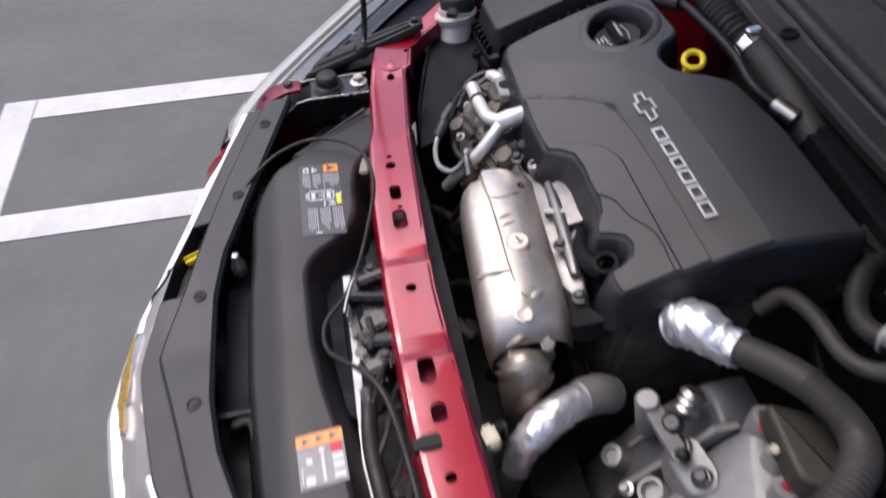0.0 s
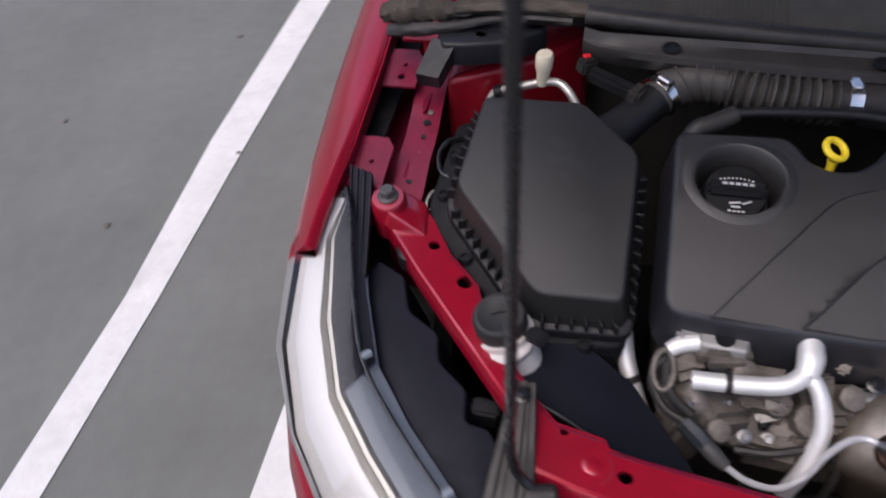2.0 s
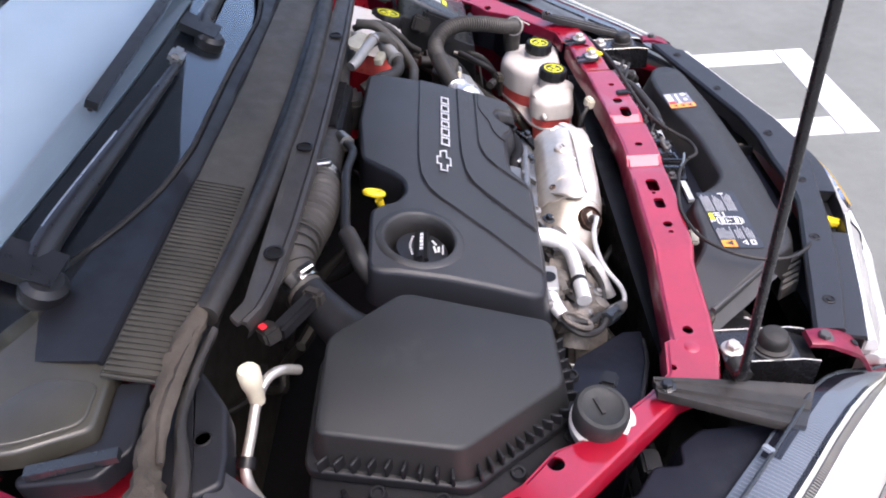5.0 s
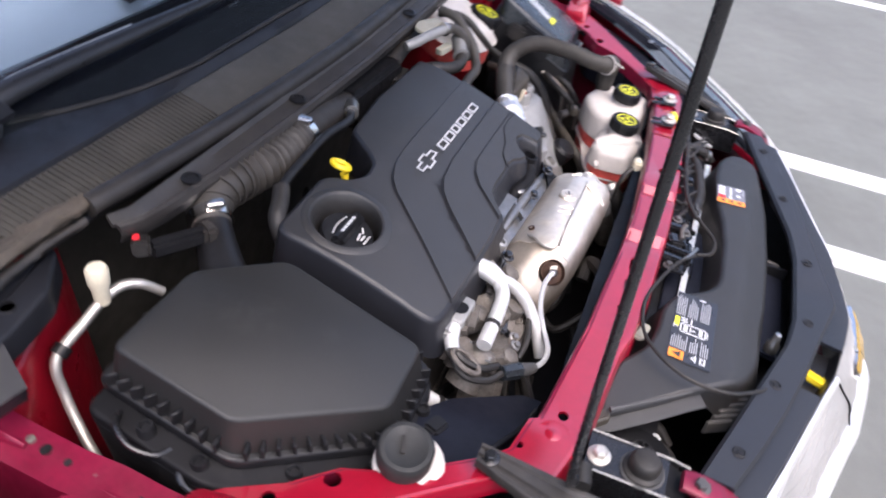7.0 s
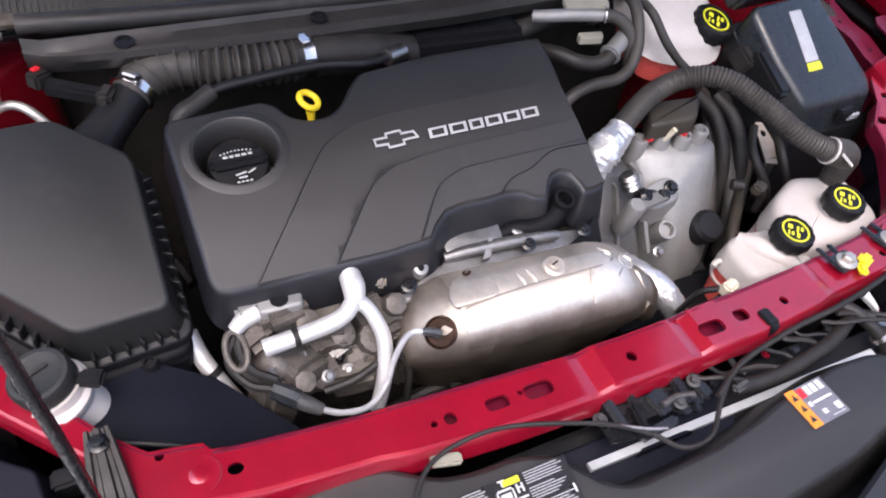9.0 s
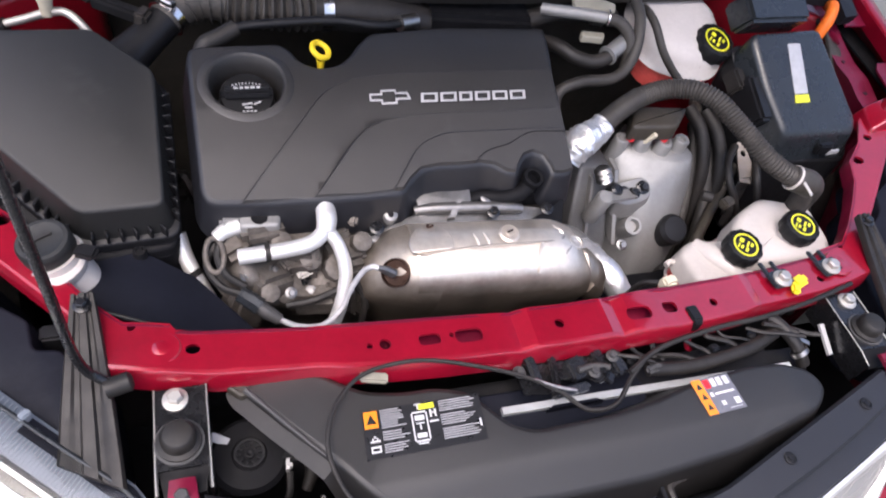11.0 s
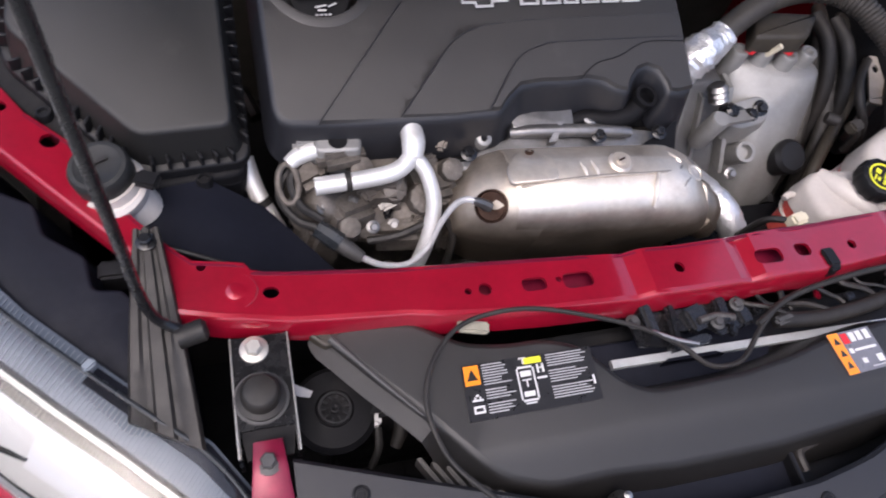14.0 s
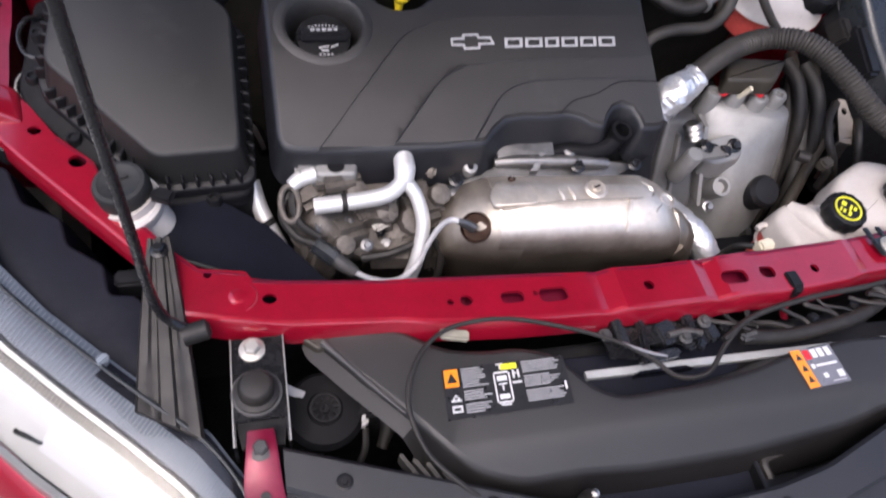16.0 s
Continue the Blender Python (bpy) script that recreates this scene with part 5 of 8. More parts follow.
engine_cover()
cap = thing("oil_filler_cap", "black oil filler cap with white marks in a round well", "oil cap", (-0.320, 0.350, 0.77))
CT = Vector((0, -0.28, 0.96))
part("body", lathe([(0.033, -0.03), (0.033, 0.0), (0.031, 0.004), (0.0, 0.005)], (-0.320, 0.350, 0.787), CT, 32), PLASTIC, cap)
part("grip", block((-0.320, 0.349, 0.794), (0.062, 0.017, 0.016), (-16, 0, 0), 0.005), PLASTIC, cap)
for k in range(9):
    part("print_bar", block((-0.336 + k * 0.004, 0.3595 + 0.003 * math.sin(k * 0.39), 0.7975), (0.0017, 0.0026, 0.001), (-16, 0, (4 - k) * 5), 0), WHITE, cap)
for k, w in enumerate((0.006, 0.005, 0.006, 0.006, 0.005)):
    part("print_bar", block((-0.333 + k * 0.0066, 0.3485, 0.8025), (w * 0.8, 0.0042, 0.001), (-16, 0, 0), 0), WHITE, cap)
part("print_bar", block((-0.321, 0.3335, 0.7897), (0.012, 0.0026, 0.001), (-16, 0, 12), 0), WHITE, cap)
part("print_bar", block((-0.309, 0.3345, 0.7900), (0.010, 0.002, 0.001), (-16, 0, 30), 0), WHITE, cap)
part("print_bar", block((-0.320, 0.3290, 0.7883), (0.009, 0.003, 0.001), (-16, 0, 0), 0), WHITE, cap)
for k in range(4):
    part("print_bar", block((-0.326 + k * 0.0045, 0.3240, 0.7868), (0.003, 0.0025, 0.001), (-16, 0, 0), 0), WHITE, cap)

dip = thing("dipstick", "yellow ring-handled oil dipstick behind the cover", "dipstick", (-0.222, 0.405, 0.78))
DN = Vector((-0.40, 0.21, -0.89)).normalized()
DU = Vector((0.465, 0.885, 0.0)).normalized()
ring = [Vector((-0.222, 0.411, 0.808)) + DU * 0.0118 * math.cos(a) + DN.cross(DU) * 0.0118 * math.sin(a) for a in (2 * math.pi * k / 16 for k in range(17))]
part("ring", tube(ring, 0.0038, 8, 2), YELLOW, dip)
part("stem", tube([(-0.222, 0.406, 0.797), (-0.222, 0.404, 0.785), (-0.222, 0.402, 0.74)], [0.006, 0.0045, 0.004], 10, 4), YELLOW, dip)

# ---- air filter box ----
def air_box():
    ob = thing("air_filter_box", "black plastic air filter box with a smooth grey lid", "air filter box", (-0.51, 0.32, 0.62))
    lid = [(-0.421, 0.206), (-0.422, 0.366), (-0.490, 0.438), (-0.604, 0.436), (-0.612, 0.308), (-0.508, 0.203)]
    part("lid", plate(lid, lambda x, y: lid_z(x, y) + 0.004, 0.040, 0.012, 0.0045, 0.004, 4), LID, ob, "smooth grained grey lid")
    rim = [(-0.408, 0.194), (-0.409, 0.371), (-0.484, 0.451), (-0.617, 0.450), (-0.627, 0.303), (-0.514, 0.188)]
    part("rim", plate(rim, lambda x, y: lid_z(x, y) - 0.032, 0.010, 0.016, 0.003, 0.0), PLASTIC, ob)
    low = [(-0.412, 0.190), (-0.412, 0.369), (-0.487, 0.447), (-0.640, 0.446), (-0.650, 0.312), (-0.620, 0.268), (-0.520, 0.180)]
    part("tray", plate(low, lambda x, y: lid_z(x, y) - 0.046, 0.20, 0.016, 0.004, -0.015), MATTE, ob)
    part("ledge", plate([(x, y) for x, y in low], lambda x, y: lid_z(x, y) - 0.058, 0.010, 0.016, 0.003, -0.006), MATTE, ob)
    for pts in ([(-0.628, 0.415, 0.772), (-0.644, 0.405, 0.776), (-0.652, 0.385, 0.770), (-0.646, 0.365, 0.762), (-0.634, 0.358, 0.760)], [(-0.632, 0.345, 0.755), (-0.650, 0.338, 0.752), (-0.654, 0.322, 0.744), (-0.640, 0.312, 0.738)]):
        part("clip_wire", tube(pts, 0.0028, 8, 5), DARK_STEEL, ob)
    # stiffening ribs round the lid
    pts = [Vector(p) for p in rim]
    for i, (a, b) in enumerate(zip(pts, pts[1:] + pts[:1])):
        n = max(3, int((b - a).length / 0.014))
        if i in (1, 2):
            continue
        for k in range(1, n):
            q = a.lerp(b, k / n)
            d = (Vector((-0.51, 0.32)) - q).normalized()
            q = q + d * 0.006
            bm = block((q.x, q.y, lid_z(q.x, q.y) - 0.026), (0.0032, 0.012, 0.014), (0, 0, math.degrees(math.atan2(d.y, d.x)) + 90), 0.0010, seg=1)
            part("rib", bm, PLASTIC, ob)
    for x, y in ((-0.632, 0.384), (-0.634, 0.328), (-0.594, 0.258), (-0.540, 0.199), (-0.455, 0.186)):
        boss = lathe([(0.0085, -0.03), (0.008, -0.003), (0.007, 0.0), (0.005, 0.0), (0.004, -0.003), (0, -0.003)], (x, y, lid_z(x, y) - 0.040), (0, 0, 1), 14)
        part("screw_boss", boss, PLASTIC, ob)
    part("outlet", tube([(-0.470, 0.405, 0.785), (-0.447, 0.432, 0.794), (-0.425, 0.454, 0.803), (-0.404, 0.476, 0.812)], [0.030, 0.0240, 0.0215, 0.0215], 18, 5), PLASTIC, ob)
    part("sensor", block((-0.458, 0.472, 0.826), (0.070, 0.017, 0.018), (0, 6, -26), 0.004), PLASTIC, ob)
    part("sensor_neck", block((-0.432, 0.458, 0.824), (0.016, 0.024, 0.022), (0, 6, -26), 0.004), PLASTIC_DUSTY, ob)
    part("plug", block((-0.492, 0.492, 0.836), (0.022, 0.018, 0.018), (0, 10, 40), 0.003), PLASTIC_DUSTY, ob)
    part("lock_tab", block((-0.493, 0.496, 0.8462), (0.009, 0.007, 0.003), (0, 10, 40), 0.001), RED_PRINT, ob, "small red locking tab")
    return ob


air_box()


def clamp(at, axis, r, name="hose_clamp"):
    ob = thing(name, "shiny steel band clamp round the intake hose", "hose clamp", at, "hose clamps")
    part("band", lathe([(r, -0.0075), (r + 0.0018, -0.007), (r + 0.0012, 0.0), (r + 0.0018, 0.007), (r, 0.0075)], at, axis, 26), CHROME, ob)
    u = Vector(axis).normalized()
    part("screw", block(Vector(at) + Vector((0, -0.35, 0.93)) * (r + 0.004), (0.011, 0.020, 0.009), (0, 0, math.degrees(math.atan2(u.y, u.x))), 0.002), CHROME, ob)
    return ob


hose = thing("intake_hose", "black corrugated rubber air intake hose", "intake hose", (-0.28, 0.47, 0.80))
part("elbow", tube([(-0.408, 0.472, 0.810), (-0.394, 0.485, 0.817), (-0.372, 0.491, 0.825), (-0.348, 0.488, 0.827), (-0.325, 0.484, 0.826)], [0.0222, 0.0250, 0.0245, 0.0235, 0.0230], 20, 6), DUSTY_HOSE, hose)
for at, way in (((-0.386, 0.4885, 0.820), (0.8, 0.5, 0.33)), ((-0.368, 0.4910, 0.826), (1, 0.12, 0.2)), ((-0.352, 0.4890, 0.827), (1, -0.1, 0.05)), ((-0.338, 0.4865, 0.827), (1, -0.15, 0))):
    part("elbow_rib", hoop(0.0262, 0.0030, 0.0022, at, way), DUSTY_HOSE, hose)
part("bellows", tube([(-0.330, 0.485, 0.826), (-0.30, 0.479, 0.825), (-0.26, 0.476, 0.823), (-0.222, 0.479, 0.820)], 0.0205, 20, 8, rib=0.0070, pitch=0.0105), DUSTY_HOSE, hose)
part("collar", tube([(-0.225, 0.480, 0.820), (-0.20, 0.483, 0.819)], 0.0265, 20, 3), RUBBER, hose)
clamp((-0.402, 0.4785, 0.813), (0.66, 0.70, 0.27), 0.0238)
clamp((-0.208, 0.482, 0.819), (1, 0.12, -0.1), 0.0275)
res = thing("intake_resonator", "dark plastic intake duct behind the engine cover", "intake duct", (-0.08, 0.50, 0.78))
part("duct", tube([(-0.205, 0.483, 0.819), (-0.17, 0.486, 0.816), (-0.12, 0.490, 0.806), (-0.06, 0.492, 0.790)], [0.027, 0.028, 0.029, 0.026], 18, 5), PLASTIC_DUSTY, res)
part("box", block((0.02, 0.505, 0.785), (0.17, 0.07, 0.06), (0, 3, 0), 0.008), PLASTIC, res)
part("box", block((0.09, 0.478, 0.765), (0.07, 0.05, 0.05), (0, 3, 12), 0.008), PLASTIC_DUSTY, res)

vent = thing("vent_pipe", "thin dark pipe with grey couplings behind the cover", "pipe", (-0.2, 0.44, 0.8))
part("pipe", tube([(-0.352, 0.420, 0.815), (-0.325, 0.434, 0.826), (-0.27, 0.440, 0.829), (-0.20, 0.446, 0.828), (-0.14, 0.444, 0.822), (-0.105, 0.458, 0.816), (-0.085, 0.468, 0.812)], 0.006, 10, 6), PLASTIC, vent)
part("elbow", tube([(-0.372, 0.400, 0.780), (-0.366, 0.415, 0.812), (-0.345, 0.424, 0.820), (-0.325, 0.434, 0.826)], 0.0105, 12, 5), RUBBER, vent)
part("coupling", tube([(-0.108, 0.456, 0.816), (-0.082, 0.469, 0.812)], 0.011, 12, 3), STEEL, vent, "grey quick coupling")

# ---- air conditioning line at the strut tower ----
ac = thing("air_conditioning_line", "bare aluminium pipe with a beige service cap", "pipe", (-0.58, 0.48, 0.78))
part("pipe", tube([(-0.496, 0.472, 0.785), (-0.510, 0.483, 0.802), (-0.525, 0.494, 0.807), (-0.545, 0.501, 0.801), (-0.572, 0.503, 0.791), (-0.602, 0.505, 0.780), (-0.613, 0.503, 0.768), (-0.618, 0.496, 0.745), (-0.626, 0.481, 0.722), (-0.638, 0.455, 0.700), (-0.645, 0.430, 0.665)], 0.0052, 12, 6), ZINC, ac)
part("service_cap", lathe([(0.0075, -0.004), (0.0085, 0.014), (0.0105, 0.020), (0.0110, 0.036), (0.009, 0.040), (0, 0.0405)], (-0.545, 0.501, 0.803), (0.05, 0.0, 1), 18), BEIGE, ac, "beige plastic cap")
part("clip", tube([(-0.596, 0.5045, 0.782), (-0.605, 0.505, 0.778)], 0.0090, 12, 2), PLASTIC, ac)

# ---- washer filler ----
wash = thing("washer_filler", "white washer bottle neck with a black cap", "washer filler", (-0.535, 0.17, 0.62))
part("neck", tube([(-0.462, 0.152, 0.56), (-0.486, 0.157, 0.62), (-0.512, 0.163, 0.680), (-0.529, 0.168, 0.716), (-0.536, 0.171, 0.736)], [0.022, 0.0225, 0.024, 0.027, 0.030], 22, 6), MILKY, wash)
part("collar", lathe([(0.028, -0.016), (0.0335, -0.010), (0.0345, 0.001), (0.031, 0.004)], (-0.537, 0.168, 0.731), (-0.12, -0.10, 1), 30), MILKY, wash)
part("cap", lathe([(0.0265, -0.006), (0.0275, 0.0), (0.0275, 0.015), (0.025, 0.0190), (0.021, 0.0195), (0.019, 0.018), (0, 0.018)], (-0.538, 0.173, 0.742), (-0.12, -0.10, 1), 30), DUSTY_CAP, wash, "round dusty black cap with a tab")
part("tab", block((-0.500, 0.157, 0.752), (0.022, 0.018, 0.008), (0, 6, -20), 0.003), PLASTIC, wash)
part("mark", block((-0.540, 0.1745, 0.7615), (0.018, 0.004, 0.003), (5, -7, 20), 0), PLASTIC_DUSTY, wash)
well = thing("air_duct", "smooth black plastic duct behind the tie bar", "air duct", (-0.44, 0.13, 0.55))
bm = bmesh.new()
loft(bm, [[(-0.52, 0.13, 0.70), (-0.515, 0.185, 0.70), (-0.515, 0.185, 0.55), (-0.52, 0.13, 0.55)], [(-0.46, 0.105, 0.690), (-0.455, 0.190, 0.705), (-0.455, 0.19, 0.55), (-0.46, 0.10, 0.55)],
          [(-0.40, 0.085, 0.665), (-0.40, 0.17, 0.672), (-0.40, 0.17, 0.55), (-0.40, 0.085, 0.55)], [(-0.33, 0.075, 0.64), (-0.335, 0.10, 0.645), (-0.335, 0.10, 0.55), (-0.33, 0.075, 0.55)]])
part("duct", bm, NAVY, well)
part("rim", tube([(-0.50, 0.120, 0.698), (-0.45, 0.102, 0.688), (-0.40, 0.086, 0.666), (-0.35, 0.077, 0.646)], 0.003, 8, 5), PLASTIC, well)

# ---- engine ----
eng = thing("engine_block", "dirty cast aluminium engine front with bosses and ribs", "engine", (-0.15, 0.30, 0.45))
part("head", block((-0.145, 0.300, 0.640), (0.46, 0.16, 0.17), (-4, 0, 0), 0.012), CAST_DIRTY, eng)
part("block", block((-0.145, 0.280, 0.46), (0.44, 0.16, 0.24), (0, 0, 0), 0.012), CAST_DIRTY, eng)
# matte black in place of the shade in the gap behind the bracket
part("cam_cover", block((-0.14, 0.265, 0.700), (0.44, 0.10, 0.035), (-10, 0, 0), 0.010), MATTE, eng)
brk = [(-0.203, 0.186), (-0.174, 0.189), (-0.152, 0.203), (-0.134, 0.201), (-0.126, 0.213), (-0.117, 0.221), (-0.095, 0.219), (-0.071, 0.214), (-0.048, 0.219), (-0.017, 0.211), (0.027, 0.202), (0.060, 0.196), (0.058, 0.178), (-0.035, 0.176), (-0.114, 0.178), (-0.19, 0.172)]
part("manifold_bracket", plate(list(reversed(brk)), lambda x, y: 0.712 + (y - 0.20) * 0.30 + 0.002 * math.sin(x * 42), 0.022, 0.008, 0.004, 0.003, 4), GREYCAST, eng, "smooth grey steel bracket behind the shield")
part("upper_plate", plate([(-0.128, 0.206), (-0.056, 0.203), (-0.054, 0.226), (-0.128, 0.228)], lambda x, y: 0.7275 + (y - 0.215) * 0.3, 0.006, 0.005, 0.0015), GREYCAST, eng, "flat steel plate behind the shield")
part("front_rail", tube([(-0.132, 0.205, 0.719), (-0.10, 0.203, 0.7215), (-0.05, 0.199, 0.7220), (-0.01, 0.196, 0.7205), (0.012, 0.194, 0.718)], [0.006, 0.0075, 0.0075, 0.0075, 0.006], 10, 6), GREYCAST, eng)
part("gusset", loft(bmesh.new(), [[(-0.092, 0.186, 0.722), (-0.076, 0.206, 0.731), (-0.070, 0.206, 0.731), (-0.082, 0.186, 0.722)], [(-0.092, 0.188, 0.714), (-0.076, 0.208, 0.722), (-0.070, 0.208, 0.722), (-0.082, 0.188, 0.714)]]), GREYCAST, eng)
part("rail_end", plate([(-0.205, 0.196), (-0.140, 0.190), (-0.138, 0.212), (-0.203, 0.216)], lambda x, y: 0.712 + (y - 0.20) * 0.3, 0.014, 0.006, 0.003), CAST_DIRTY, eng)
part("rail_boss", lathe([(0.010, -0.02), (0.0095, 0.002), (0.007, 0.004), (0.004, 0.004), (0.0035, 0.001), (0, 0.001)], (-0.034, 0.212, 0.726), (0, -0.2, 1), 18), GREYCAST, eng)
for x, y in ((-0.185, 0.180), (-0.03, 0.190), (0.045, 0.188)):
    part("bracket_bolt", hexbolt((x, y, 0.721), 0.0058, (0, -0.3, 1)), DARK_STEEL, eng)
part("lower_rail", tube([(-0.150, 0.178, 0.690), (-0.09, 0.182, 0.698), (-0.02, 0.182, 0.700), (0.05, 0.178, 0.698)], 0.007, 10, 5), CAST_DIRTY, eng)
part("breather_box", plate([(-0.345, 0.186), (-0.300, 0.184), (-0.296, 0.212), (-0.345, 0.214)], 0.737, 0.04, 0.006, 0.004), CAST, eng, "pale cast breather housing")
part("breather_port", lathe([(0.0095, 0.0), (0.0095, 0.0015), (0.0, 0.0012)], (-0.322, 0.197, 0.7365), (0, 0, 1), 18), PLASTIC, eng)
part("stub_pipe", tube([(-0.345, 0.197, 0.726), (-0.362, 0.192, 0.724), (-0.372, 0.186, 0.720)], [0.0095, 0.009, 0.008], 12, 3), ALU, eng)
part("breather_elbow", tube([(-0.060, 0.216, 0.712), (-0.038, 0.216, 0.722), (-0.014, 0.208, 0.726), (0.010, 0.210, 0.730), (0.027, 0.220, 0.736)], [0.008, 0.010, 0.010, 0.011, 0.0115], 14, 5), MATTE, eng, "black rubber breather elbow")
part("elbow_mouth", hoop(0.0115, 0.004, 0.010, (0.0275, 0.2205, 0.742), (0.1, -0.3, 1), 30), MATTE, eng, "round rubber mouth of the elbow")
for x, y, z, r in ((-0.34, 0.200, 0.724, 0.013), (-0.165, 0.196, 0.724, 0.008)):
    part("boss", lathe([(r * 1.3, -0.03), (r * 1.2, 0.0), (r, 0.003), (r * 0.5, 0.004), (r * 0.45, -0.004), (0, -0.004)], (x, y, z), (0, -0.5, 1), 16), CAST, eng)
for x, y, z, sx, sy, sz, tz in ((-0.355, 0.185, 0.700, 0.035, 0.035, 0.035, 20), (-0.320, 0.190, 0.722, 0.05, 0.03, 0.024, 8), (-0.275, 0.175, 0.685, 0.05, 0.05, 0.05, -12), (-0.225, 0.172, 0.675, 0.045, 0.045, 0.06, 14), (-0.315, 0.150, 0.668, 0.05, 0.04, 0.05, 24),
                                (-0.265, 0.135, 0.650, 0.06, 0.03, 0.04, -8), (-0.345, 0.150, 0.640, 0.045, 0.05, 0.07, 6), (-0.205, 0.150, 0.635, 0.05, 0.04, 0.05, 30)):
    part("casting", block((x, y, z), (sx, sy, sz), (random.uniform(-15, 15), random.uniform(-15, 15), tz), 0.008), CAST_DIRTY, eng)
for x, y, z, r, k in ((-0.268, 0.158, 0.700, 0.013, 9), (-0.236, 0.150, 0.690, 0.016, 11), (-0.300, 0.176, 0.716, 0.012, 8), (-0.205, 0.168, 0.712, 0.012, 8), (-0.318, 0.128, 0.682, 0.011, 8)):
    part("fluted_boss", lathe([(r * 1.1, -0.025), (r * 1.1, 0.0), (r, 0.004), (r * 0.5, 0.006), (0, 0.006)], (x, y, z), (0.1, -0.5, 0.85), 4 * k, knurl=-0.05, teeth=k), CAST_DIRTY, eng)
random.seed(11)
for k in range(16):
    x, y = -0.365 + 0.155 * random.random(), 0.128 + 0.07 * random.random()
    z = 0.662 + (y - 0.128) * 0.75 + random.uniform(-0.006, 0.010)
    part("casting_lug", block((x, y, z), (random.uniform(0.008, 0.026), random.uniform(0.008, 0.020), random.uniform(0.008, 0.022)), (random.uniform(-30, 30), random.uniform(-30, 30), random.uniform(0, 90)), 0.003), DARK_STEEL if k % 3 == 2 else CAST_DIRTY, eng)
pump = thing("coolant_pump", "dirty round pump housing on the engine front", "pump", (-0.29, 0.15, 0.62))
for x, y, z, r, a in ((-0.292, 0.150, 0.672, 0.028, (0.1, -0.5, 0.8)), (-0.245, 0.142, 0.668, 0.026, (-0.1, -0.5, 0.8)), (-0.330, 0.160, 0.690, 0.020, (0.6, -0.2, 0.7))):
    part("housing", lathe([(r * 1.1, -0.05), (r * 1.1, -0.008), (r, 0.0), (r * 0.75, 0.004), (r * 0.4, 0.005), (0, 0.005)], (x, y, z), a, 20), CAST_DIRTY, pump)
    for k in range(3):
        b = 2.1 * k + x * 20
        part("bolt", hexbolt((x + r * math.cos(b), y + r * math.sin(b) * 0.8, z - 0.004 - r * math.sin(b) * 0.4), 0.0045, a), GREYCAST, pump)

ypipe = thing("bypass_pipe", "bright forked aluminium coolant pipe with a black sleeve", "coolant pipe", (-0.26, 0.17, 0.66))
part("stub", tube([(-0.246, 0.206, 0.742), (-0.246, 0.186, 0.738), (-0.250, 0.170, 0.732)], [0.0115, 0.0125, 0.0105], 14, 4), ALU, ypipe)
part("left_arm", tube([(-0.249, 0.174, 0.733), (-0.265, 0.162, 0.728), (-0.290, 0.158, 0.724), (-0.350, 0.156, 0.720)], 0.0092, 14, 6), ALU, ypipe)
part("right_arm", tube([(-0.249, 0.176, 0.733), (-0.236, 0.160, 0.722), (-0.229, 0.138, 0.698), (-0.236, 0.115, 0.665), (-0.250, 0.098, 0.630)], [0.0085, 0.0080, 0.0085, 0.0085, 0.008], 14, 6), ALU, ypipe)
part("sleeve", tube([(-0.314, 0.1575, 0.722), (-0.320, 0.1573, 0.7218)], 0.0103, 14, 2), RUBBER, ypipe)
part("bracket", block((-0.345, 0.205, 0.728), (0.045, 0.02, 0.016), (0, 4, 6), 0.004), CAST, ypipe)
part("ring", tube([(-0.375 + 0.010 * math.cos(a), 0.168 + 0.017 * math.sin(a), 0.712 + 0.01 * math.sin(a)) for a in (2 * math.pi * k / 12 for k in range(13))], 0.0034, 8, 2), CAST_DIRTY, ypipe)
wires = thing("engine_wiring", "loose black wiring and grey plug on the engine front", "wiring", (-0.32, 0.13, 0.64))
part("plug", tube([(-0.352, 0.128, 0.688), (-0.340, 0.119, 0.684), (-0.331, 0.112, 0.680)], [0.0095, 0.0105, 0.0105], 8, 2), SLATE, wires, "grey sensor plug")
part("plug_tail", tube([(-0.331, 0.112, 0.680), (-0.322, 0.105, 0.676), (-0.310, 0.097, 0.671)], [0.0085, 0.0085, 0.0065], 10, 2), HORN_GREY, wires)
part("wire", tube([(-0.312, 0.098, 0.672), (-0.29, 0.090, 0.664), (-0.262, 0.090, 0.660), (-0.238, 0.104, 0.668), (-0.226, 0.116, 0.690), (-0.214, 0.121, 0.714), (-0.205, 0.118, 0.728), (-0.197, 0.115, 0.729)], 0.0034, 8, 6), GREY_PRINT, wires, "grey heat-proof sleeve")
for pts in ([(-0.352, 0.128, 0.688), (-0.372, 0.140, 0.690), (-0.385, 0.165, 0.700), (-0.370, 0.190, 0.712)], [(-0.345, 0.135, 0.690), (-0.366, 0.150, 0.70), (-0.372, 0.175, 0.712), (-0.355, 0.195, 0.722)],
            [(-0.30, 0.12, 0.665), (-0.27, 0.118, 0.672), (-0.24, 0.126, 0.676)], [(-0.215, 0.10, 0.60), (-0.205, 0.12, 0.65), (-0.215, 0.135, 0.675)]):
    part("wire", tube(pts, 0.0045, 8, 6), RUBBER, wires)
left_pipe = single("silver_hose_end", tube([(-0.415, 0.222, 0.69), (-0.408, 0.200, 0.668), (-0.395, 0.176, 0.645), (-0.378, 0.150, 0.618)], 0.0095, 14, 5), ALU, "silver pipe with a dark band beside the air box", "pipe")
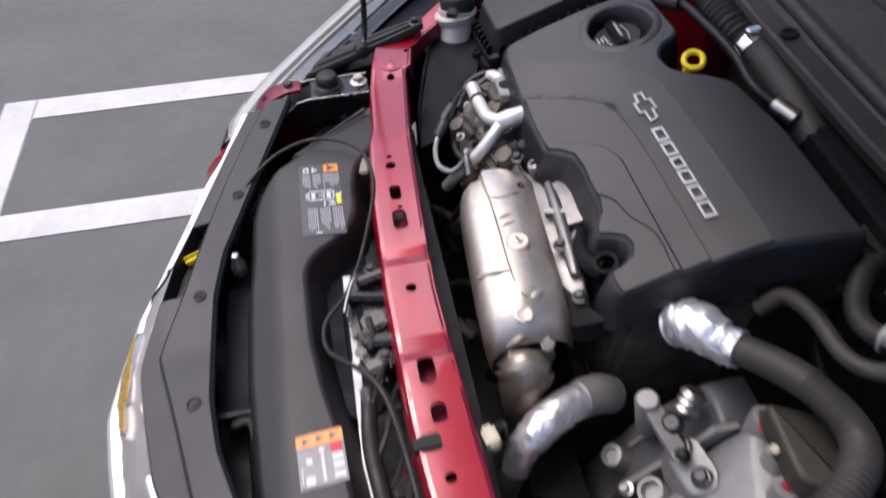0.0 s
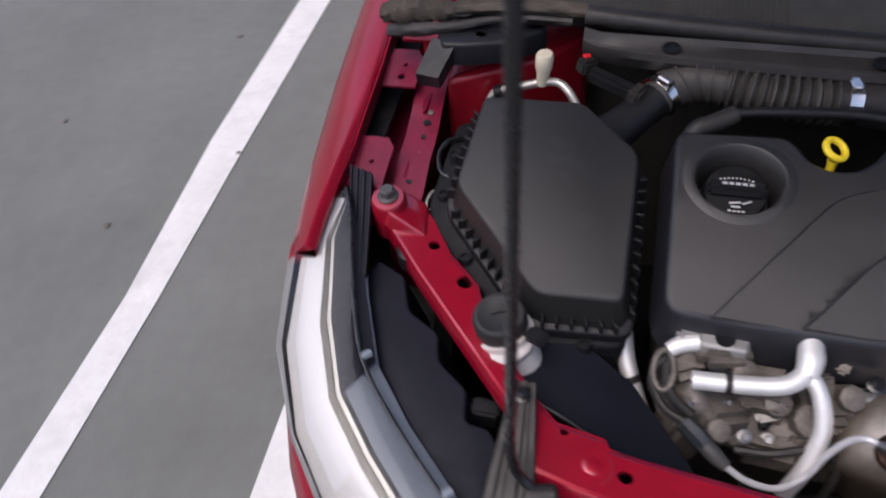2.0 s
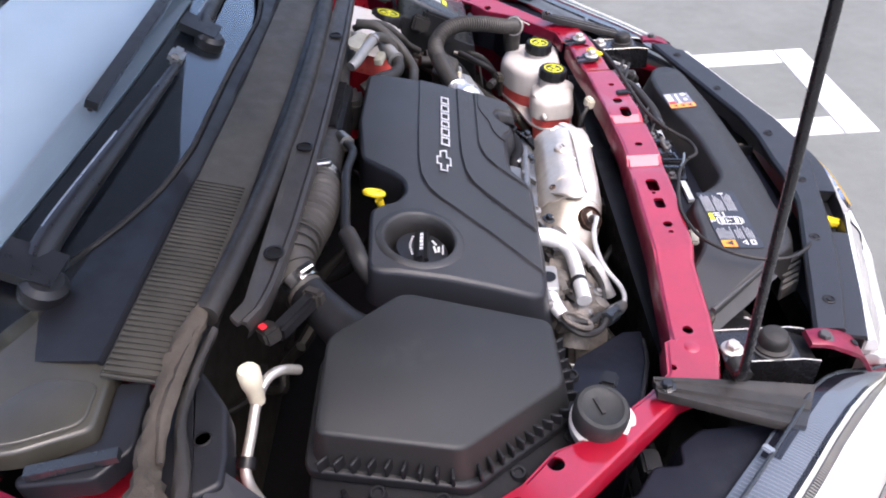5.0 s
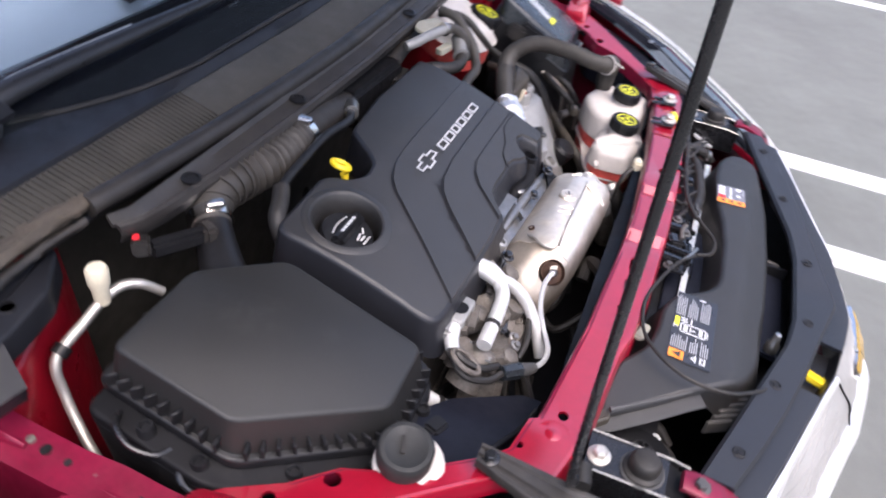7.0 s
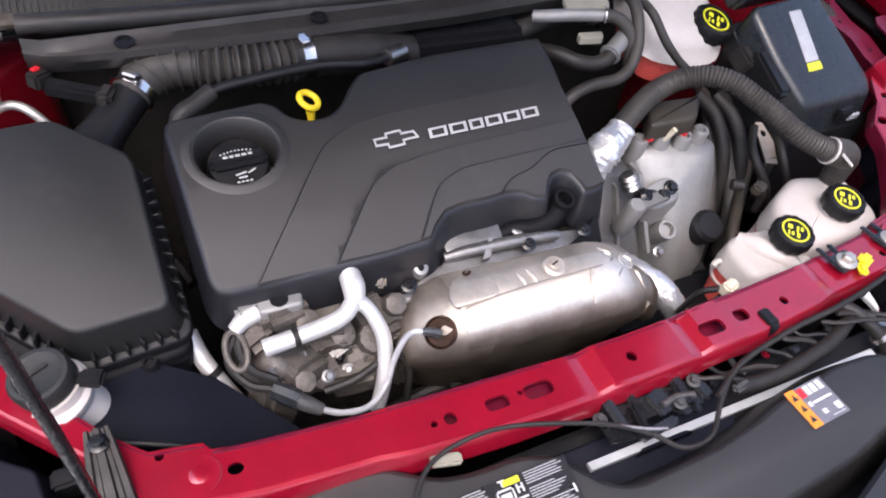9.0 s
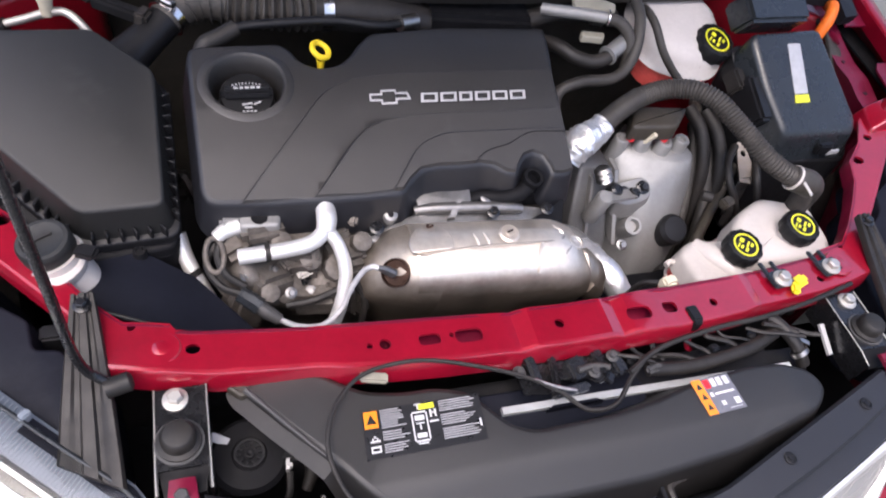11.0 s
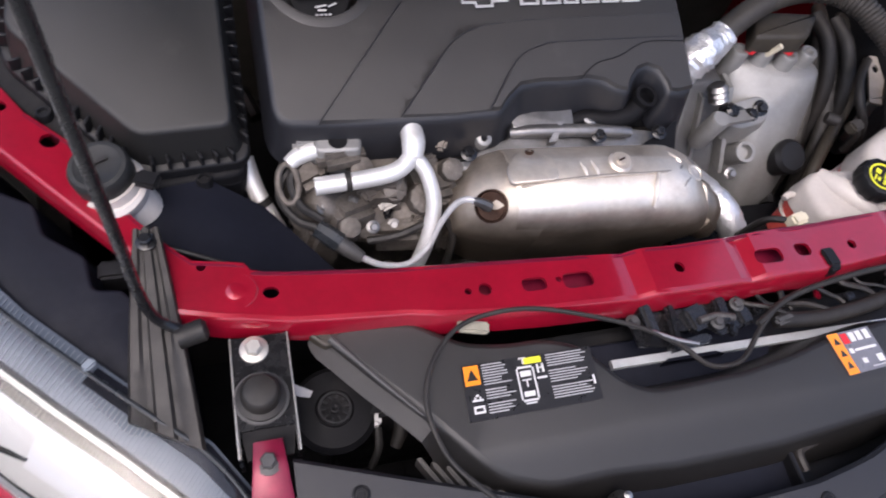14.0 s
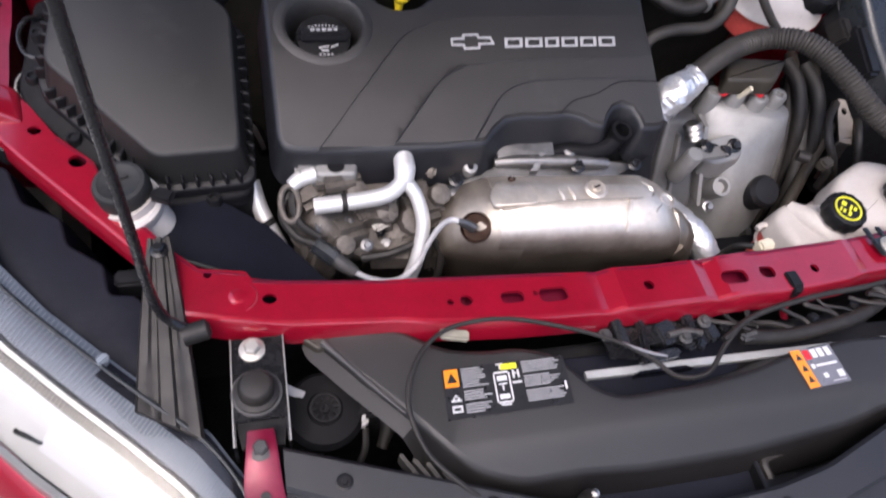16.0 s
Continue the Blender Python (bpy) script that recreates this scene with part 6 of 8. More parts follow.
part("band", tube([(-0.4035, 0.189, 0.658), (-0.400, 0.184, 0.653)], 0.0108, 14, 2), RUBBER, left_pipe)

# ---- exhaust heat shield ----
def heat_shield():
    ob = thing("exhaust_heat_shield", "dented bare metal heat shield over the exhaust manifold", "heat shield", (-0.03, 0.12, 0.60))
    rings = []
    stations = [(-0.212, 0.34, 0.152), (-0.200, 0.52, 0.149), (-0.186, 0.68, 0.144), (-0.168, 0.83, 0.138), (-0.148, 0.94, 0.132), (-0.12, 1.0, 0.127), (-0.08, 1.015, 0.124), (-0.03, 1.02, 0.121), (0.01, 1.01, 0.118), (0.036, 0.99, 0.117), (0.054, 0.94, 0.116), (0.068, 0.84, 0.116), (0.080, 0.68, 0.116)]
    for i, (x, k, yc) in enumerate(stations):
        sec = [(0.062, 0.060), (0.056, 0.078), (0.044, 0.090), (0.028, 0.094), (0.024, 0.097), (-0.004, 0.097), (-0.010, 0.093), (-0.022, 0.088), (-0.031, 0.074), (-0.035, 0.056), (-0.034, 0.034), (-0.027, 0.006), (-0.016, -0.03), (0.0, -0.09)]
        ring = []
        for j, (dy, dz) in enumerate(sec):
            bump = 0.0012 * math.sin(x * 130 + j * 1.7) + (0.0015 if i in (5, 9) else 0)
            ring.append((x, yc + dy * (0.72 + 0.28 * k), 0.640 + dz * k + bump))
        rings.append(ring)
    def skin(rows, material, name):
        thin = [row + [(q[0], q[1] + 0.002, q[2] - 0.003) for q in reversed(row)] for row in rows]
        part(name, loft(bmesh.new(), thin), material, ob, angle=50)
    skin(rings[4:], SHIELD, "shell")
    skin([[(x, y, z - 0.0015) for x, y, z in r] for r in rings[:6]], DULL_SHIELD, "end_shell")
    ear = plate([(-0.156, 0.124), (-0.104, 0.124), (-0.102, 0.142), (-0.108, 0.160), (-0.116, 0.172), (-0.128, 0.174), (-0.142, 0.164), (-0.156, 0.145)], lambda x, y: 0.7405 + min(0.0, x + 0.146) * 0.4 - max(0.0, y - 0.154) * 0.65, 0.0035, 0.008, 0.0012)
    part("ear", ear, SHIELD, ob)
    part("ear_bolt", lathe([(0.0048, -0.004), (0.0048, 0.0012), (0.003, 0.0016), (0.0025, -0.001), (0, -0.001)], (-0.123, 0.167, 0.7325), (0, 0.5, 0.85), 14), RUST, ob)
    part("stud", lathe([(0.0135, -0.012), (0.0135, 0.0), (0.011, 0.002), (0.006, 0.002), (0.005, 0.004), (0, 0.004)], (-0.029, 0.139, 0.740), (0, -0.1, 1), 18), SHIELD, ob)
    part("stud_slot", block((-0.029, 0.139, 0.7437), (0.009, 0.0022, 0.0012), (0, 0, 20), 0), RUST, ob)
    part("seam", tube([(-0.146, 0.1215, 0.7355), (-0.10, 0.1235, 0.7383), (-0.055, 0.1225, 0.7405), (-0.01, 0.121, 0.7402), (0.032, 0.123, 0.7365), (0.044, 0.130, 0.7340)], 0.0014, 6, 4), DULL_SHIELD, ob, "overlapping seam")
    part("raised_band", tube([(-0.001, 0.088, 0.7215), (0.001, 0.098, 0.7310), (0.004, 0.108, 0.7370), (0.008, 0.119, 0.7410)], [0.002, 0.0036, 0.0036, 0.002], 8, 4, flat=0.8), SHIELD, ob)
    part("round_dimple", lathe([(0.0105, -0.004), (0.0100, 0.001), (0.0082, 0.0014), (0.0070, 0.0), (0, -0.0006)], (0.060, 0.123, 0.7290), (0.3, -0.1, 0.95), 20), SHIELD, ob)
    part("crease", tube([(0.030, 0.094, 0.7225), (0.038, 0.106, 0.7315), (0.048, 0.114, 0.7335)], [0.0012, 0.0022, 0.001], 6, 4), DULL_SHIELD, ob)
    for x0, y0, z0 in ((-0.075, 0.147, 0.7375), (-0.062, 0.146, 0.7380)):
        part("dimple", tube([(x0, y0, z0), (x0 + 0.003, y0 - 0.014, z0 + 0.002), (x0 + 0.003, y0 - 0.022, z0 + 0.0005)], [0.0010, 0.0020, 0.0010], 8, 4, flat=0.8), SHIELD, ob)
    for x0, y0, z0, h in ((0.036, 0.150, 0.731, 0.022), (0.054, 0.144, 0.723, 0.026), (0.070, 0.130, 0.708, 0.028)):
        part("end_fold", tube([(x0, y0, z0), (x0 + 0.006, y0 - h * 0.55, z0 + 0.002), (x0 + 0.008, y0 - h, z0 - 0.006)], [0.003, 0.0042, 0.003], 8, 4, flat=0.8), SHIELD, ob)
    part("end_cone", tube([(0.072, 0.122, 0.668), (0.088, 0.119, 0.662), (0.102, 0.113, 0.648), (0.112, 0.107, 0.626)], [0.032, 0.031, 0.024, 0.014], 14, 4, crumple=0.12), DULL_SHIELD, ob)
    part("end_tab", block((0.078, 0.144, 0.696), (0.018, 0.014, 0.018), (10, 30, 12), 0.003), SHIELD, ob, "bright folded end tab")
    # dark brown dished disc set on the shell in place of a cut opening
    part("sensor_hole", lathe([(0.0178, -0.008), (0.0178, 0.0006), (0.0166, 0.0010), (0.0150, -0.003), (0.0, -0.005)], (-0.1745, 0.1175, 0.7115), (-0.52, -0.48, 0.70), 24), RUST, ob, "browned opening for the sensor")
    part("sensor", tube([(-0.177, 0.1165, 0.7125), (-0.185, 0.1165, 0.7190), (-0.191, 0.116, 0.7240), (-0.198, 0.116, 0.7280)], [0.0060, 0.0056, 0.0046, 0.0034], 8, 3), GREYCAST, ob, "small steel oxygen sensor")
    part("wedge_plate", loft(bmesh.new(), [[(0.006, 0.172, 0.712), (0.050, 0.190, 0.716), (0.078, 0.208, 0.718), (0.070, 0.178, 0.704), (0.052, 0.152, 0.694)], [(0.006, 0.174, 0.700), (0.050, 0.194, 0.690), (0.080, 0.212, 0.690), (0.074, 0.182, 0.680), (0.054, 0.156, 0.680)]]), MATTE, ob, "dark folded plastic wedge")
    return ob


heat_shield()

# ---- wrapped pipe below the shield ----
low_pipe = thing("wrapped_pipe", "white foil-wrapped pipe with a grey cuff below the heat shield", "pipe", (0.14, 0.13, 0.60))
part("wrap", tube([(0.166, 0.092, 0.600), (0.156, 0.102, 0.625), (0.143, 0.124, 0.640), (0.128, 0.152, 0.642), (0.117, 0.178, 0.638)], [0.014, 0.017, 0.020, 0.020, 0.019], 16, 6, crumple=0.06), FOIL, low_pipe)
part("cuff", tube([(0.118, 0.174, 0.639), (0.112, 0.196, 0.632), (0.108, 0.215, 0.618)], [0.021, 0.022, 0.021], 18, 4), CAST, low_pipe, "dull grey clamp cuff")
part("lower_end", tube([(0.164, 0.094, 0.605), (0.172, 0.084, 0.58), (0.176, 0.078, 0.53)], [0.013, 0.014, 0.014], 12, 4), CAST_DIRTY, low_pipe)

# ---- drive unit ----
drive = thing("drive_unit", "grey cast aluminium drive unit with bolts and ribs", "drive unit", (0.24, 0.28, 0.45))
right_levels = ((0.703, ((0.212, 0.306), (0.250, 0.288), (0.300, 0.272), (0.322, 0.276), (0.332, 0.290), (0.322, 0.322), (0.214, 0.327))),
                (0.699, ((0.207, 0.303), (0.249, 0.284), (0.301, 0.267), (0.326, 0.271), (0.338, 0.290), (0.326, 0.327), (0.209, 0.332))),
                (0.670, ((0.205, 0.282), (0.246, 0.248), (0.298, 0.245), (0.332, 0.258), (0.344, 0.288), (0.33, 0.33), (0.206, 0.335))),
                (0.630, ((0.205, 0.262), (0.246, 0.216), (0.292, 0.220), (0.334, 0.246), (0.350, 0.285), (0.33, 0.333), (0.205, 0.337))),
                (0.560, ((0.200, 0.225), (0.243, 0.180), (0.295, 0.184), (0.342, 0.225), (0.355, 0.280), (0.33, 0.335), (0.200, 0.340))),
                (0.440, ((0.200, 0.215), (0.243, 0.172), (0.295, 0.176), (0.342, 0.215), (0.355, 0.280), (0.33, 0.335), (0.200, 0.340))))
part("right_case", loft(bmesh.new(), [[(p.x, p.y, z) for p in fillet(poly, 0.014, 3)] for z, poly in right_levels]), CAST, drive, angle=50)
left_levels = ((0.686, ((0.152, 0.292), (0.196, 0.288), (0.196, 0.330), (0.152, 0.330))), (0.682, ((0.148, 0.289), (0.199, 0.285), (0.199, 0.333), (0.148, 0.333))), (0.640, ((0.141, 0.262), (0.198, 0.255), (0.201, 0.335), (0.141, 0.335))),
               (0.600, ((0.135, 0.236), (0.195, 0.220), (0.202, 0.335), (0.135, 0.335))), (0.500, ((0.130, 0.195), (0.193, 0.175), (0.202, 0.335), (0.130, 0.335))))
part("left_case", loft(bmesh.new(), [[(p.x, p.y, z) for p in fillet(poly, 0.006, 3)] for z, poly in left_levels]), CAST_SHADED, drive, angle=50)
part("web", loft(bmesh.new(), [[(0.199, 0.275, 0.690), (0.205, 0.275, 0.690), (0.205, 0.30, 0.690), (0.199, 0.30, 0.690)], [(0.198, 0.205, 0.600), (0.204, 0.205, 0.600), (0.205, 0.25, 0.600), (0.199, 0.25, 0.600)]]), CAST, drive)
part("web", loft(bmesh.new(), [[(0.164, 0.272, 0.676), (0.168, 0.272, 0.676), (0.168, 0.29, 0.676), (0.164, 0.29, 0.676)], [(0.158, 0.220, 0.596), (0.163, 0.220, 0.596), (0.163, 0.25, 0.596), (0.158, 0.25, 0.596)]]), CAST, drive)
for x, y in ((0.213, 0.310), (0.249, 0.306), (0.280, 0.296), (0.312, 0.300)):
    part("column", lathe([(0.013, -0.03), (0.012, 0.018), (0.010, 0.021), (0.006, 0.021), (0.005, 0.016), (0, 0.016)], (x, y, 0.703), (0, -0.05, 1), 18), CAST, drive)
part("pad", plate([(0.192, 0.236), (0.214, 0.230), (0.252, 0.236), (0.256, 0.256), (0.240, 0.264), (0.200, 0.258)], lambda x, y: 0.671 + (y - 0.245) * 0.75, 0.03, 0.008, 0.003), CAST, drive)
for x, y, z in ((0.240, 0.249, 0.676), (0.206, 0.244, 0.673)):
    part("bolt", hexbolt((x, y, z), 0.0068, (0, -0.5, 0.85)), DARK_STEEL, drive)
part("boss", lathe([(0.016, -0.05), (0.0145, 0.0), (0.0135, 0.004), (0.010, 0.004), (0.009, -0.006), (0, -0.006)], (0.226, 0.214, 0.630), (-0.1, -0.55, 0.85), 20), CAST, drive)
part("boss", lathe([(0.013, -0.04), (0.012, 0.0), (0.008, 0.001), (0.007, -0.003), (0, -0.003)], (0.168, 0.198, 0.598), (0, -0.6, 0.8), 18), CAST, drive)
part("screw", hexbolt((0.210, 0.198, 0.606), 0.0055, (0, -0.6, 0.8)), STEEL, drive)
part("breather", lathe([(0.011, 0), (0.0135, 0.003), (0.0105, 0.007), (0.0135, 0.011), (0.0105, 0.015), (0.0135, 0.019), (0.009, 0.024), (0.0, 0.025)], (0.176, 0.258, 0.686), (-0.35, 0.35, 0.85), 18), STEEL, drive)
part("arm", strip_box((0.160, 0.225, 0.684), (0.217, 0.236, 0.676), 0.017, 0.006), CAST, drive, "flat cast arm")
part("arm_boss", lathe([(0.0125, -0.05), (0.0125, 0.006), (0.010, 0.010), (0, 0.010)], (0.160, 0.225, 0.684), (0, -0.2, 1), 20), CAST, drive)
part("arm_bolt", hexbolt((0.217, 0.236, 0.680), 0.006, (0, -0.2, 1)), DARK_STEEL, drive)
part("breather_plug", lathe([(0.011, 0), (0.011, 0.014), (0.007, 0.018), (0, 0.018)], (0.184, 0.244, 0.676), (0.2, -0.4, 0.85), 14), DARK_STEEL, drive)
part("black_cap", lathe([(0.022, -0.03), (0.024, 0.0), (0.024, 0.012), (0.019, 0.018), (0, 0.019)], (0.294, 0.208, 0.617), (0, -0.5, 0.85), 22), PLASTIC, drive, "round black plastic plug")
part("base_flange", block((0.22, 0.140, 0.52), (0.24, 0.06, 0.10), (0, 0, 0), 0.006), MATTE, drive)
valve = thing("control_valve", "olive-brown plastic valve on the drive unit, red seals", "valve", (0.265, 0.318, 0.73))
part("body", plate([(0.212, 0.300), (0.285, 0.292), (0.322, 0.332), (0.236, 0.345)], lambda x, y: 0.752 + (x - 0.21) * 0.05, 0.026, 0.010, 0.006), OLIVE, valve)
for x, y in ((0.224, 0.302), (0.278, 0.297)):
    part("seal", lathe([(0.0065, 0), (0.0072, 0.003), (0.0065, 0.006), (0, 0.006)], (x, y + 0.003, 0.7225), (0, 0, 1), 14), RED_PRINT, valve, "red rubber seal")
part("pin", lathe([(0.004, -0.02), (0.004, 0.008), (0, 0.009)], (0.250, 0.294, 0.735), (0.3, -0.3, 1), 10), BEIGE, valve)
for x, y in ((0.372, 0.345), (0.408, 0.342)):
    single("side_hose", tube([(x + 0.03, y + 0.06, 0.70), (x + 0.012, y + 0.02, 0.700), (x - 0.010, y - 0.04, 0.66), (x - 0.030, y - 0.10, 0.60), (x - 0.040, y - 0.13, 0.52)], 0.0095, 10, 5), DUSTY_HOSE, "brownish hose running down beside the drive unit", "hose")

foil = thing("foil_elbow", "crinkled foil-wrapped hose elbow", "hose elbow", (0.13, 0.28, 0.72))
part("wrap", tube([(0.104, 0.270, 0.728), (0.116, 0.276, 0.744), (0.130, 0.282, 0.752), (0.148, 0.291, 0.753), (0.162, 0.300, 0.759)], [0.021, 0.025, 0.023, 0.019, 0.018], 14, 6, crumple=0.10), FOIL, foil)
big = thing("coolant_hose", "thick black ribbed coolant hose arching from drive unit to reservoir", "coolant hose", (0.33, 0.28, 0.72))
part("smooth_end", tube([(0.150, 0.292, 0.752), (0.170, 0.306, 0.762), (0.195, 0.317, 0.774), (0.222, 0.327, 0.784)], 0.0150, 16, 5), DUSTY_HOSE, big)
part("ribbed", tube([(0.220, 0.326, 0.783), (0.250, 0.333, 0.788), (0.278, 0.330, 0.795), (0.302, 0.312, 0.805), (0.322, 0.286, 0.806), (0.335, 0.262, 0.800), (0.346, 0.241, 0.794), (0.359, 0.220, 0.785), (0.374, 0.201, 0.775), (0.394, 0.186, 0.766), (0.416, 0.177, 0.757)], 0.0132, 16, 8, rib=0.0018, pitch=0.0052), DUSTY_HOSE, big)
part("joint", tube([(0.410, 0.179, 0.760), (0.424, 0.175, 0.754), (0.446, 0.174, 0.746), (0.464, 0.177, 0.728), (0.468, 0.178, 0.684)], [0.0160, 0.019, 0.020, 0.019, 0.016], 16, 5), DUSTY_HOSE, big)
part("tie", lathe([(0.0165, -0.0018), (0.0186, -0.0018), (0.0186, 0.0018), (0.0165, 0.0018)], (0.416, 0.177, 0.757), (0.85, -0.35, -0.3), 18), MILKY, big, "white cable tie")
part("tie_tail", strip_box((0.418, 0.160, 0.764), (0.430, 0.146, 0.752), 0.005, 0.002), MILKY, big)

# ---- twin coolant reservoir ----
def screw_cap(at, axis, r, owner, label):
    ob = part("cap", lathe([(r * 0.95, -0.004), (r, 0.0), (r, r * 0.44), (r * 0.93, r * 0.58), (r * 0.80, r * 0.62), (r * 0.78, r * 0.57), (0, r * 0.57)], at, axis, 48, knurl=-0.045, teeth=12), PLASTIC, owner, label)
    w = Vector(axis).normalized()
    o = Vector(at) + w * (r * 0.575)
    part("mark_ring", hoop(r * 0.62, r * 0.085, 0.0008, o, axis), YELLOW_PRINT, ob, "yellow printed ring")
    u = w.orthogonal().normalized()
    v = w.cross(u)
    for a, b, c, d in ((-0.38, -0.22, 0.26, 0.14), (0.02, 0.16, 0.24, 0.22), (-0.34, 0.06, 0.20, 0.12), (0.08, -0.36, 0.22, 0.14), (-0.06, -0.14, 0.34, 0.10), (-0.40, 0.26, 0.30, 0.08)):
        q = [o + u * (a + i * c) * r + v * (b + j * d) * r for i, j in ((0, 0), (1, 0), (1, 1), (0, 1))]
        part("mark_bar", loft(bmesh.new(), [q, [p + w * 0.0008 for p in q]]), YELLOW_PRINT, ob)
    return ob


tank = thing("coolant_reservoir", "milky plastic double reservoir with red coolant inside", "coolant reservoir", (0.37, 0.12, 0.58))
front_box = [(0.255, 0.080), (0.345, 0.064), (0.362, 0.088), (0.352, 0.148), (0.275, 0.154), (0.252, 0.135)]
rear_box = [(0.335, 0.088), (0.470, 0.078), (0.492, 0.11), (0.496, 0.182), (0.420, 0.206), (0.365, 0.180), (0.338, 0.150)]
part("front_tank", plate(front_box, lambda x, y: 0.668 - (y - 0.06) * 0.02, 0.036, 0.014, 0.012, 0.002), MILKY, tank)
part("front_coolant", plate(front_box, lambda x, y: 0.6315, 0.078, 0.014, 0.001, -0.004), COOLANT, tank, "red coolant seen through the wall")
part("rear_tank", plate(rear_box, lambda x, y: 0.688, 0.050, 0.016, 0.014, 0.002), MILKY, tank)
part("rear_coolant", plate(rear_box, lambda x, y: 0.6375, 0.086, 0.016, 0.001, -0.004), COOLANT, tank, "red coolant seen through the wall")
part("seam", plate([(0.256, 0.078), (0.345, 0.062), (0.471, 0.076), (0.495, 0.11), (0.499, 0.184), (0.42, 0.209), (0.362, 0.183), (0.274, 0.157), (0.249, 0.136)], 0.612, 0.003, 0.014, 0.001), MILKY, tank)
part("neck", lathe([(0.0235, -0.03), (0.0235, 0.012), (0, 0.012)], (0.325, 0.110, 0.672), (0, -0.1, 1), 22), MILKY, tank)
part("neck", lathe([(0.0235, -0.03), (0.0235, 0.012), (0, 0.012)], (0.428, 0.127, 0.685), (0, -0.1, 1), 22), MILKY, tank)
part("tongue", tube([(0.282, 0.146, 0.662), (0.296, 0.118, 0.670), (0.314, 0.090, 0.668), (0.330, 0.070, 0.660)], [0.010, 0.014, 0.013, 0.009], 12, 5, flat=0.7), MILKY, tank)
part("outlet", tube([(0.258, 0.100, 0.602), (0.244, 0.082, 0.585), (0.236, 0.070, 0.55)], [0.014, 0.015, 0.014], 12, 4), PLASTIC_DUSTY, tank)
part("hose_ring", tube([(0.256, 0.098, 0.600), (0.251, 0.091, 0.594)], 0.0175, 12, 2), STEEL, tank)
part("nipple", tube([(0.258, 0.132, 0.640), (0.246, 0.134, 0.642), (0.238, 0.130, 0.640)], 0.0042, 10, 4), MILKY, tank)
screw_cap((0.325, 0.109, 0.688), (0.0, -0.12, 1), 0.0278, tank, "black fluted reservoir cap with a yellow mark")
screw_cap((0.428, 0.126, 0.698), (0.0, -0.12, 1), 0.0278, tank, "black fluted reservoir cap with a yellow mark")
for x, y, z, tz in ((0.326, 0.036, 0.719, 8), (0.415, 0.046, 0.717, 14)):
    ob = thing("reservoir_clip", "grey plastic clip with a zinc bolt on the tie bar", "clip", (x, y, z), "reservoir clips")
    for d in (-0.010, 0.010):
        part("prong", block((x - 0.006 + d * 0.9, y + 0.018, z + 0.002), (0.007, 0.022, 0.004), (0, 0, tz), 0.0015), SLATE, ob)
    part("base", block((x, y, z + 0.003), (0.036, 0.026, 0.005), (0, 0, tz), 0.003), SLATE, ob)
    part("bolt", hexbolt((x, y - 0.002, z + 0.005), 0.0080, flange=1.6), ZINC, ob)
yclip = thing("yellow_plug", "bright yellow plastic plug on the tie bar", "plug", (0.350, 0.026, 0.717))
part("head", block((0.352, 0.028, 0.722), (0.026, 0.016, 0.010), (0, 0, 20), 0.004), YELLOW, yclip)
part("ear", block((0.340, 0.018, 0.721), (0.012, 0.016, 0.008), (0, 0, -30), 0.003), YELLOW, yclip)

# ---- rear surge tank ----
surge = thing("surge_tank", "milky round surge tank with red coolant near the cowl", "surge tank", (0.34, 0.47, 0.70))
egg = [(0.284, 0.428), (0.335, 0.405), (0.395, 0.400), (0.425, 0.43), (0.43, 0.50), (0.38, 0.54), (0.30, 0.54), (0.274, 0.49)]
part("upper", plate(egg, lambda x, y: 0.800 + (y - 0.42) * 0.35, 0.036, 0.04, 0.028, 0.004, 5), MILKY, surge)
part("coolant", plate(egg, lambda x, y: 0.7635 + (y - 0.42) * 0.35, 0.048, 0.04, 0.001, -0.01), COOLANT, surge, "red coolant seen through the wall")
screw_cap((0.396, 0.431, 0.790), (0.1, -0.3, 1), 0.033, surge, "black fluted surge tank cap with yellow marks")

# ---- fuse box ----
fuse = thing("fuse_box", "black plastic fuse box with a white and yellow label", "fuse box", (0.56, 0.38, 0.62))
fz = lambda x, y: 0.750 + (y - 0.264) * 0.62 - (x - 0.463) * 0.09
lidp = [(0.463, 0.266), (0.612, 0.274), (0.622, 0.292), (0.574, 0.420), (0.428, 0.404), (0.440, 0.33)]
part("lid", plate(lidp, fz, 0.045, 0.014, 0.011, 0.004, 4), SLATE, fuse)
part("base", plate([(0.455, 0.256), (0.622, 0.262), (0.634, 0.285), (0.582, 0.434), (0.418, 0.416), (0.432, 0.325)], lambda x, y: fz(x, y) - 0.044, 0.16, 0.014, 0.003, 0.0), PLASTIC, fuse)
part("rear_box", block((0.480, 0.442, 0.845), (0.130, 0.048, 0.05), (30, 4, 8), 0.006), SLATE, fuse)
part("label", plate([(0.496, 0.322), (0.524, 0.324), (0.524, 0.392), (0.498, 0.390)], lambda x, y: fz(x, y) + 0.0012, 0.0012, 0.002, 0.0003), GREY_PRINT, fuse, "pale printed label")
part("label_end", plate([(0.495, 0.310), (0.525, 0.312), (0.524, 0.322), (0.496, 0.320)], lambda x, y: fz(x, y) + 0.0016, 0.0016, 0.001, 0.0003), YELLOW_PRINT, fuse)
part("latch", block((0.555, 0.262, 0.722), (0.03, 0.012, 0.02), (0, 0, 4), 0.003), PLASTIC, fuse)
part("tag", block((0.575, 0.258, 0.716), (0.022, 0.003, 0.008), (0, 0, 4), 0), GREY_PRINT, fuse)
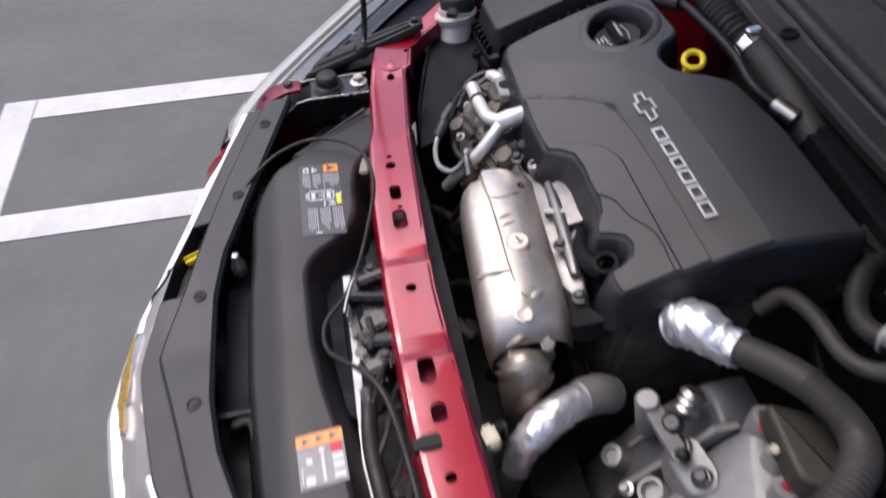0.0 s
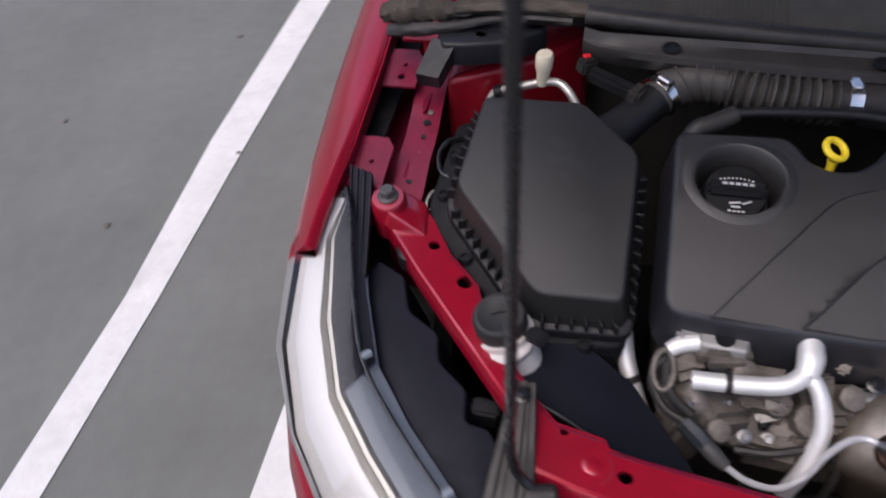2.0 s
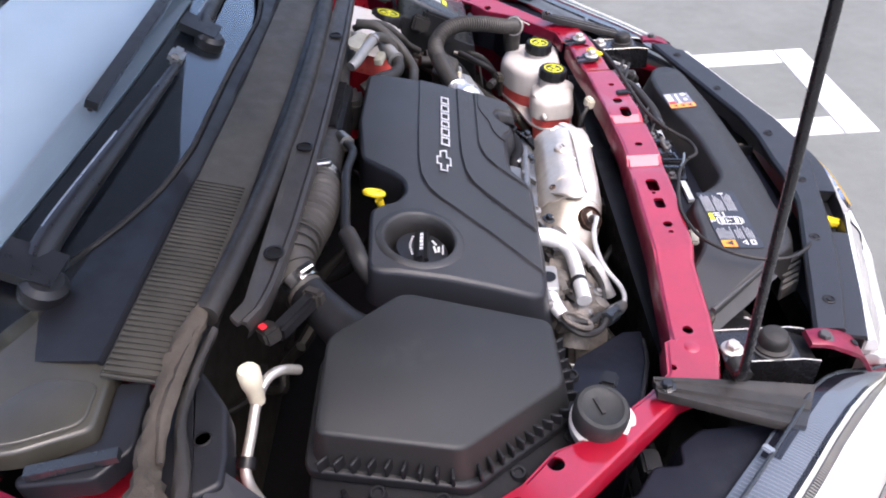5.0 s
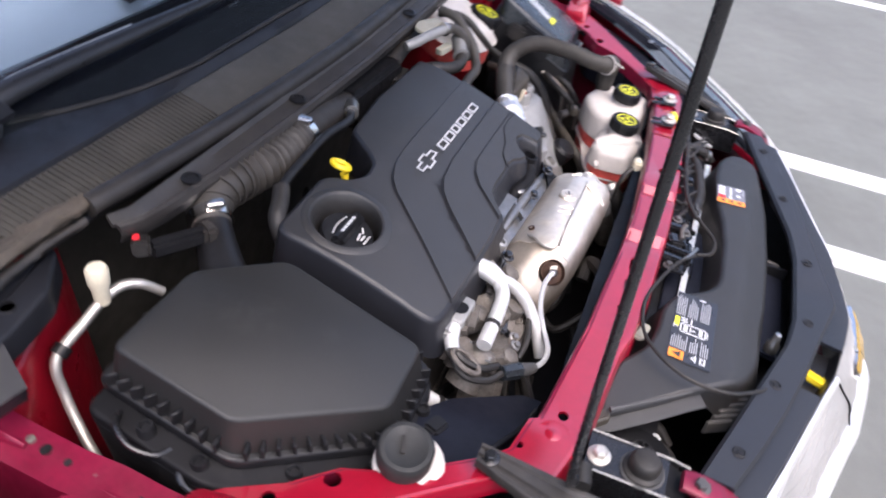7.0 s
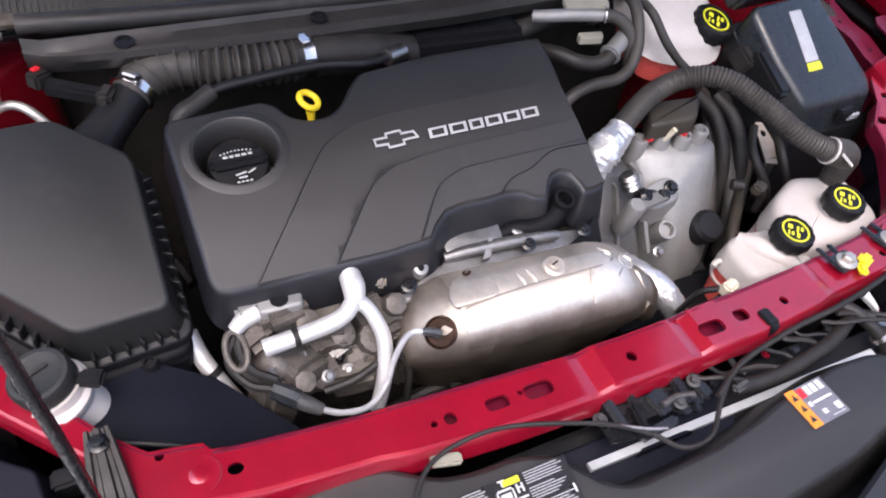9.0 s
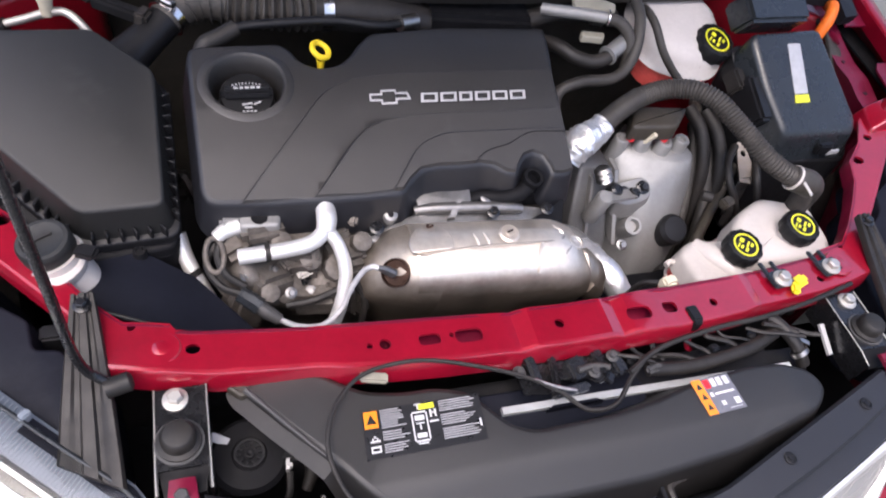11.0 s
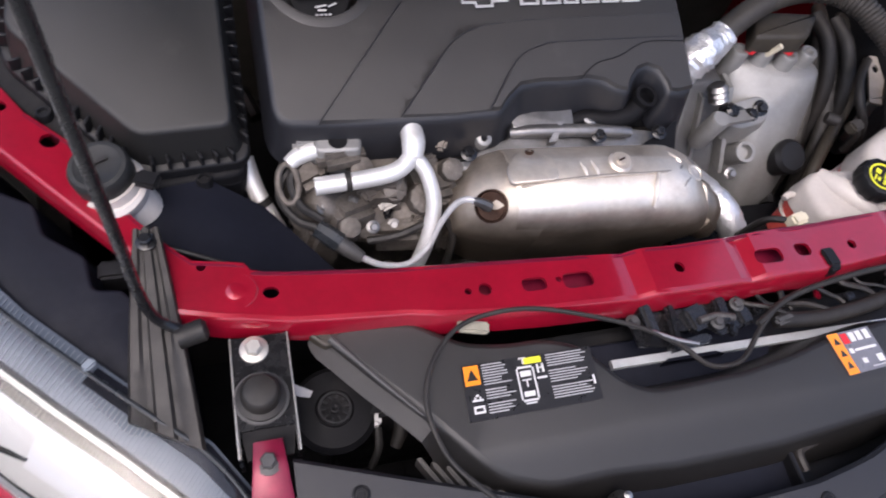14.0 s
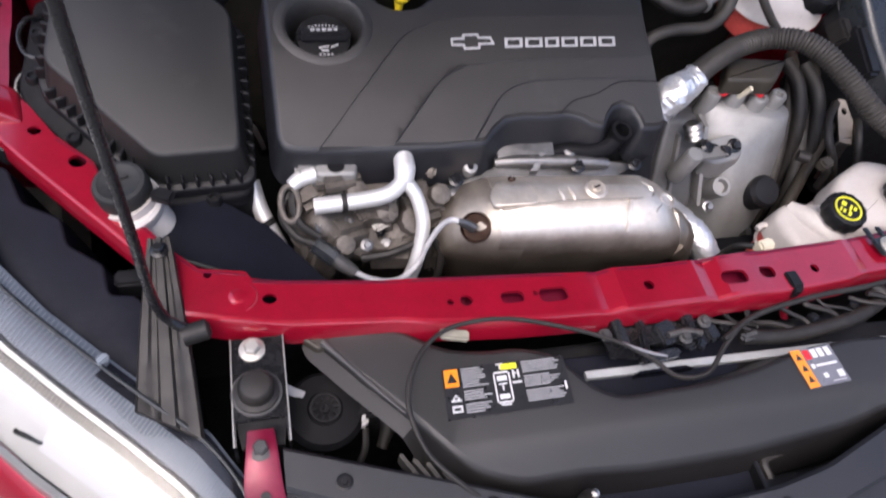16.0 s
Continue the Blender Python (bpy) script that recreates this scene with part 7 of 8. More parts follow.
part("connector", block((0.430, 0.330, 0.760), (0.026, 0.075, 0.05), (25, 8, 8), 0.005), PLASTIC, fuse)
part("connector", block((0.415, 0.365, 0.775), (0.020, 0.035, 0.03), (25, 8, 12), 0.004), PLASTIC_DUSTY, fuse)
loom = thing("wiring_loom", "bundle of black wires and an orange cable beside the fuse box", "wiring", (0.62, 0.48, 0.65))
part("orange_cable", tube([(0.612, 0.445, 0.76), (0.617, 0.448, 0.800), (0.627, 0.456, 0.825), (0.640, 0.475, 0.836), (0.660, 0.50, 0.82)], 0.0095, 12, 6), ORANGE, loom, "orange high-voltage cable")
for k in range(5):
    part("wire", tube([(0.648 + k * 0.006, 0.545, 0.79 - k * 0.01), (0.660 + k * 0.005, 0.50, 0.79 - k * 0.008), (0.668 + k * 0.004, 0.45, 0.765), (0.655 + k * 0.005, 0.39, 0.72), (0.645, 0.33, 0.66)], 0.0055, 8, 5), RUBBER, loom)
part("red_plug", block((0.660, 0.488, 0.800), (0.014, 0.012, 0.012), (0, 0, 20), 0.002), RED_PRINT, loom)

# ---- hoses in the gaps ----
def pipe_thing(name, pts, r, material, label, category="hose", rib=0.0, ends=None, n=12):
    ob = single(name, tube(pts, r, n, 6, rib=rib), material, label, category)
    if ends is not None:
        for a, b in ends:
            part("collar", tube([a, b], (max(r) if isinstance(r, (list, tuple)) else r) * 1.22, n, 2), STEEL, ob)
    return ob


pipe_thing("heater_hose", [(0.112, 0.455, 0.788), (0.129, 0.428, 0.797), (0.150, 0.408, 0.793), (0.175, 0.398, 0.792), (0.200, 0.402, 0.799), (0.238, 0.426, 0.811)], 0.0105, PLASTIC_DUSTY, "dusty black heater hose behind the engine")
pipe_thing("heater_hose", [(0.110, 0.350, 0.74), (0.116, 0.366, 0.765), (0.150, 0.372, 0.777), (0.198, 0.373, 0.780), (0.224, 0.384, 0.790), (0.240, 0.402, 0.812), (0.250, 0.435, 0.840), (0.256, 0.47, 0.846)], 0.0085, DUSTY_HOSE, "slim dusty hose looping to the surge tank")
pipe_thing("heater_hose", [(0.100, 0.49, 0.80), (0.150, 0.490, 0.812), (0.200, 0.488, 0.812), (0.240, 0.485, 0.805)], 0.014, PLASTIC_DUSTY, "grey-brown pipe below the cowl", ends=[((0.205, 0.488, 0.812), (0.222, 0.487, 0.809))])
pipe_thing("overflow_hose", [(0.286, 0.480, 0.826), (0.274, 0.450, 0.838), (0.276, 0.424, 0.832), (0.290, 0.400, 0.804), (0.320, 0.386, 0.772), (0.355, 0.370, 0.745)], 0.0062, DUSTY_HOSE, "thin dusty black overflow hose on the surge tank")
heater = thing("heater_pipe", "dull aluminium heater pipe with a ring clamp behind the engine", "pipe", (0.16, 0.45, 0.82))
part("tube", tube([(0.104, 0.468, 0.834), (0.119, 0.460, 0.836), (0.158, 0.449, 0.838), (0.198, 0.438, 0.838)], [0.0080, 0.0086, 0.0086, 0.0084], 14, 4), CAST, heater)
part("ring_clamp", hoop(0.0092, 0.0060, 0.0022, (0.1965, 0.4385, 0.838), (0.95, -0.27, 0)), CHROME, heater, "bright ring clamp")
part("hose", tube([(0.196, 0.4385, 0.838), (0.214, 0.432, 0.836), (0.228, 0.420, 0.826), (0.234, 0.408, 0.808), (0.232, 0.398, 0.780)], 0.0088, 12, 5), DUSTY_HOSE, heater)
part("bracket", plate([(0.150, 0.456), (0.214, 0.448), (0.218, 0.462), (0.176, 0.478), (0.150, 0.474)], lambda x, y: 0.846 + (y - 0.46) * 0.3, 0.006, 0.005, 0.0015), RIBBAND, heater, "pale yellowish bracket")
part("lug", plate([(0.158, 0.424), (0.192, 0.418), (0.198, 0.432), (0.162, 0.438)], 0.818, 0.010, 0.004, 0.002), RIBBAND, heater)
part("coupling", tube([(0.196, 0.4015, 0.7985), (0.216, 0.413, 0.805), (0.237, 0.4255, 0.811)], [0.0118, 0.0124, 0.0118], 14, 3), CAST, heater, "pale grey coupling")
part("coupling_lip", hoop(0.0128, 0.0040, 0.0030, (0.197, 0.402, 0.799), (0.85, 0.5, 0.25)), CAST, heater)
for k, (x, y) in enumerate(((0.372, 0.31), (0.398, 0.300))):
    pipe_thing("lower_hose", [(x - 0.01, y + 0.06, 0.72), (x, y + 0.02, 0.705), (x + 0.004, y - 0.02, 0.66), (x + 0.002, y - 0.05, 0.58), (x, y - 0.07, 0.48)], 0.0105, RUBBER if k % 2 else PLASTIC_DUSTY, "dark hose running down beside the drive unit")
pipe_thing("bay_hose", [(0.520, 0.350, 0.655), (0.488, 0.330, 0.662), (0.454, 0.306, 0.660), (0.405, 0.257, 0.630), (0.362, 0.215, 0.615), (0.330, 0.180, 0.600), (0.315, 0.150, 0.56)], 0.0085, OLIVE, "brownish hose running from the drive unit to the reservoir")
pipe_thing("bay_hose", [(0.410, 0.290, 0.710), (0.385, 0.262, 0.704), (0.380, 0.235, 0.690), (0.395, 0.220, 0.665), (0.420, 0.215, 0.62)], 0.006, PLASTIC_DUSTY, "grey-brown hose looping behind the reservoir")
pipe_thing("bay_hose", [(0.470, 0.300, 0.680), (0.450, 0.270, 0.690), (0.440, 0.240, 0.680), (0.450, 0.215, 0.64)], 0.006, RUBBER, "slim black hose behind the reservoir")
nub = thing("hose_connector", "dusty olive plastic hose connector behind the reservoir", "connector", (0.362, 0.212, 0.65))
part("body", block((0.374, 0.212, 0.668), (0.022, 0.016, 0.016), (10, 0, 20), 0.003), OLIVE, nub)
part("collar", tube([(0.354, 0.224, 0.668), (0.340, 0.232, 0.668)], 0.008, 12, 2), PLASTIC_DUSTY, nub)
part("tail", tube([(0.374, 0.210, 0.666), (0.384, 0.208, 0.655), (0.392, 0.210, 0.620)], 0.006, 10, 3), PLASTIC_DUSTY, nub)
clip_ob = thing("hose_bracket", "bent pale bare metal hose bracket", "bracket", (0.425, 0.265, 0.66))
part("blade", sheet([(0.412, 0.245), (0.432, 0.240), (0.442, 0.270), (0.436, 0.300), (0.424, 0.302), (0.418, 0.28)], lambda x, y: 0.690 + (y - 0.27) * 0.5, 0.003, holes=[circle(0.430, 0.285, 0.005, 10)]), SHIELD, clip_ob)
part("foot", strip_box((0.425, 0.248, 0.68), (0.428, 0.24, 0.60), 0.02, 0.003, (0, 1, 0)), STEEL, clip_ob)
fill = thing("under_harness", "dark tangle of hoses and harness deep in the engine bay", "harness", (0.1, 0.2, 0.5))
random.seed(7)
for k in range(26):
    x, y = random.uniform(-0.42, 0.48), random.uniform(0.07, 0.48)
    if -0.36 < x < 0.08 and y > 0.2:
        y = random.uniform(0.45, 0.60) if k % 2 else random.uniform(0.08, 0.13)
    z = random.uniform(0.50, 0.60)
    pts = [(x, y, z)]
    for j in range(3):
        pts.append((pts[-1][0] + random.uniform(-0.06, 0.06), pts[-1][1] + random.uniform(-0.05, 0.05), min(max(pts[-1][2] + random.uniform(-0.04, 0.04), 0.46), 0.62)))
    part("hose", tube(pts, random.choice((0.006, 0.008, 0.011)), 8, 5), RUBBER if k % 3 else PLASTIC_DUSTY, fill)

# ---- radiator cover in front of the tie bar ----
def rc_z(x, y):
    front = max(0.0, -0.125 - y)
    return 0.703 - front * 0.55 - max(0.0, abs(x) - 0.27) * 0.10


def radiator_cover():
    ob = thing("radiator_cover", "matte dark grey plastic radiator cover with warning labels", "radiator cover", (0, -0.09, 0.66))
    outline = [(-0.362, 0.008), (-0.345, 0.014), (-0.282, 0.008), (-0.263, -0.005), (-0.237, -0.022), (-0.198, -0.029), (-0.162, -0.029), (-0.127, -0.040), (-0.110, -0.060), (-0.092, -0.084), (-0.068, -0.096), (0.030, -0.094), (0.090, -0.086), (0.130, -0.077),
               (0.220, -0.066), (0.275, -0.069), (0.312, -0.084), (0.320, -0.108), (0.292, -0.136), (0.172, -0.160), (0.052, -0.168), (-0.06, -0.168), (-0.127, -0.163), (-0.186, -0.164), (-0.229, -0.150), (-0.255, -0.126), (-0.280, -0.094), (-0.292, -0.079), (-0.325, -0.041), (-0.357, -0.001)]
    outline = list(reversed(outline))
    rounded = fillet(outline, 0.014, 3)
    bm = bmesh.new()
    vs = [bm.verts.new((p.x, p.y, 0)) for p in inset(rounded, 0.007)]
    es = [bm.edges.new((a, b)) for a, b in zip(vs, vs[1:] + vs[:1])]
    bmesh.ops.triangle_fill(bm, use_beauty=True, use_dissolve=False, edges=es, normal=(0, 0, 1))
    for y in (-0.15, -0.14, -0.13, -0.12):
        bmesh.ops.bisect_plane(bm, geom=bm.verts[:] + bm.edges[:] + bm.faces[:], plane_co=(0, y, 0), plane_no=(0, 1, 0))
    for v in bm.verts:
        v.co.z = rc_z(v.co.x, v.co.y)
    part("top", bm, RCOVER, ob, angle=30)
    rings = []
    for d, dz in ((0.007, 0.0), (0.0035, -0.001), (0.001, -0.0035), (0.0, -0.008), (-0.008, -0.05)):
        rings.append([(p.x, p.y, rc_z(p.x, p.y) + (dz if p.x > -0.272 or dz > -0.01 else -0.010)) for p in (inset(rounded, d) if d else rounded)])
    part("skirt", loft(bmesh.new(), rings, cap=False), RCOVER, ob)
    low = [(-0.100, -0.10), (0.085, -0.10), (0.110, -0.055), (0.10, -0.030), (-0.12, -0.030), (-0.115, -0.05)]
    part("trough", plate(low, lambda x, y: 0.660 + (y + 0.03) * 0.05, 0.02, 0.008, 0.003), NAVY, ob)
    part("bright_edge", strip_box((-0.082, -0.0555, 0.660), (0.322, -0.0585, 0.656), 0.0085, 0.006), CONDENSER, ob, "pale bare edge of the condenser")
    part("edge_notch", plate([(-0.030, -0.0640), (0.045, -0.0640), (0.036, -0.0590), (-0.020, -0.0590)], 0.6672, 0.008, 0.002, 0.001), NAVY, ob)
    part("brown_gusset", plate([(-0.386, 0.020), (-0.362, -0.004), (-0.340, 0.002), (-0.290, 0.006), (-0.290, 0.022), (-0.36, 0.026)], 0.694, 0.01, 0.004, 0.003), OLIVE, ob, "olive-brown gusset behind the arm")
    part("ridge", tube([(-0.357, 0.000, 0.7005), (-0.340, -0.021, 0.7015), (-0.315, -0.052, 0.7015), (-0.288, -0.084, 0.7015)], [0.0036, 0.0022, 0.0018, 0.0012], 8, 5), HORN_GREY, ob, "paler edge of the arm")
    return ob


radiator_cover()


def sticker_piece(ob, name, x0, y0, x1, y1, material, o, ux, uy, lift):
    poly = [o + ux * a + uy * b for a, b in ((x0, y0), (x1, y0), (x1, y1), (x0, y1))]
    q = [(p.x, p.y, rc_z(p.x, p.y) + lift) for p in poly]
    part(name, loft(bmesh.new(), [[(a, b, c - 0.0006) for a, b, c in q], q]), material, ob)


def warning_label():
    ob = thing("warning_label", "black warning sticker with white lines and an orange panel", "sticker", (-0.182, -0.074, 0.703))
    o, ux, uy = Vector((-0.2495, -0.0985)), Vector((0.1285, 0.0000)), Vector((0.0035, 0.0525))
    def put(name, x0, y0, x1, y1, material, lift=0.0018):
        sticker_piece(ob, name, x0, y0, x1, y1, material, o, ux, uy, lift)
    put("backing", 0, 0, 1, 1, STICKER, 0.0010)
    put("orange_panel", 0.015, 0.62, 0.125, 0.97, ORANGE_PRINT)
    tri = [o + ux * a + uy * b for a, b in ((0.030, 0.70), (0.110, 0.70), (0.070, 0.90))]
    part("sign", loft(bmesh.new(), [[(p.x, p.y, rc_z(p.x, p.y) + h) for p in tri] for h in (0.0019, 0.0024)]), STICKER, ob)
    for y0, y1, tip in ((0.33, 0.45, 0.030), (0.12, 0.25, 0.0)):
        put("pictogram", 0.045, y0, 0.125, y0 + 0.035, WHITE)
        put("pictogram", 0.045 + tip, y1 - 0.035, 0.125 - tip, y1, WHITE)
        put("pictogram", 0.045 + tip / 2, y0 + 0.04, 0.058 + tip / 2, y1 - 0.04, WHITE)
        put("pictogram", 0.112 - tip / 2, y0 + 0.04, 0.125 - tip / 2, y1 - 0.04, WHITE)
    put("yellow_panel", 0.465, 0.85, 0.60, 0.96, YELLOW_PRINT)
    random.seed(3)
    for k in range(18):
        if k not in (8, 13):
            y = 0.945 - k * 0.050
            put("print_line", 0.15, y, 0.15 + random.uniform(0.13, 0.22), y + 0.018, GREY_PRINT)
    for k in range(17):
        if k not in (5, 11):
            y = 0.945 - k * 0.049
            put("print_line", 0.64, y, 0.64 + random.uniform(0.20, 0.33), y + 0.018, GREY_PRINT)
    for a in ((0.398, 0.22, 0.410, 0.78), (0.520, 0.22, 0.532, 0.78), (0.41, 0.78, 0.52, 0.815), (0.41, 0.185, 0.52, 0.22), (0.425, 0.14, 0.505, 0.165), (0.425, 0.63, 0.505, 0.73), (0.425, 0.27, 0.505, 0.36), (0.458, 0.44, 0.470, 0.58), (0.43, 0.555, 0.50, 0.58),
              (0.455, 0.86, 0.468, 0.97), (0.435, 0.955, 0.49, 0.98), (0.555, 0.66, 0.570, 0.82), (0.595, 0.66, 0.610, 0.82), (0.57, 0.74, 0.595, 0.765), (0.545, 0.55, 0.62, 0.585)):
        put("car_outline", *a, WHITE)
    put("print_line", 0.96, 0.30, 0.975, 0.46, WHITE)
    return ob


def service_label():
    ob = thing("service_label", "grey sticker with an orange strip and white symbols", "sticker", (0.166, -0.096, 0.703))
    o, ux, uy = Vector((0.1405, -0.1190)), Vector((0.0530, 0.0030)), Vector((-0.0035, 0.0440))
    def put(name, x0, y0, x1, y1, material, lift=0.0018):
        sticker_piece(ob, name, x0, y0, x1, y1, material, o, ux, uy, lift)
    put("backing", 0, 0, 1, 1, STICKER_GREY, 0.0010)
    put("orange_strip", 0.0, 0.0, 0.24, 1.0, ORANGE_PRINT)
    for y in (0.14, 0.43, 0.72):
        tri = [o + ux * a + uy * b for a, b in ((0.05, y), (0.19, y), (0.12, y + 0.17))]
        part("sign", loft(bmesh.new(), [[(p.x, p.y, rc_z(p.x, p.y) + h) for p in tri] for h in (0.0019, 0.0024)]), STICKER, ob)
    put("red_sign", 0.28, 0.70, 0.42, 0.95, RED_PRINT)
    for x in (0.46, 0.62, 0.80):
        put("symbol", x, 0.72, x + 0.12, 0.95, WHITE)
    put("print_line", 0.30, 0.46, 0.38, 0.58, WHITE)
    put("print_line", 0.42, 0.49, 0.92, 0.55, WHITE)
    put("print_line", 0.46, 0.18, 0.56, 0.30, WHITE)
    put("print_line", 0.80, 0.14, 0.94, 0.32, WHITE)
    put("print_line", 0.60, 0.06, 0.92, 0.09, GREY_PRINT)
    return ob


warning_label()
service_label()

# ---- bonnet latch under the tie bar ----
latch = thing("bonnet_latch", "dark oily steel bonnet latch below the tie bar", "bonnet latch", (0.0, -0.03, 0.67))
part("plate", sheet([(-0.060, -0.016), (0.062, -0.018), (0.062, -0.045), (0.035, -0.052), (0.02, -0.040), (-0.015, -0.040), (-0.03, -0.055), (-0.060, -0.05)], 0.690, 0.003, holes=[circle(0.045, -0.032, 0.006, 10)]), DARK_STEEL, latch)
for x, y, z, sx, sy, sz, tz in ((-0.045, -0.026, 0.694, 0.012, 0.034, 0.022, 8), (-0.020, -0.034, 0.692, 0.010, 0.044, 0.020, -10), (0.012, -0.030, 0.690, 0.024, 0.026, 0.016, 15), (0.040, -0.026, 0.692, 0.014, 0.036, 0.018, -5), (0.0, -0.052, 0.682, 0.05, 0.010, 0.012, 6), (0.066, -0.030, 0.688, 0.016, 0.030, 0.016, 10)):
    part("lever", block((x, y, z), (sx, sy, sz), (random.uniform(-12, 12), 0, tz), 0.003), DARK_STEEL, latch)
for x, y in ((-0.060, -0.026), (0.060, -0.024), (0.030, -0.040)):
    part("bolt", hexbolt((x, y, 0.696), 0.0050), HORN_GREY, latch)
part("spring", tube([(0.010, -0.036, 0.699), (0.030, -0.034, 0.700), (0.050, -0.038, 0.698)], 0.003, 8, 6, rib=0.0012, pitch=0.003), HORN_GREY, latch)
part("striker", tube([(0.177, 0.000, 0.694), (0.177, -0.010, 0.686), (0.178, -0.018, 0.676), (0.183, -0.020, 0.672)], [0.006, 0.005, 0.004, 0.003], 8, 4), RED, latch, "small red hook")
cable = thing("release_cable", "thin black bonnet release cable looping over the radiator cover", "cable", (-0.2, -0.05, 0.70))
part("cable", tube([(-0.020, -0.060, 0.699), (-0.055, -0.040, 0.707), (-0.100, -0.024, 0.714), (-0.160, -0.008, 0.720), (-0.205, -0.006, 0.722), (-0.245, -0.016, 0.722), (-0.274, -0.045, 0.720), (-0.286, -0.082, 0.716), (-0.276, -0.124, 0.708), (-0.250, -0.155, 0.700), (-0.225, -0.172, 0.690), (-0.17, -0.188, 0.66)], 0.0024, 8, 6), RUBBER, cable)
part("end", tube([(-0.055, -0.040, 0.707), (-0.025, -0.053, 0.702), (-0.002, -0.060, 0.699)], 0.0022, 8, 3), STEEL, cable, "bare steel cable end")
part("loop", tube([(-0.020, -0.060, 0.700), (0.005, -0.082, 0.694), (0.040, -0.082, 0.694), (0.070, -0.056, 0.700), (0.100, -0.034, 0.706)], 0.0028, 8, 6), RUBBER, cable)
part("branch", tube([(0.070, -0.050, 0.702), (0.120, -0.028, 0.708), (0.20, -0.016, 0.712), (0.28, -0.010, 0.712), (0.36, 0.002, 0.712), (0.44, 0.020, 0.712)], 0.0034, 8, 6), RUBBER, cable)
loom2 = single("front_harness", tube([(0.100, -0.046, 0.692), (0.150, -0.050, 0.690), (0.20, -0.046, 0.688), (0.26, -0.036, 0.686), (0.31, -0.018, 0.680)], 0.0085, 10, 6), RUBBER, "taped black harness along the radiator", "wiring")
part("clip", block((0.105, -0.048, 0.698), (0.024, 0.010, 0.007), (0, 0, 12), 0.003), HORN_GREY, loom2)
pipe2 = single("condenser_pipe", tube([(0.305, 0.000, 0.690), (0.318, -0.018, 0.688), (0.332, -0.042, 0.678), (0.342, -0.060, 0.660)], 0.0085, 12, 5), HOSE, "short dark hose beside the radiator cover", "pipe")
part("collar", hoop(0.010, 0.003, 0.006, (0.334, -0.046, 0.674), (0.5, -0.8, -0.45), 20), STEEL, pipe2, "bright spring clamp")
part("tail", strip_box((0.333, -0.036, 0.686), (0.345, -0.044, 0.684), 0.006, 0.002), STEEL, pipe2)
strip = single("white_strip", strip_box((0.382, -0.018, 0.682), (0.385, -0.055, 0.664), 0.007, 0.004), LOGO, "narrow white plastic strip beside the bracket", "strip")
bclip = single("bar_clip", block((0.177, 0.004, 0.7200), (0.016, 0.022, 0.005), (0, 0, 4), 0.002), PLASTIC, "small black clip round the tie bar", "clip")
part("hook", block((0.177, -0.008, 0.712), (0.014, 0.006, 0.018), (0, 0, 4), 0.002), PLASTIC, bclip)
conn = single("pale_connector", block((0.176, 0.062, 0.704), (0.022, 0.014, 0.018), (10, 0, 12), 0.003), BEIGE, "pale beige connector behind the tie bar", "connector")
part("lead", tube([(0.168, 0.066, 0.700), (0.154, 0.078, 0.684), (0.146, 0.085, 0.64)], 0.004, 8, 4), HOSE, conn)
random.seed(21)
tangle = thing("latch_wiring", "dark oily wires and clips tangled below the tie bar", "wiring", (0.06, -0.03, 0.68))
for k in range(10):
    x = 0.02 + 0.30 * k / 9 + random.uniform(-0.01, 0.01)
    pts = [(x, -0.012 + random.uniform(-0.004, 0.004), 0.694)]
    for j in range(3):
        pts.append((pts[-1][0] + random.uniform(0.004, 0.026), pts[-1][1] - random.uniform(0.004, 0.014), pts[-1][2] + random.uniform(-0.010, 0.004)))
    part("wire", tube(pts, random.choice((0.0018, 0.0026, 0.0034)), 6, 4), RUBBER if k % 2 else HOSE, tangle)
for x, y, z in ((0.085, -0.030, 0.690), (0.048, -0.048, 0.690), (0.205, -0.030, 0.686), (0.268, -0.020, 0.686)):
    part("clip", block((x, y, z), (0.013, 0.010, 0.009), (random.uniform(-20, 20), 0, random.uniform(0, 60)), 0.002), DARK_STEEL, tangle)
rad = thing("radiator", "black radiator core and frame below the tie bar", "radiator", (0, -0.03, 0.5))
part("core", block((0, -0.045, 0.48), (0.72, 0.035, 0.34), bevel=0.004), PLASTIC, rad)
part("top_tank", block((0.02, -0.035, 0.640), (0.58, 0.05, 0.03), bevel=0.008), PLASTIC, rad)
part("air_guide", block((0.02, -0.195, 0.600), (0.74, 0.06, 0.02), bevel=0.004), PLASTIC, rad)
# plate added to block the bright ground in front of the radiator
part("ground_blocker", block((0, -0.145, 0.45), (0.56, 0.165, 0.02), bevel=0.003), MATTE, rad)
part("guide_wall", block((0, -0.235, 0.52), (0.62, 0.01, 0.16), bevel=0), PLASTIC, rad)
horn = thing("horn", "round black horn with a vented face", "horn", (-0.359, -0.049, 0.60))
HC = Vector((-0.359, -0.049, 0.652))
HA = Vector((0.05, -0.08, 1))
part("body", lathe([(0.030, -0.04), (0.040, -0.016), (0.041, -0.006), (0.036, 0.0), (0.018, 0.002), (0.0165, 0.0), (0.0, -0.001)], HC, HA, 36), MATTE, horn)
part("hub", lathe([(0.0052, 0.0), (0.0052, 0.003), (0.003, 0.0035), (0, 0.002)], HC + HA * 0.001, HA, 18), MATTE, horn)
part("rim", hoop(0.0142, 0.0022, 0.003, HC + HA * 0.002, HA), PLASTIC, horn)
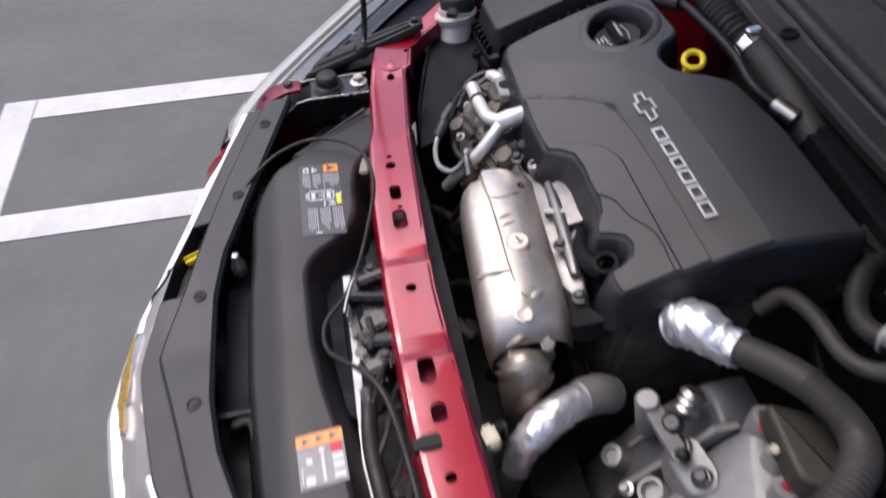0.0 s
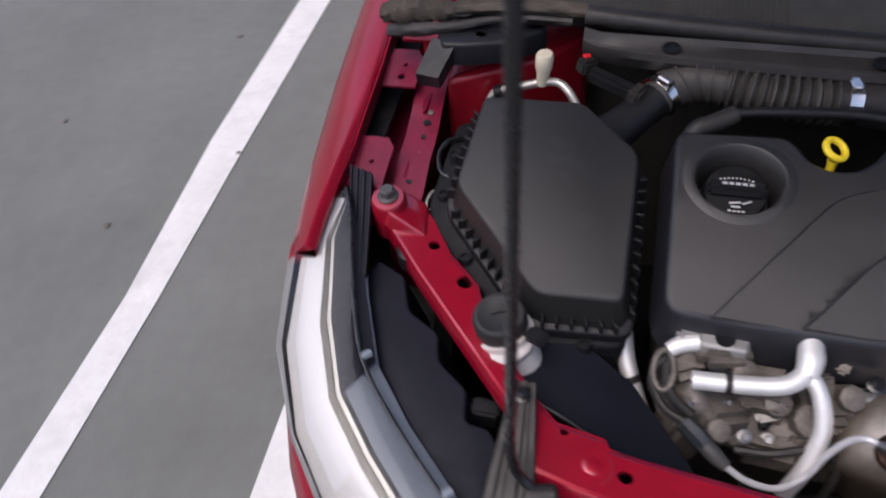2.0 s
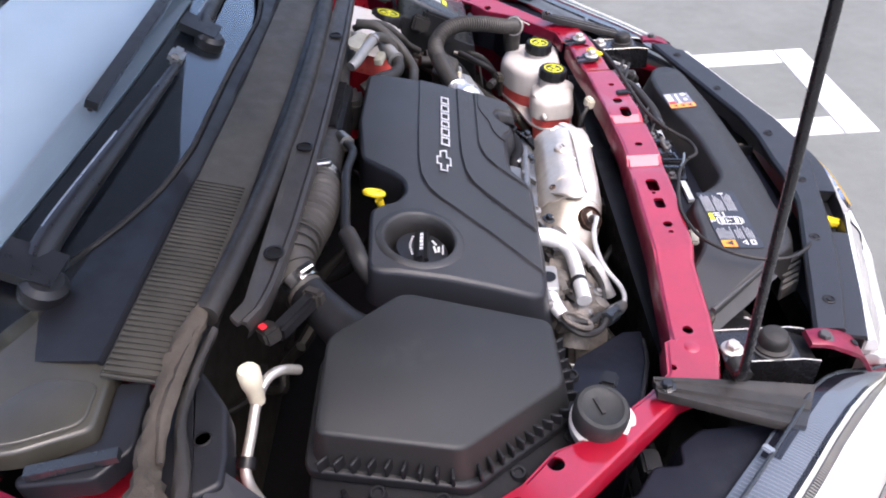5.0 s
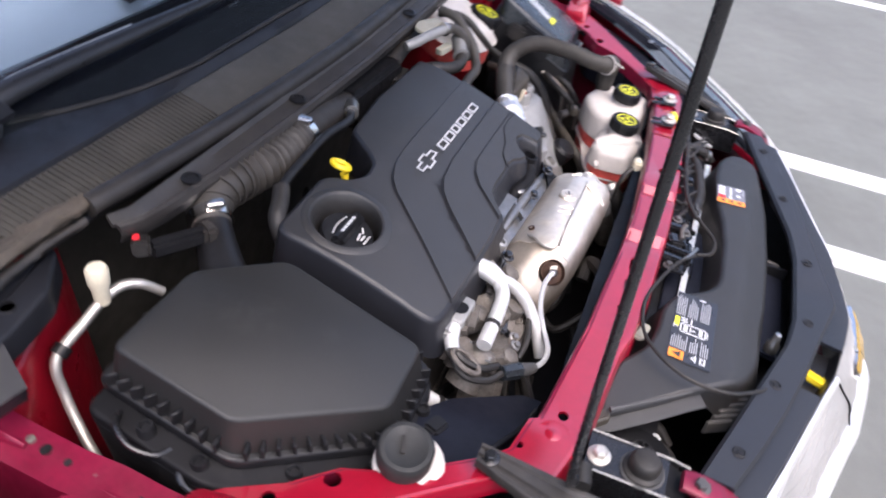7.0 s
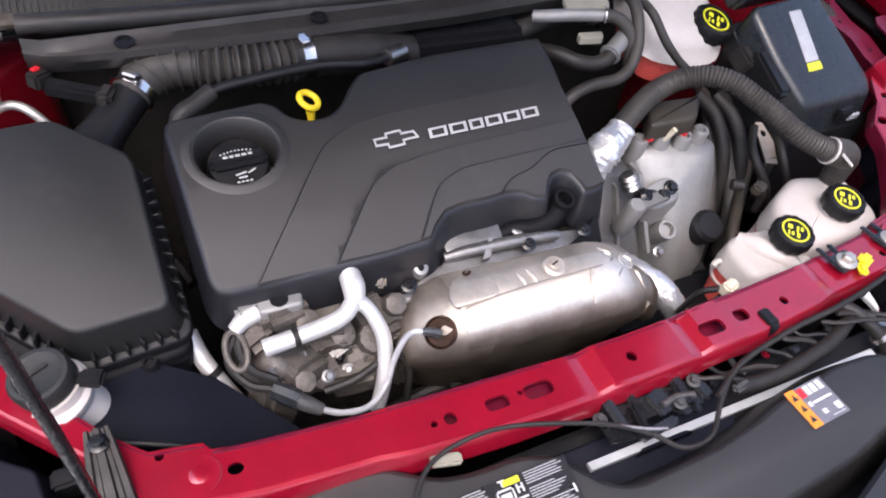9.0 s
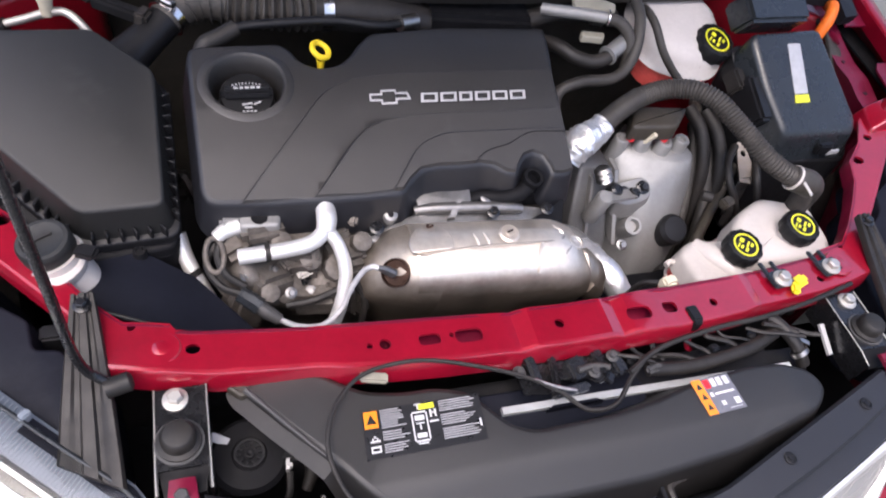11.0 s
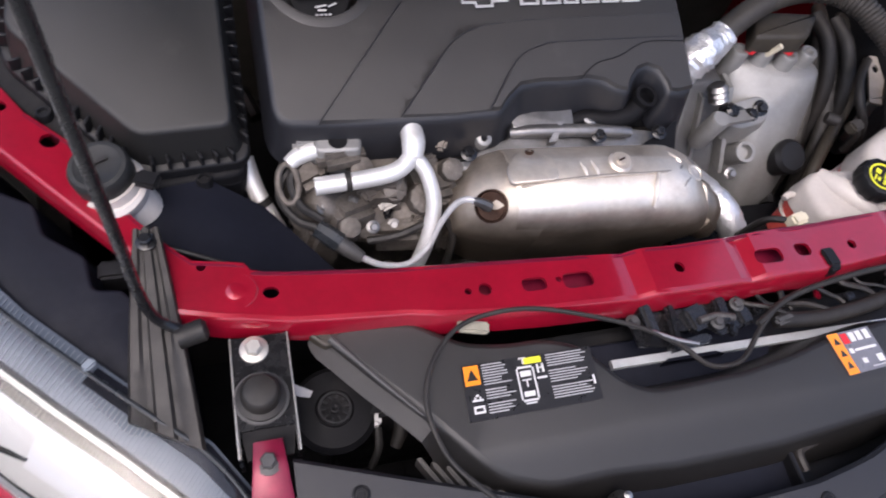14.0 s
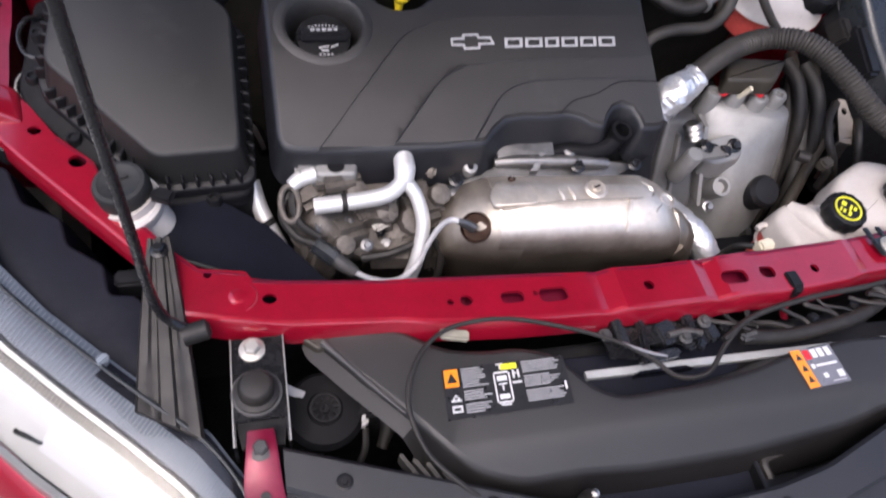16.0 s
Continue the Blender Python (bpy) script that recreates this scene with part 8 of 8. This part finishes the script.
for k in range(10):
    a = 2 * math.pi * k / 10
    u = Vector((math.cos(a), math.sin(a), 0))
    part("spoke", strip_box(HC + HA * 0.002 + u * 0.0085, HC + HA * 0.002 + u * 0.0135, 0.0022, 0.002), PLASTIC, horn)
part("tag", block((-0.387, -0.029, 0.655), (0.019, 0.009, 0.0012), (8, 0, -32), 0), GREY_PRINT, horn, "small white tag")
plug = thing("sensor_plug", "pale grey plug beside the horn", "plug", (-0.317, -0.052, 0.63))
part("body", block((-0.3205, -0.052, 0.640), (0.010, 0.034, 0.014), (0, 0, -6), 0.003), LOGO, plug)
for dy in (-0.006, 0.006):
    part("slot", block((-0.3205, -0.050 + dy, 0.6475), (0.005, 0.005, 0.002), (0, 0, -6), 0), PLASTIC, plug)
part("cap", block((-0.300, -0.046, 0.640), (0.016, 0.012, 0.012), (0, 0, 10), 0.004), GREY_PRINT, plug)
part("boot", tube([(-0.298, -0.052, 0.636), (-0.296, -0.068, 0.628), (-0.304, -0.084, 0.616)], [0.009, 0.008, 0.006], 10, 4), PLASTIC_DUSTY, plug)
part("lead", tube([(-0.320, -0.068, 0.634), (-0.322, -0.086, 0.625), (-0.330, -0.098, 0.61)], 0.004, 8, 4), RUBBER, plug)
single("harness_clip", block((-0.226, -0.012, 0.709), (0.030, 0.012, 0.007), (0, 0, -14), 0.002), RIBBAND, "pale grey harness clip at the tie bar", "clip")
corner = thing("corner_duct", "ribbed grey plastic duct under the radiator cover corner", "air duct", (-0.27, -0.14, 0.62))
for k in range(6):
    part("fin", block((-0.286 + k * 0.012, -0.126 - k * 0.006, 0.660), (0.004, 0.034, 0.022), (0, 0, 30), 0.0015), FIN_GREY, corner)
# dark fillers added left and right so no bright ground shows through
part("floor", block((-0.44, -0.045, 0.45), (0.34, 0.28, 0.02), bevel=0.004), MATTE, corner)
part("floor", block((0.44, -0.045, 0.45), (0.34, 0.28, 0.02), bevel=0.004), MATTE, corner)
stop = single("locating_pin", lathe([(0.009, 0), (0.009, 0.012), (0.006, 0.016), (0.004, 0.030), (0.0, 0.031)], (-0.122, -0.182, 0.66), (0, 0, 1), 14), STEEL, "small steel locating pin behind the grille cover", "pin")
hook = thing("air_shutter", "dark plastic shutter frame behind the grille cover", "air shutter", (0.08, -0.19, 0.64))
part("panel", block((-0.02, -0.186, 0.638), (0.19, 0.035, 0.008), (8, 0, 0), 0.003), NAVY, hook)
part("rib", block((0.074, -0.185, 0.648), (0.005, 0.04, 0.02), (0, 0, 0), 0.001), PLASTIC, hook)
part("curl", tube([(0.085, -0.190, 0.652), (0.085, -0.172, 0.655), (0.105, -0.166, 0.655), (0.14, -0.162, 0.652)], 0.005, 8, 5), PLASTIC_DUSTY, hook)
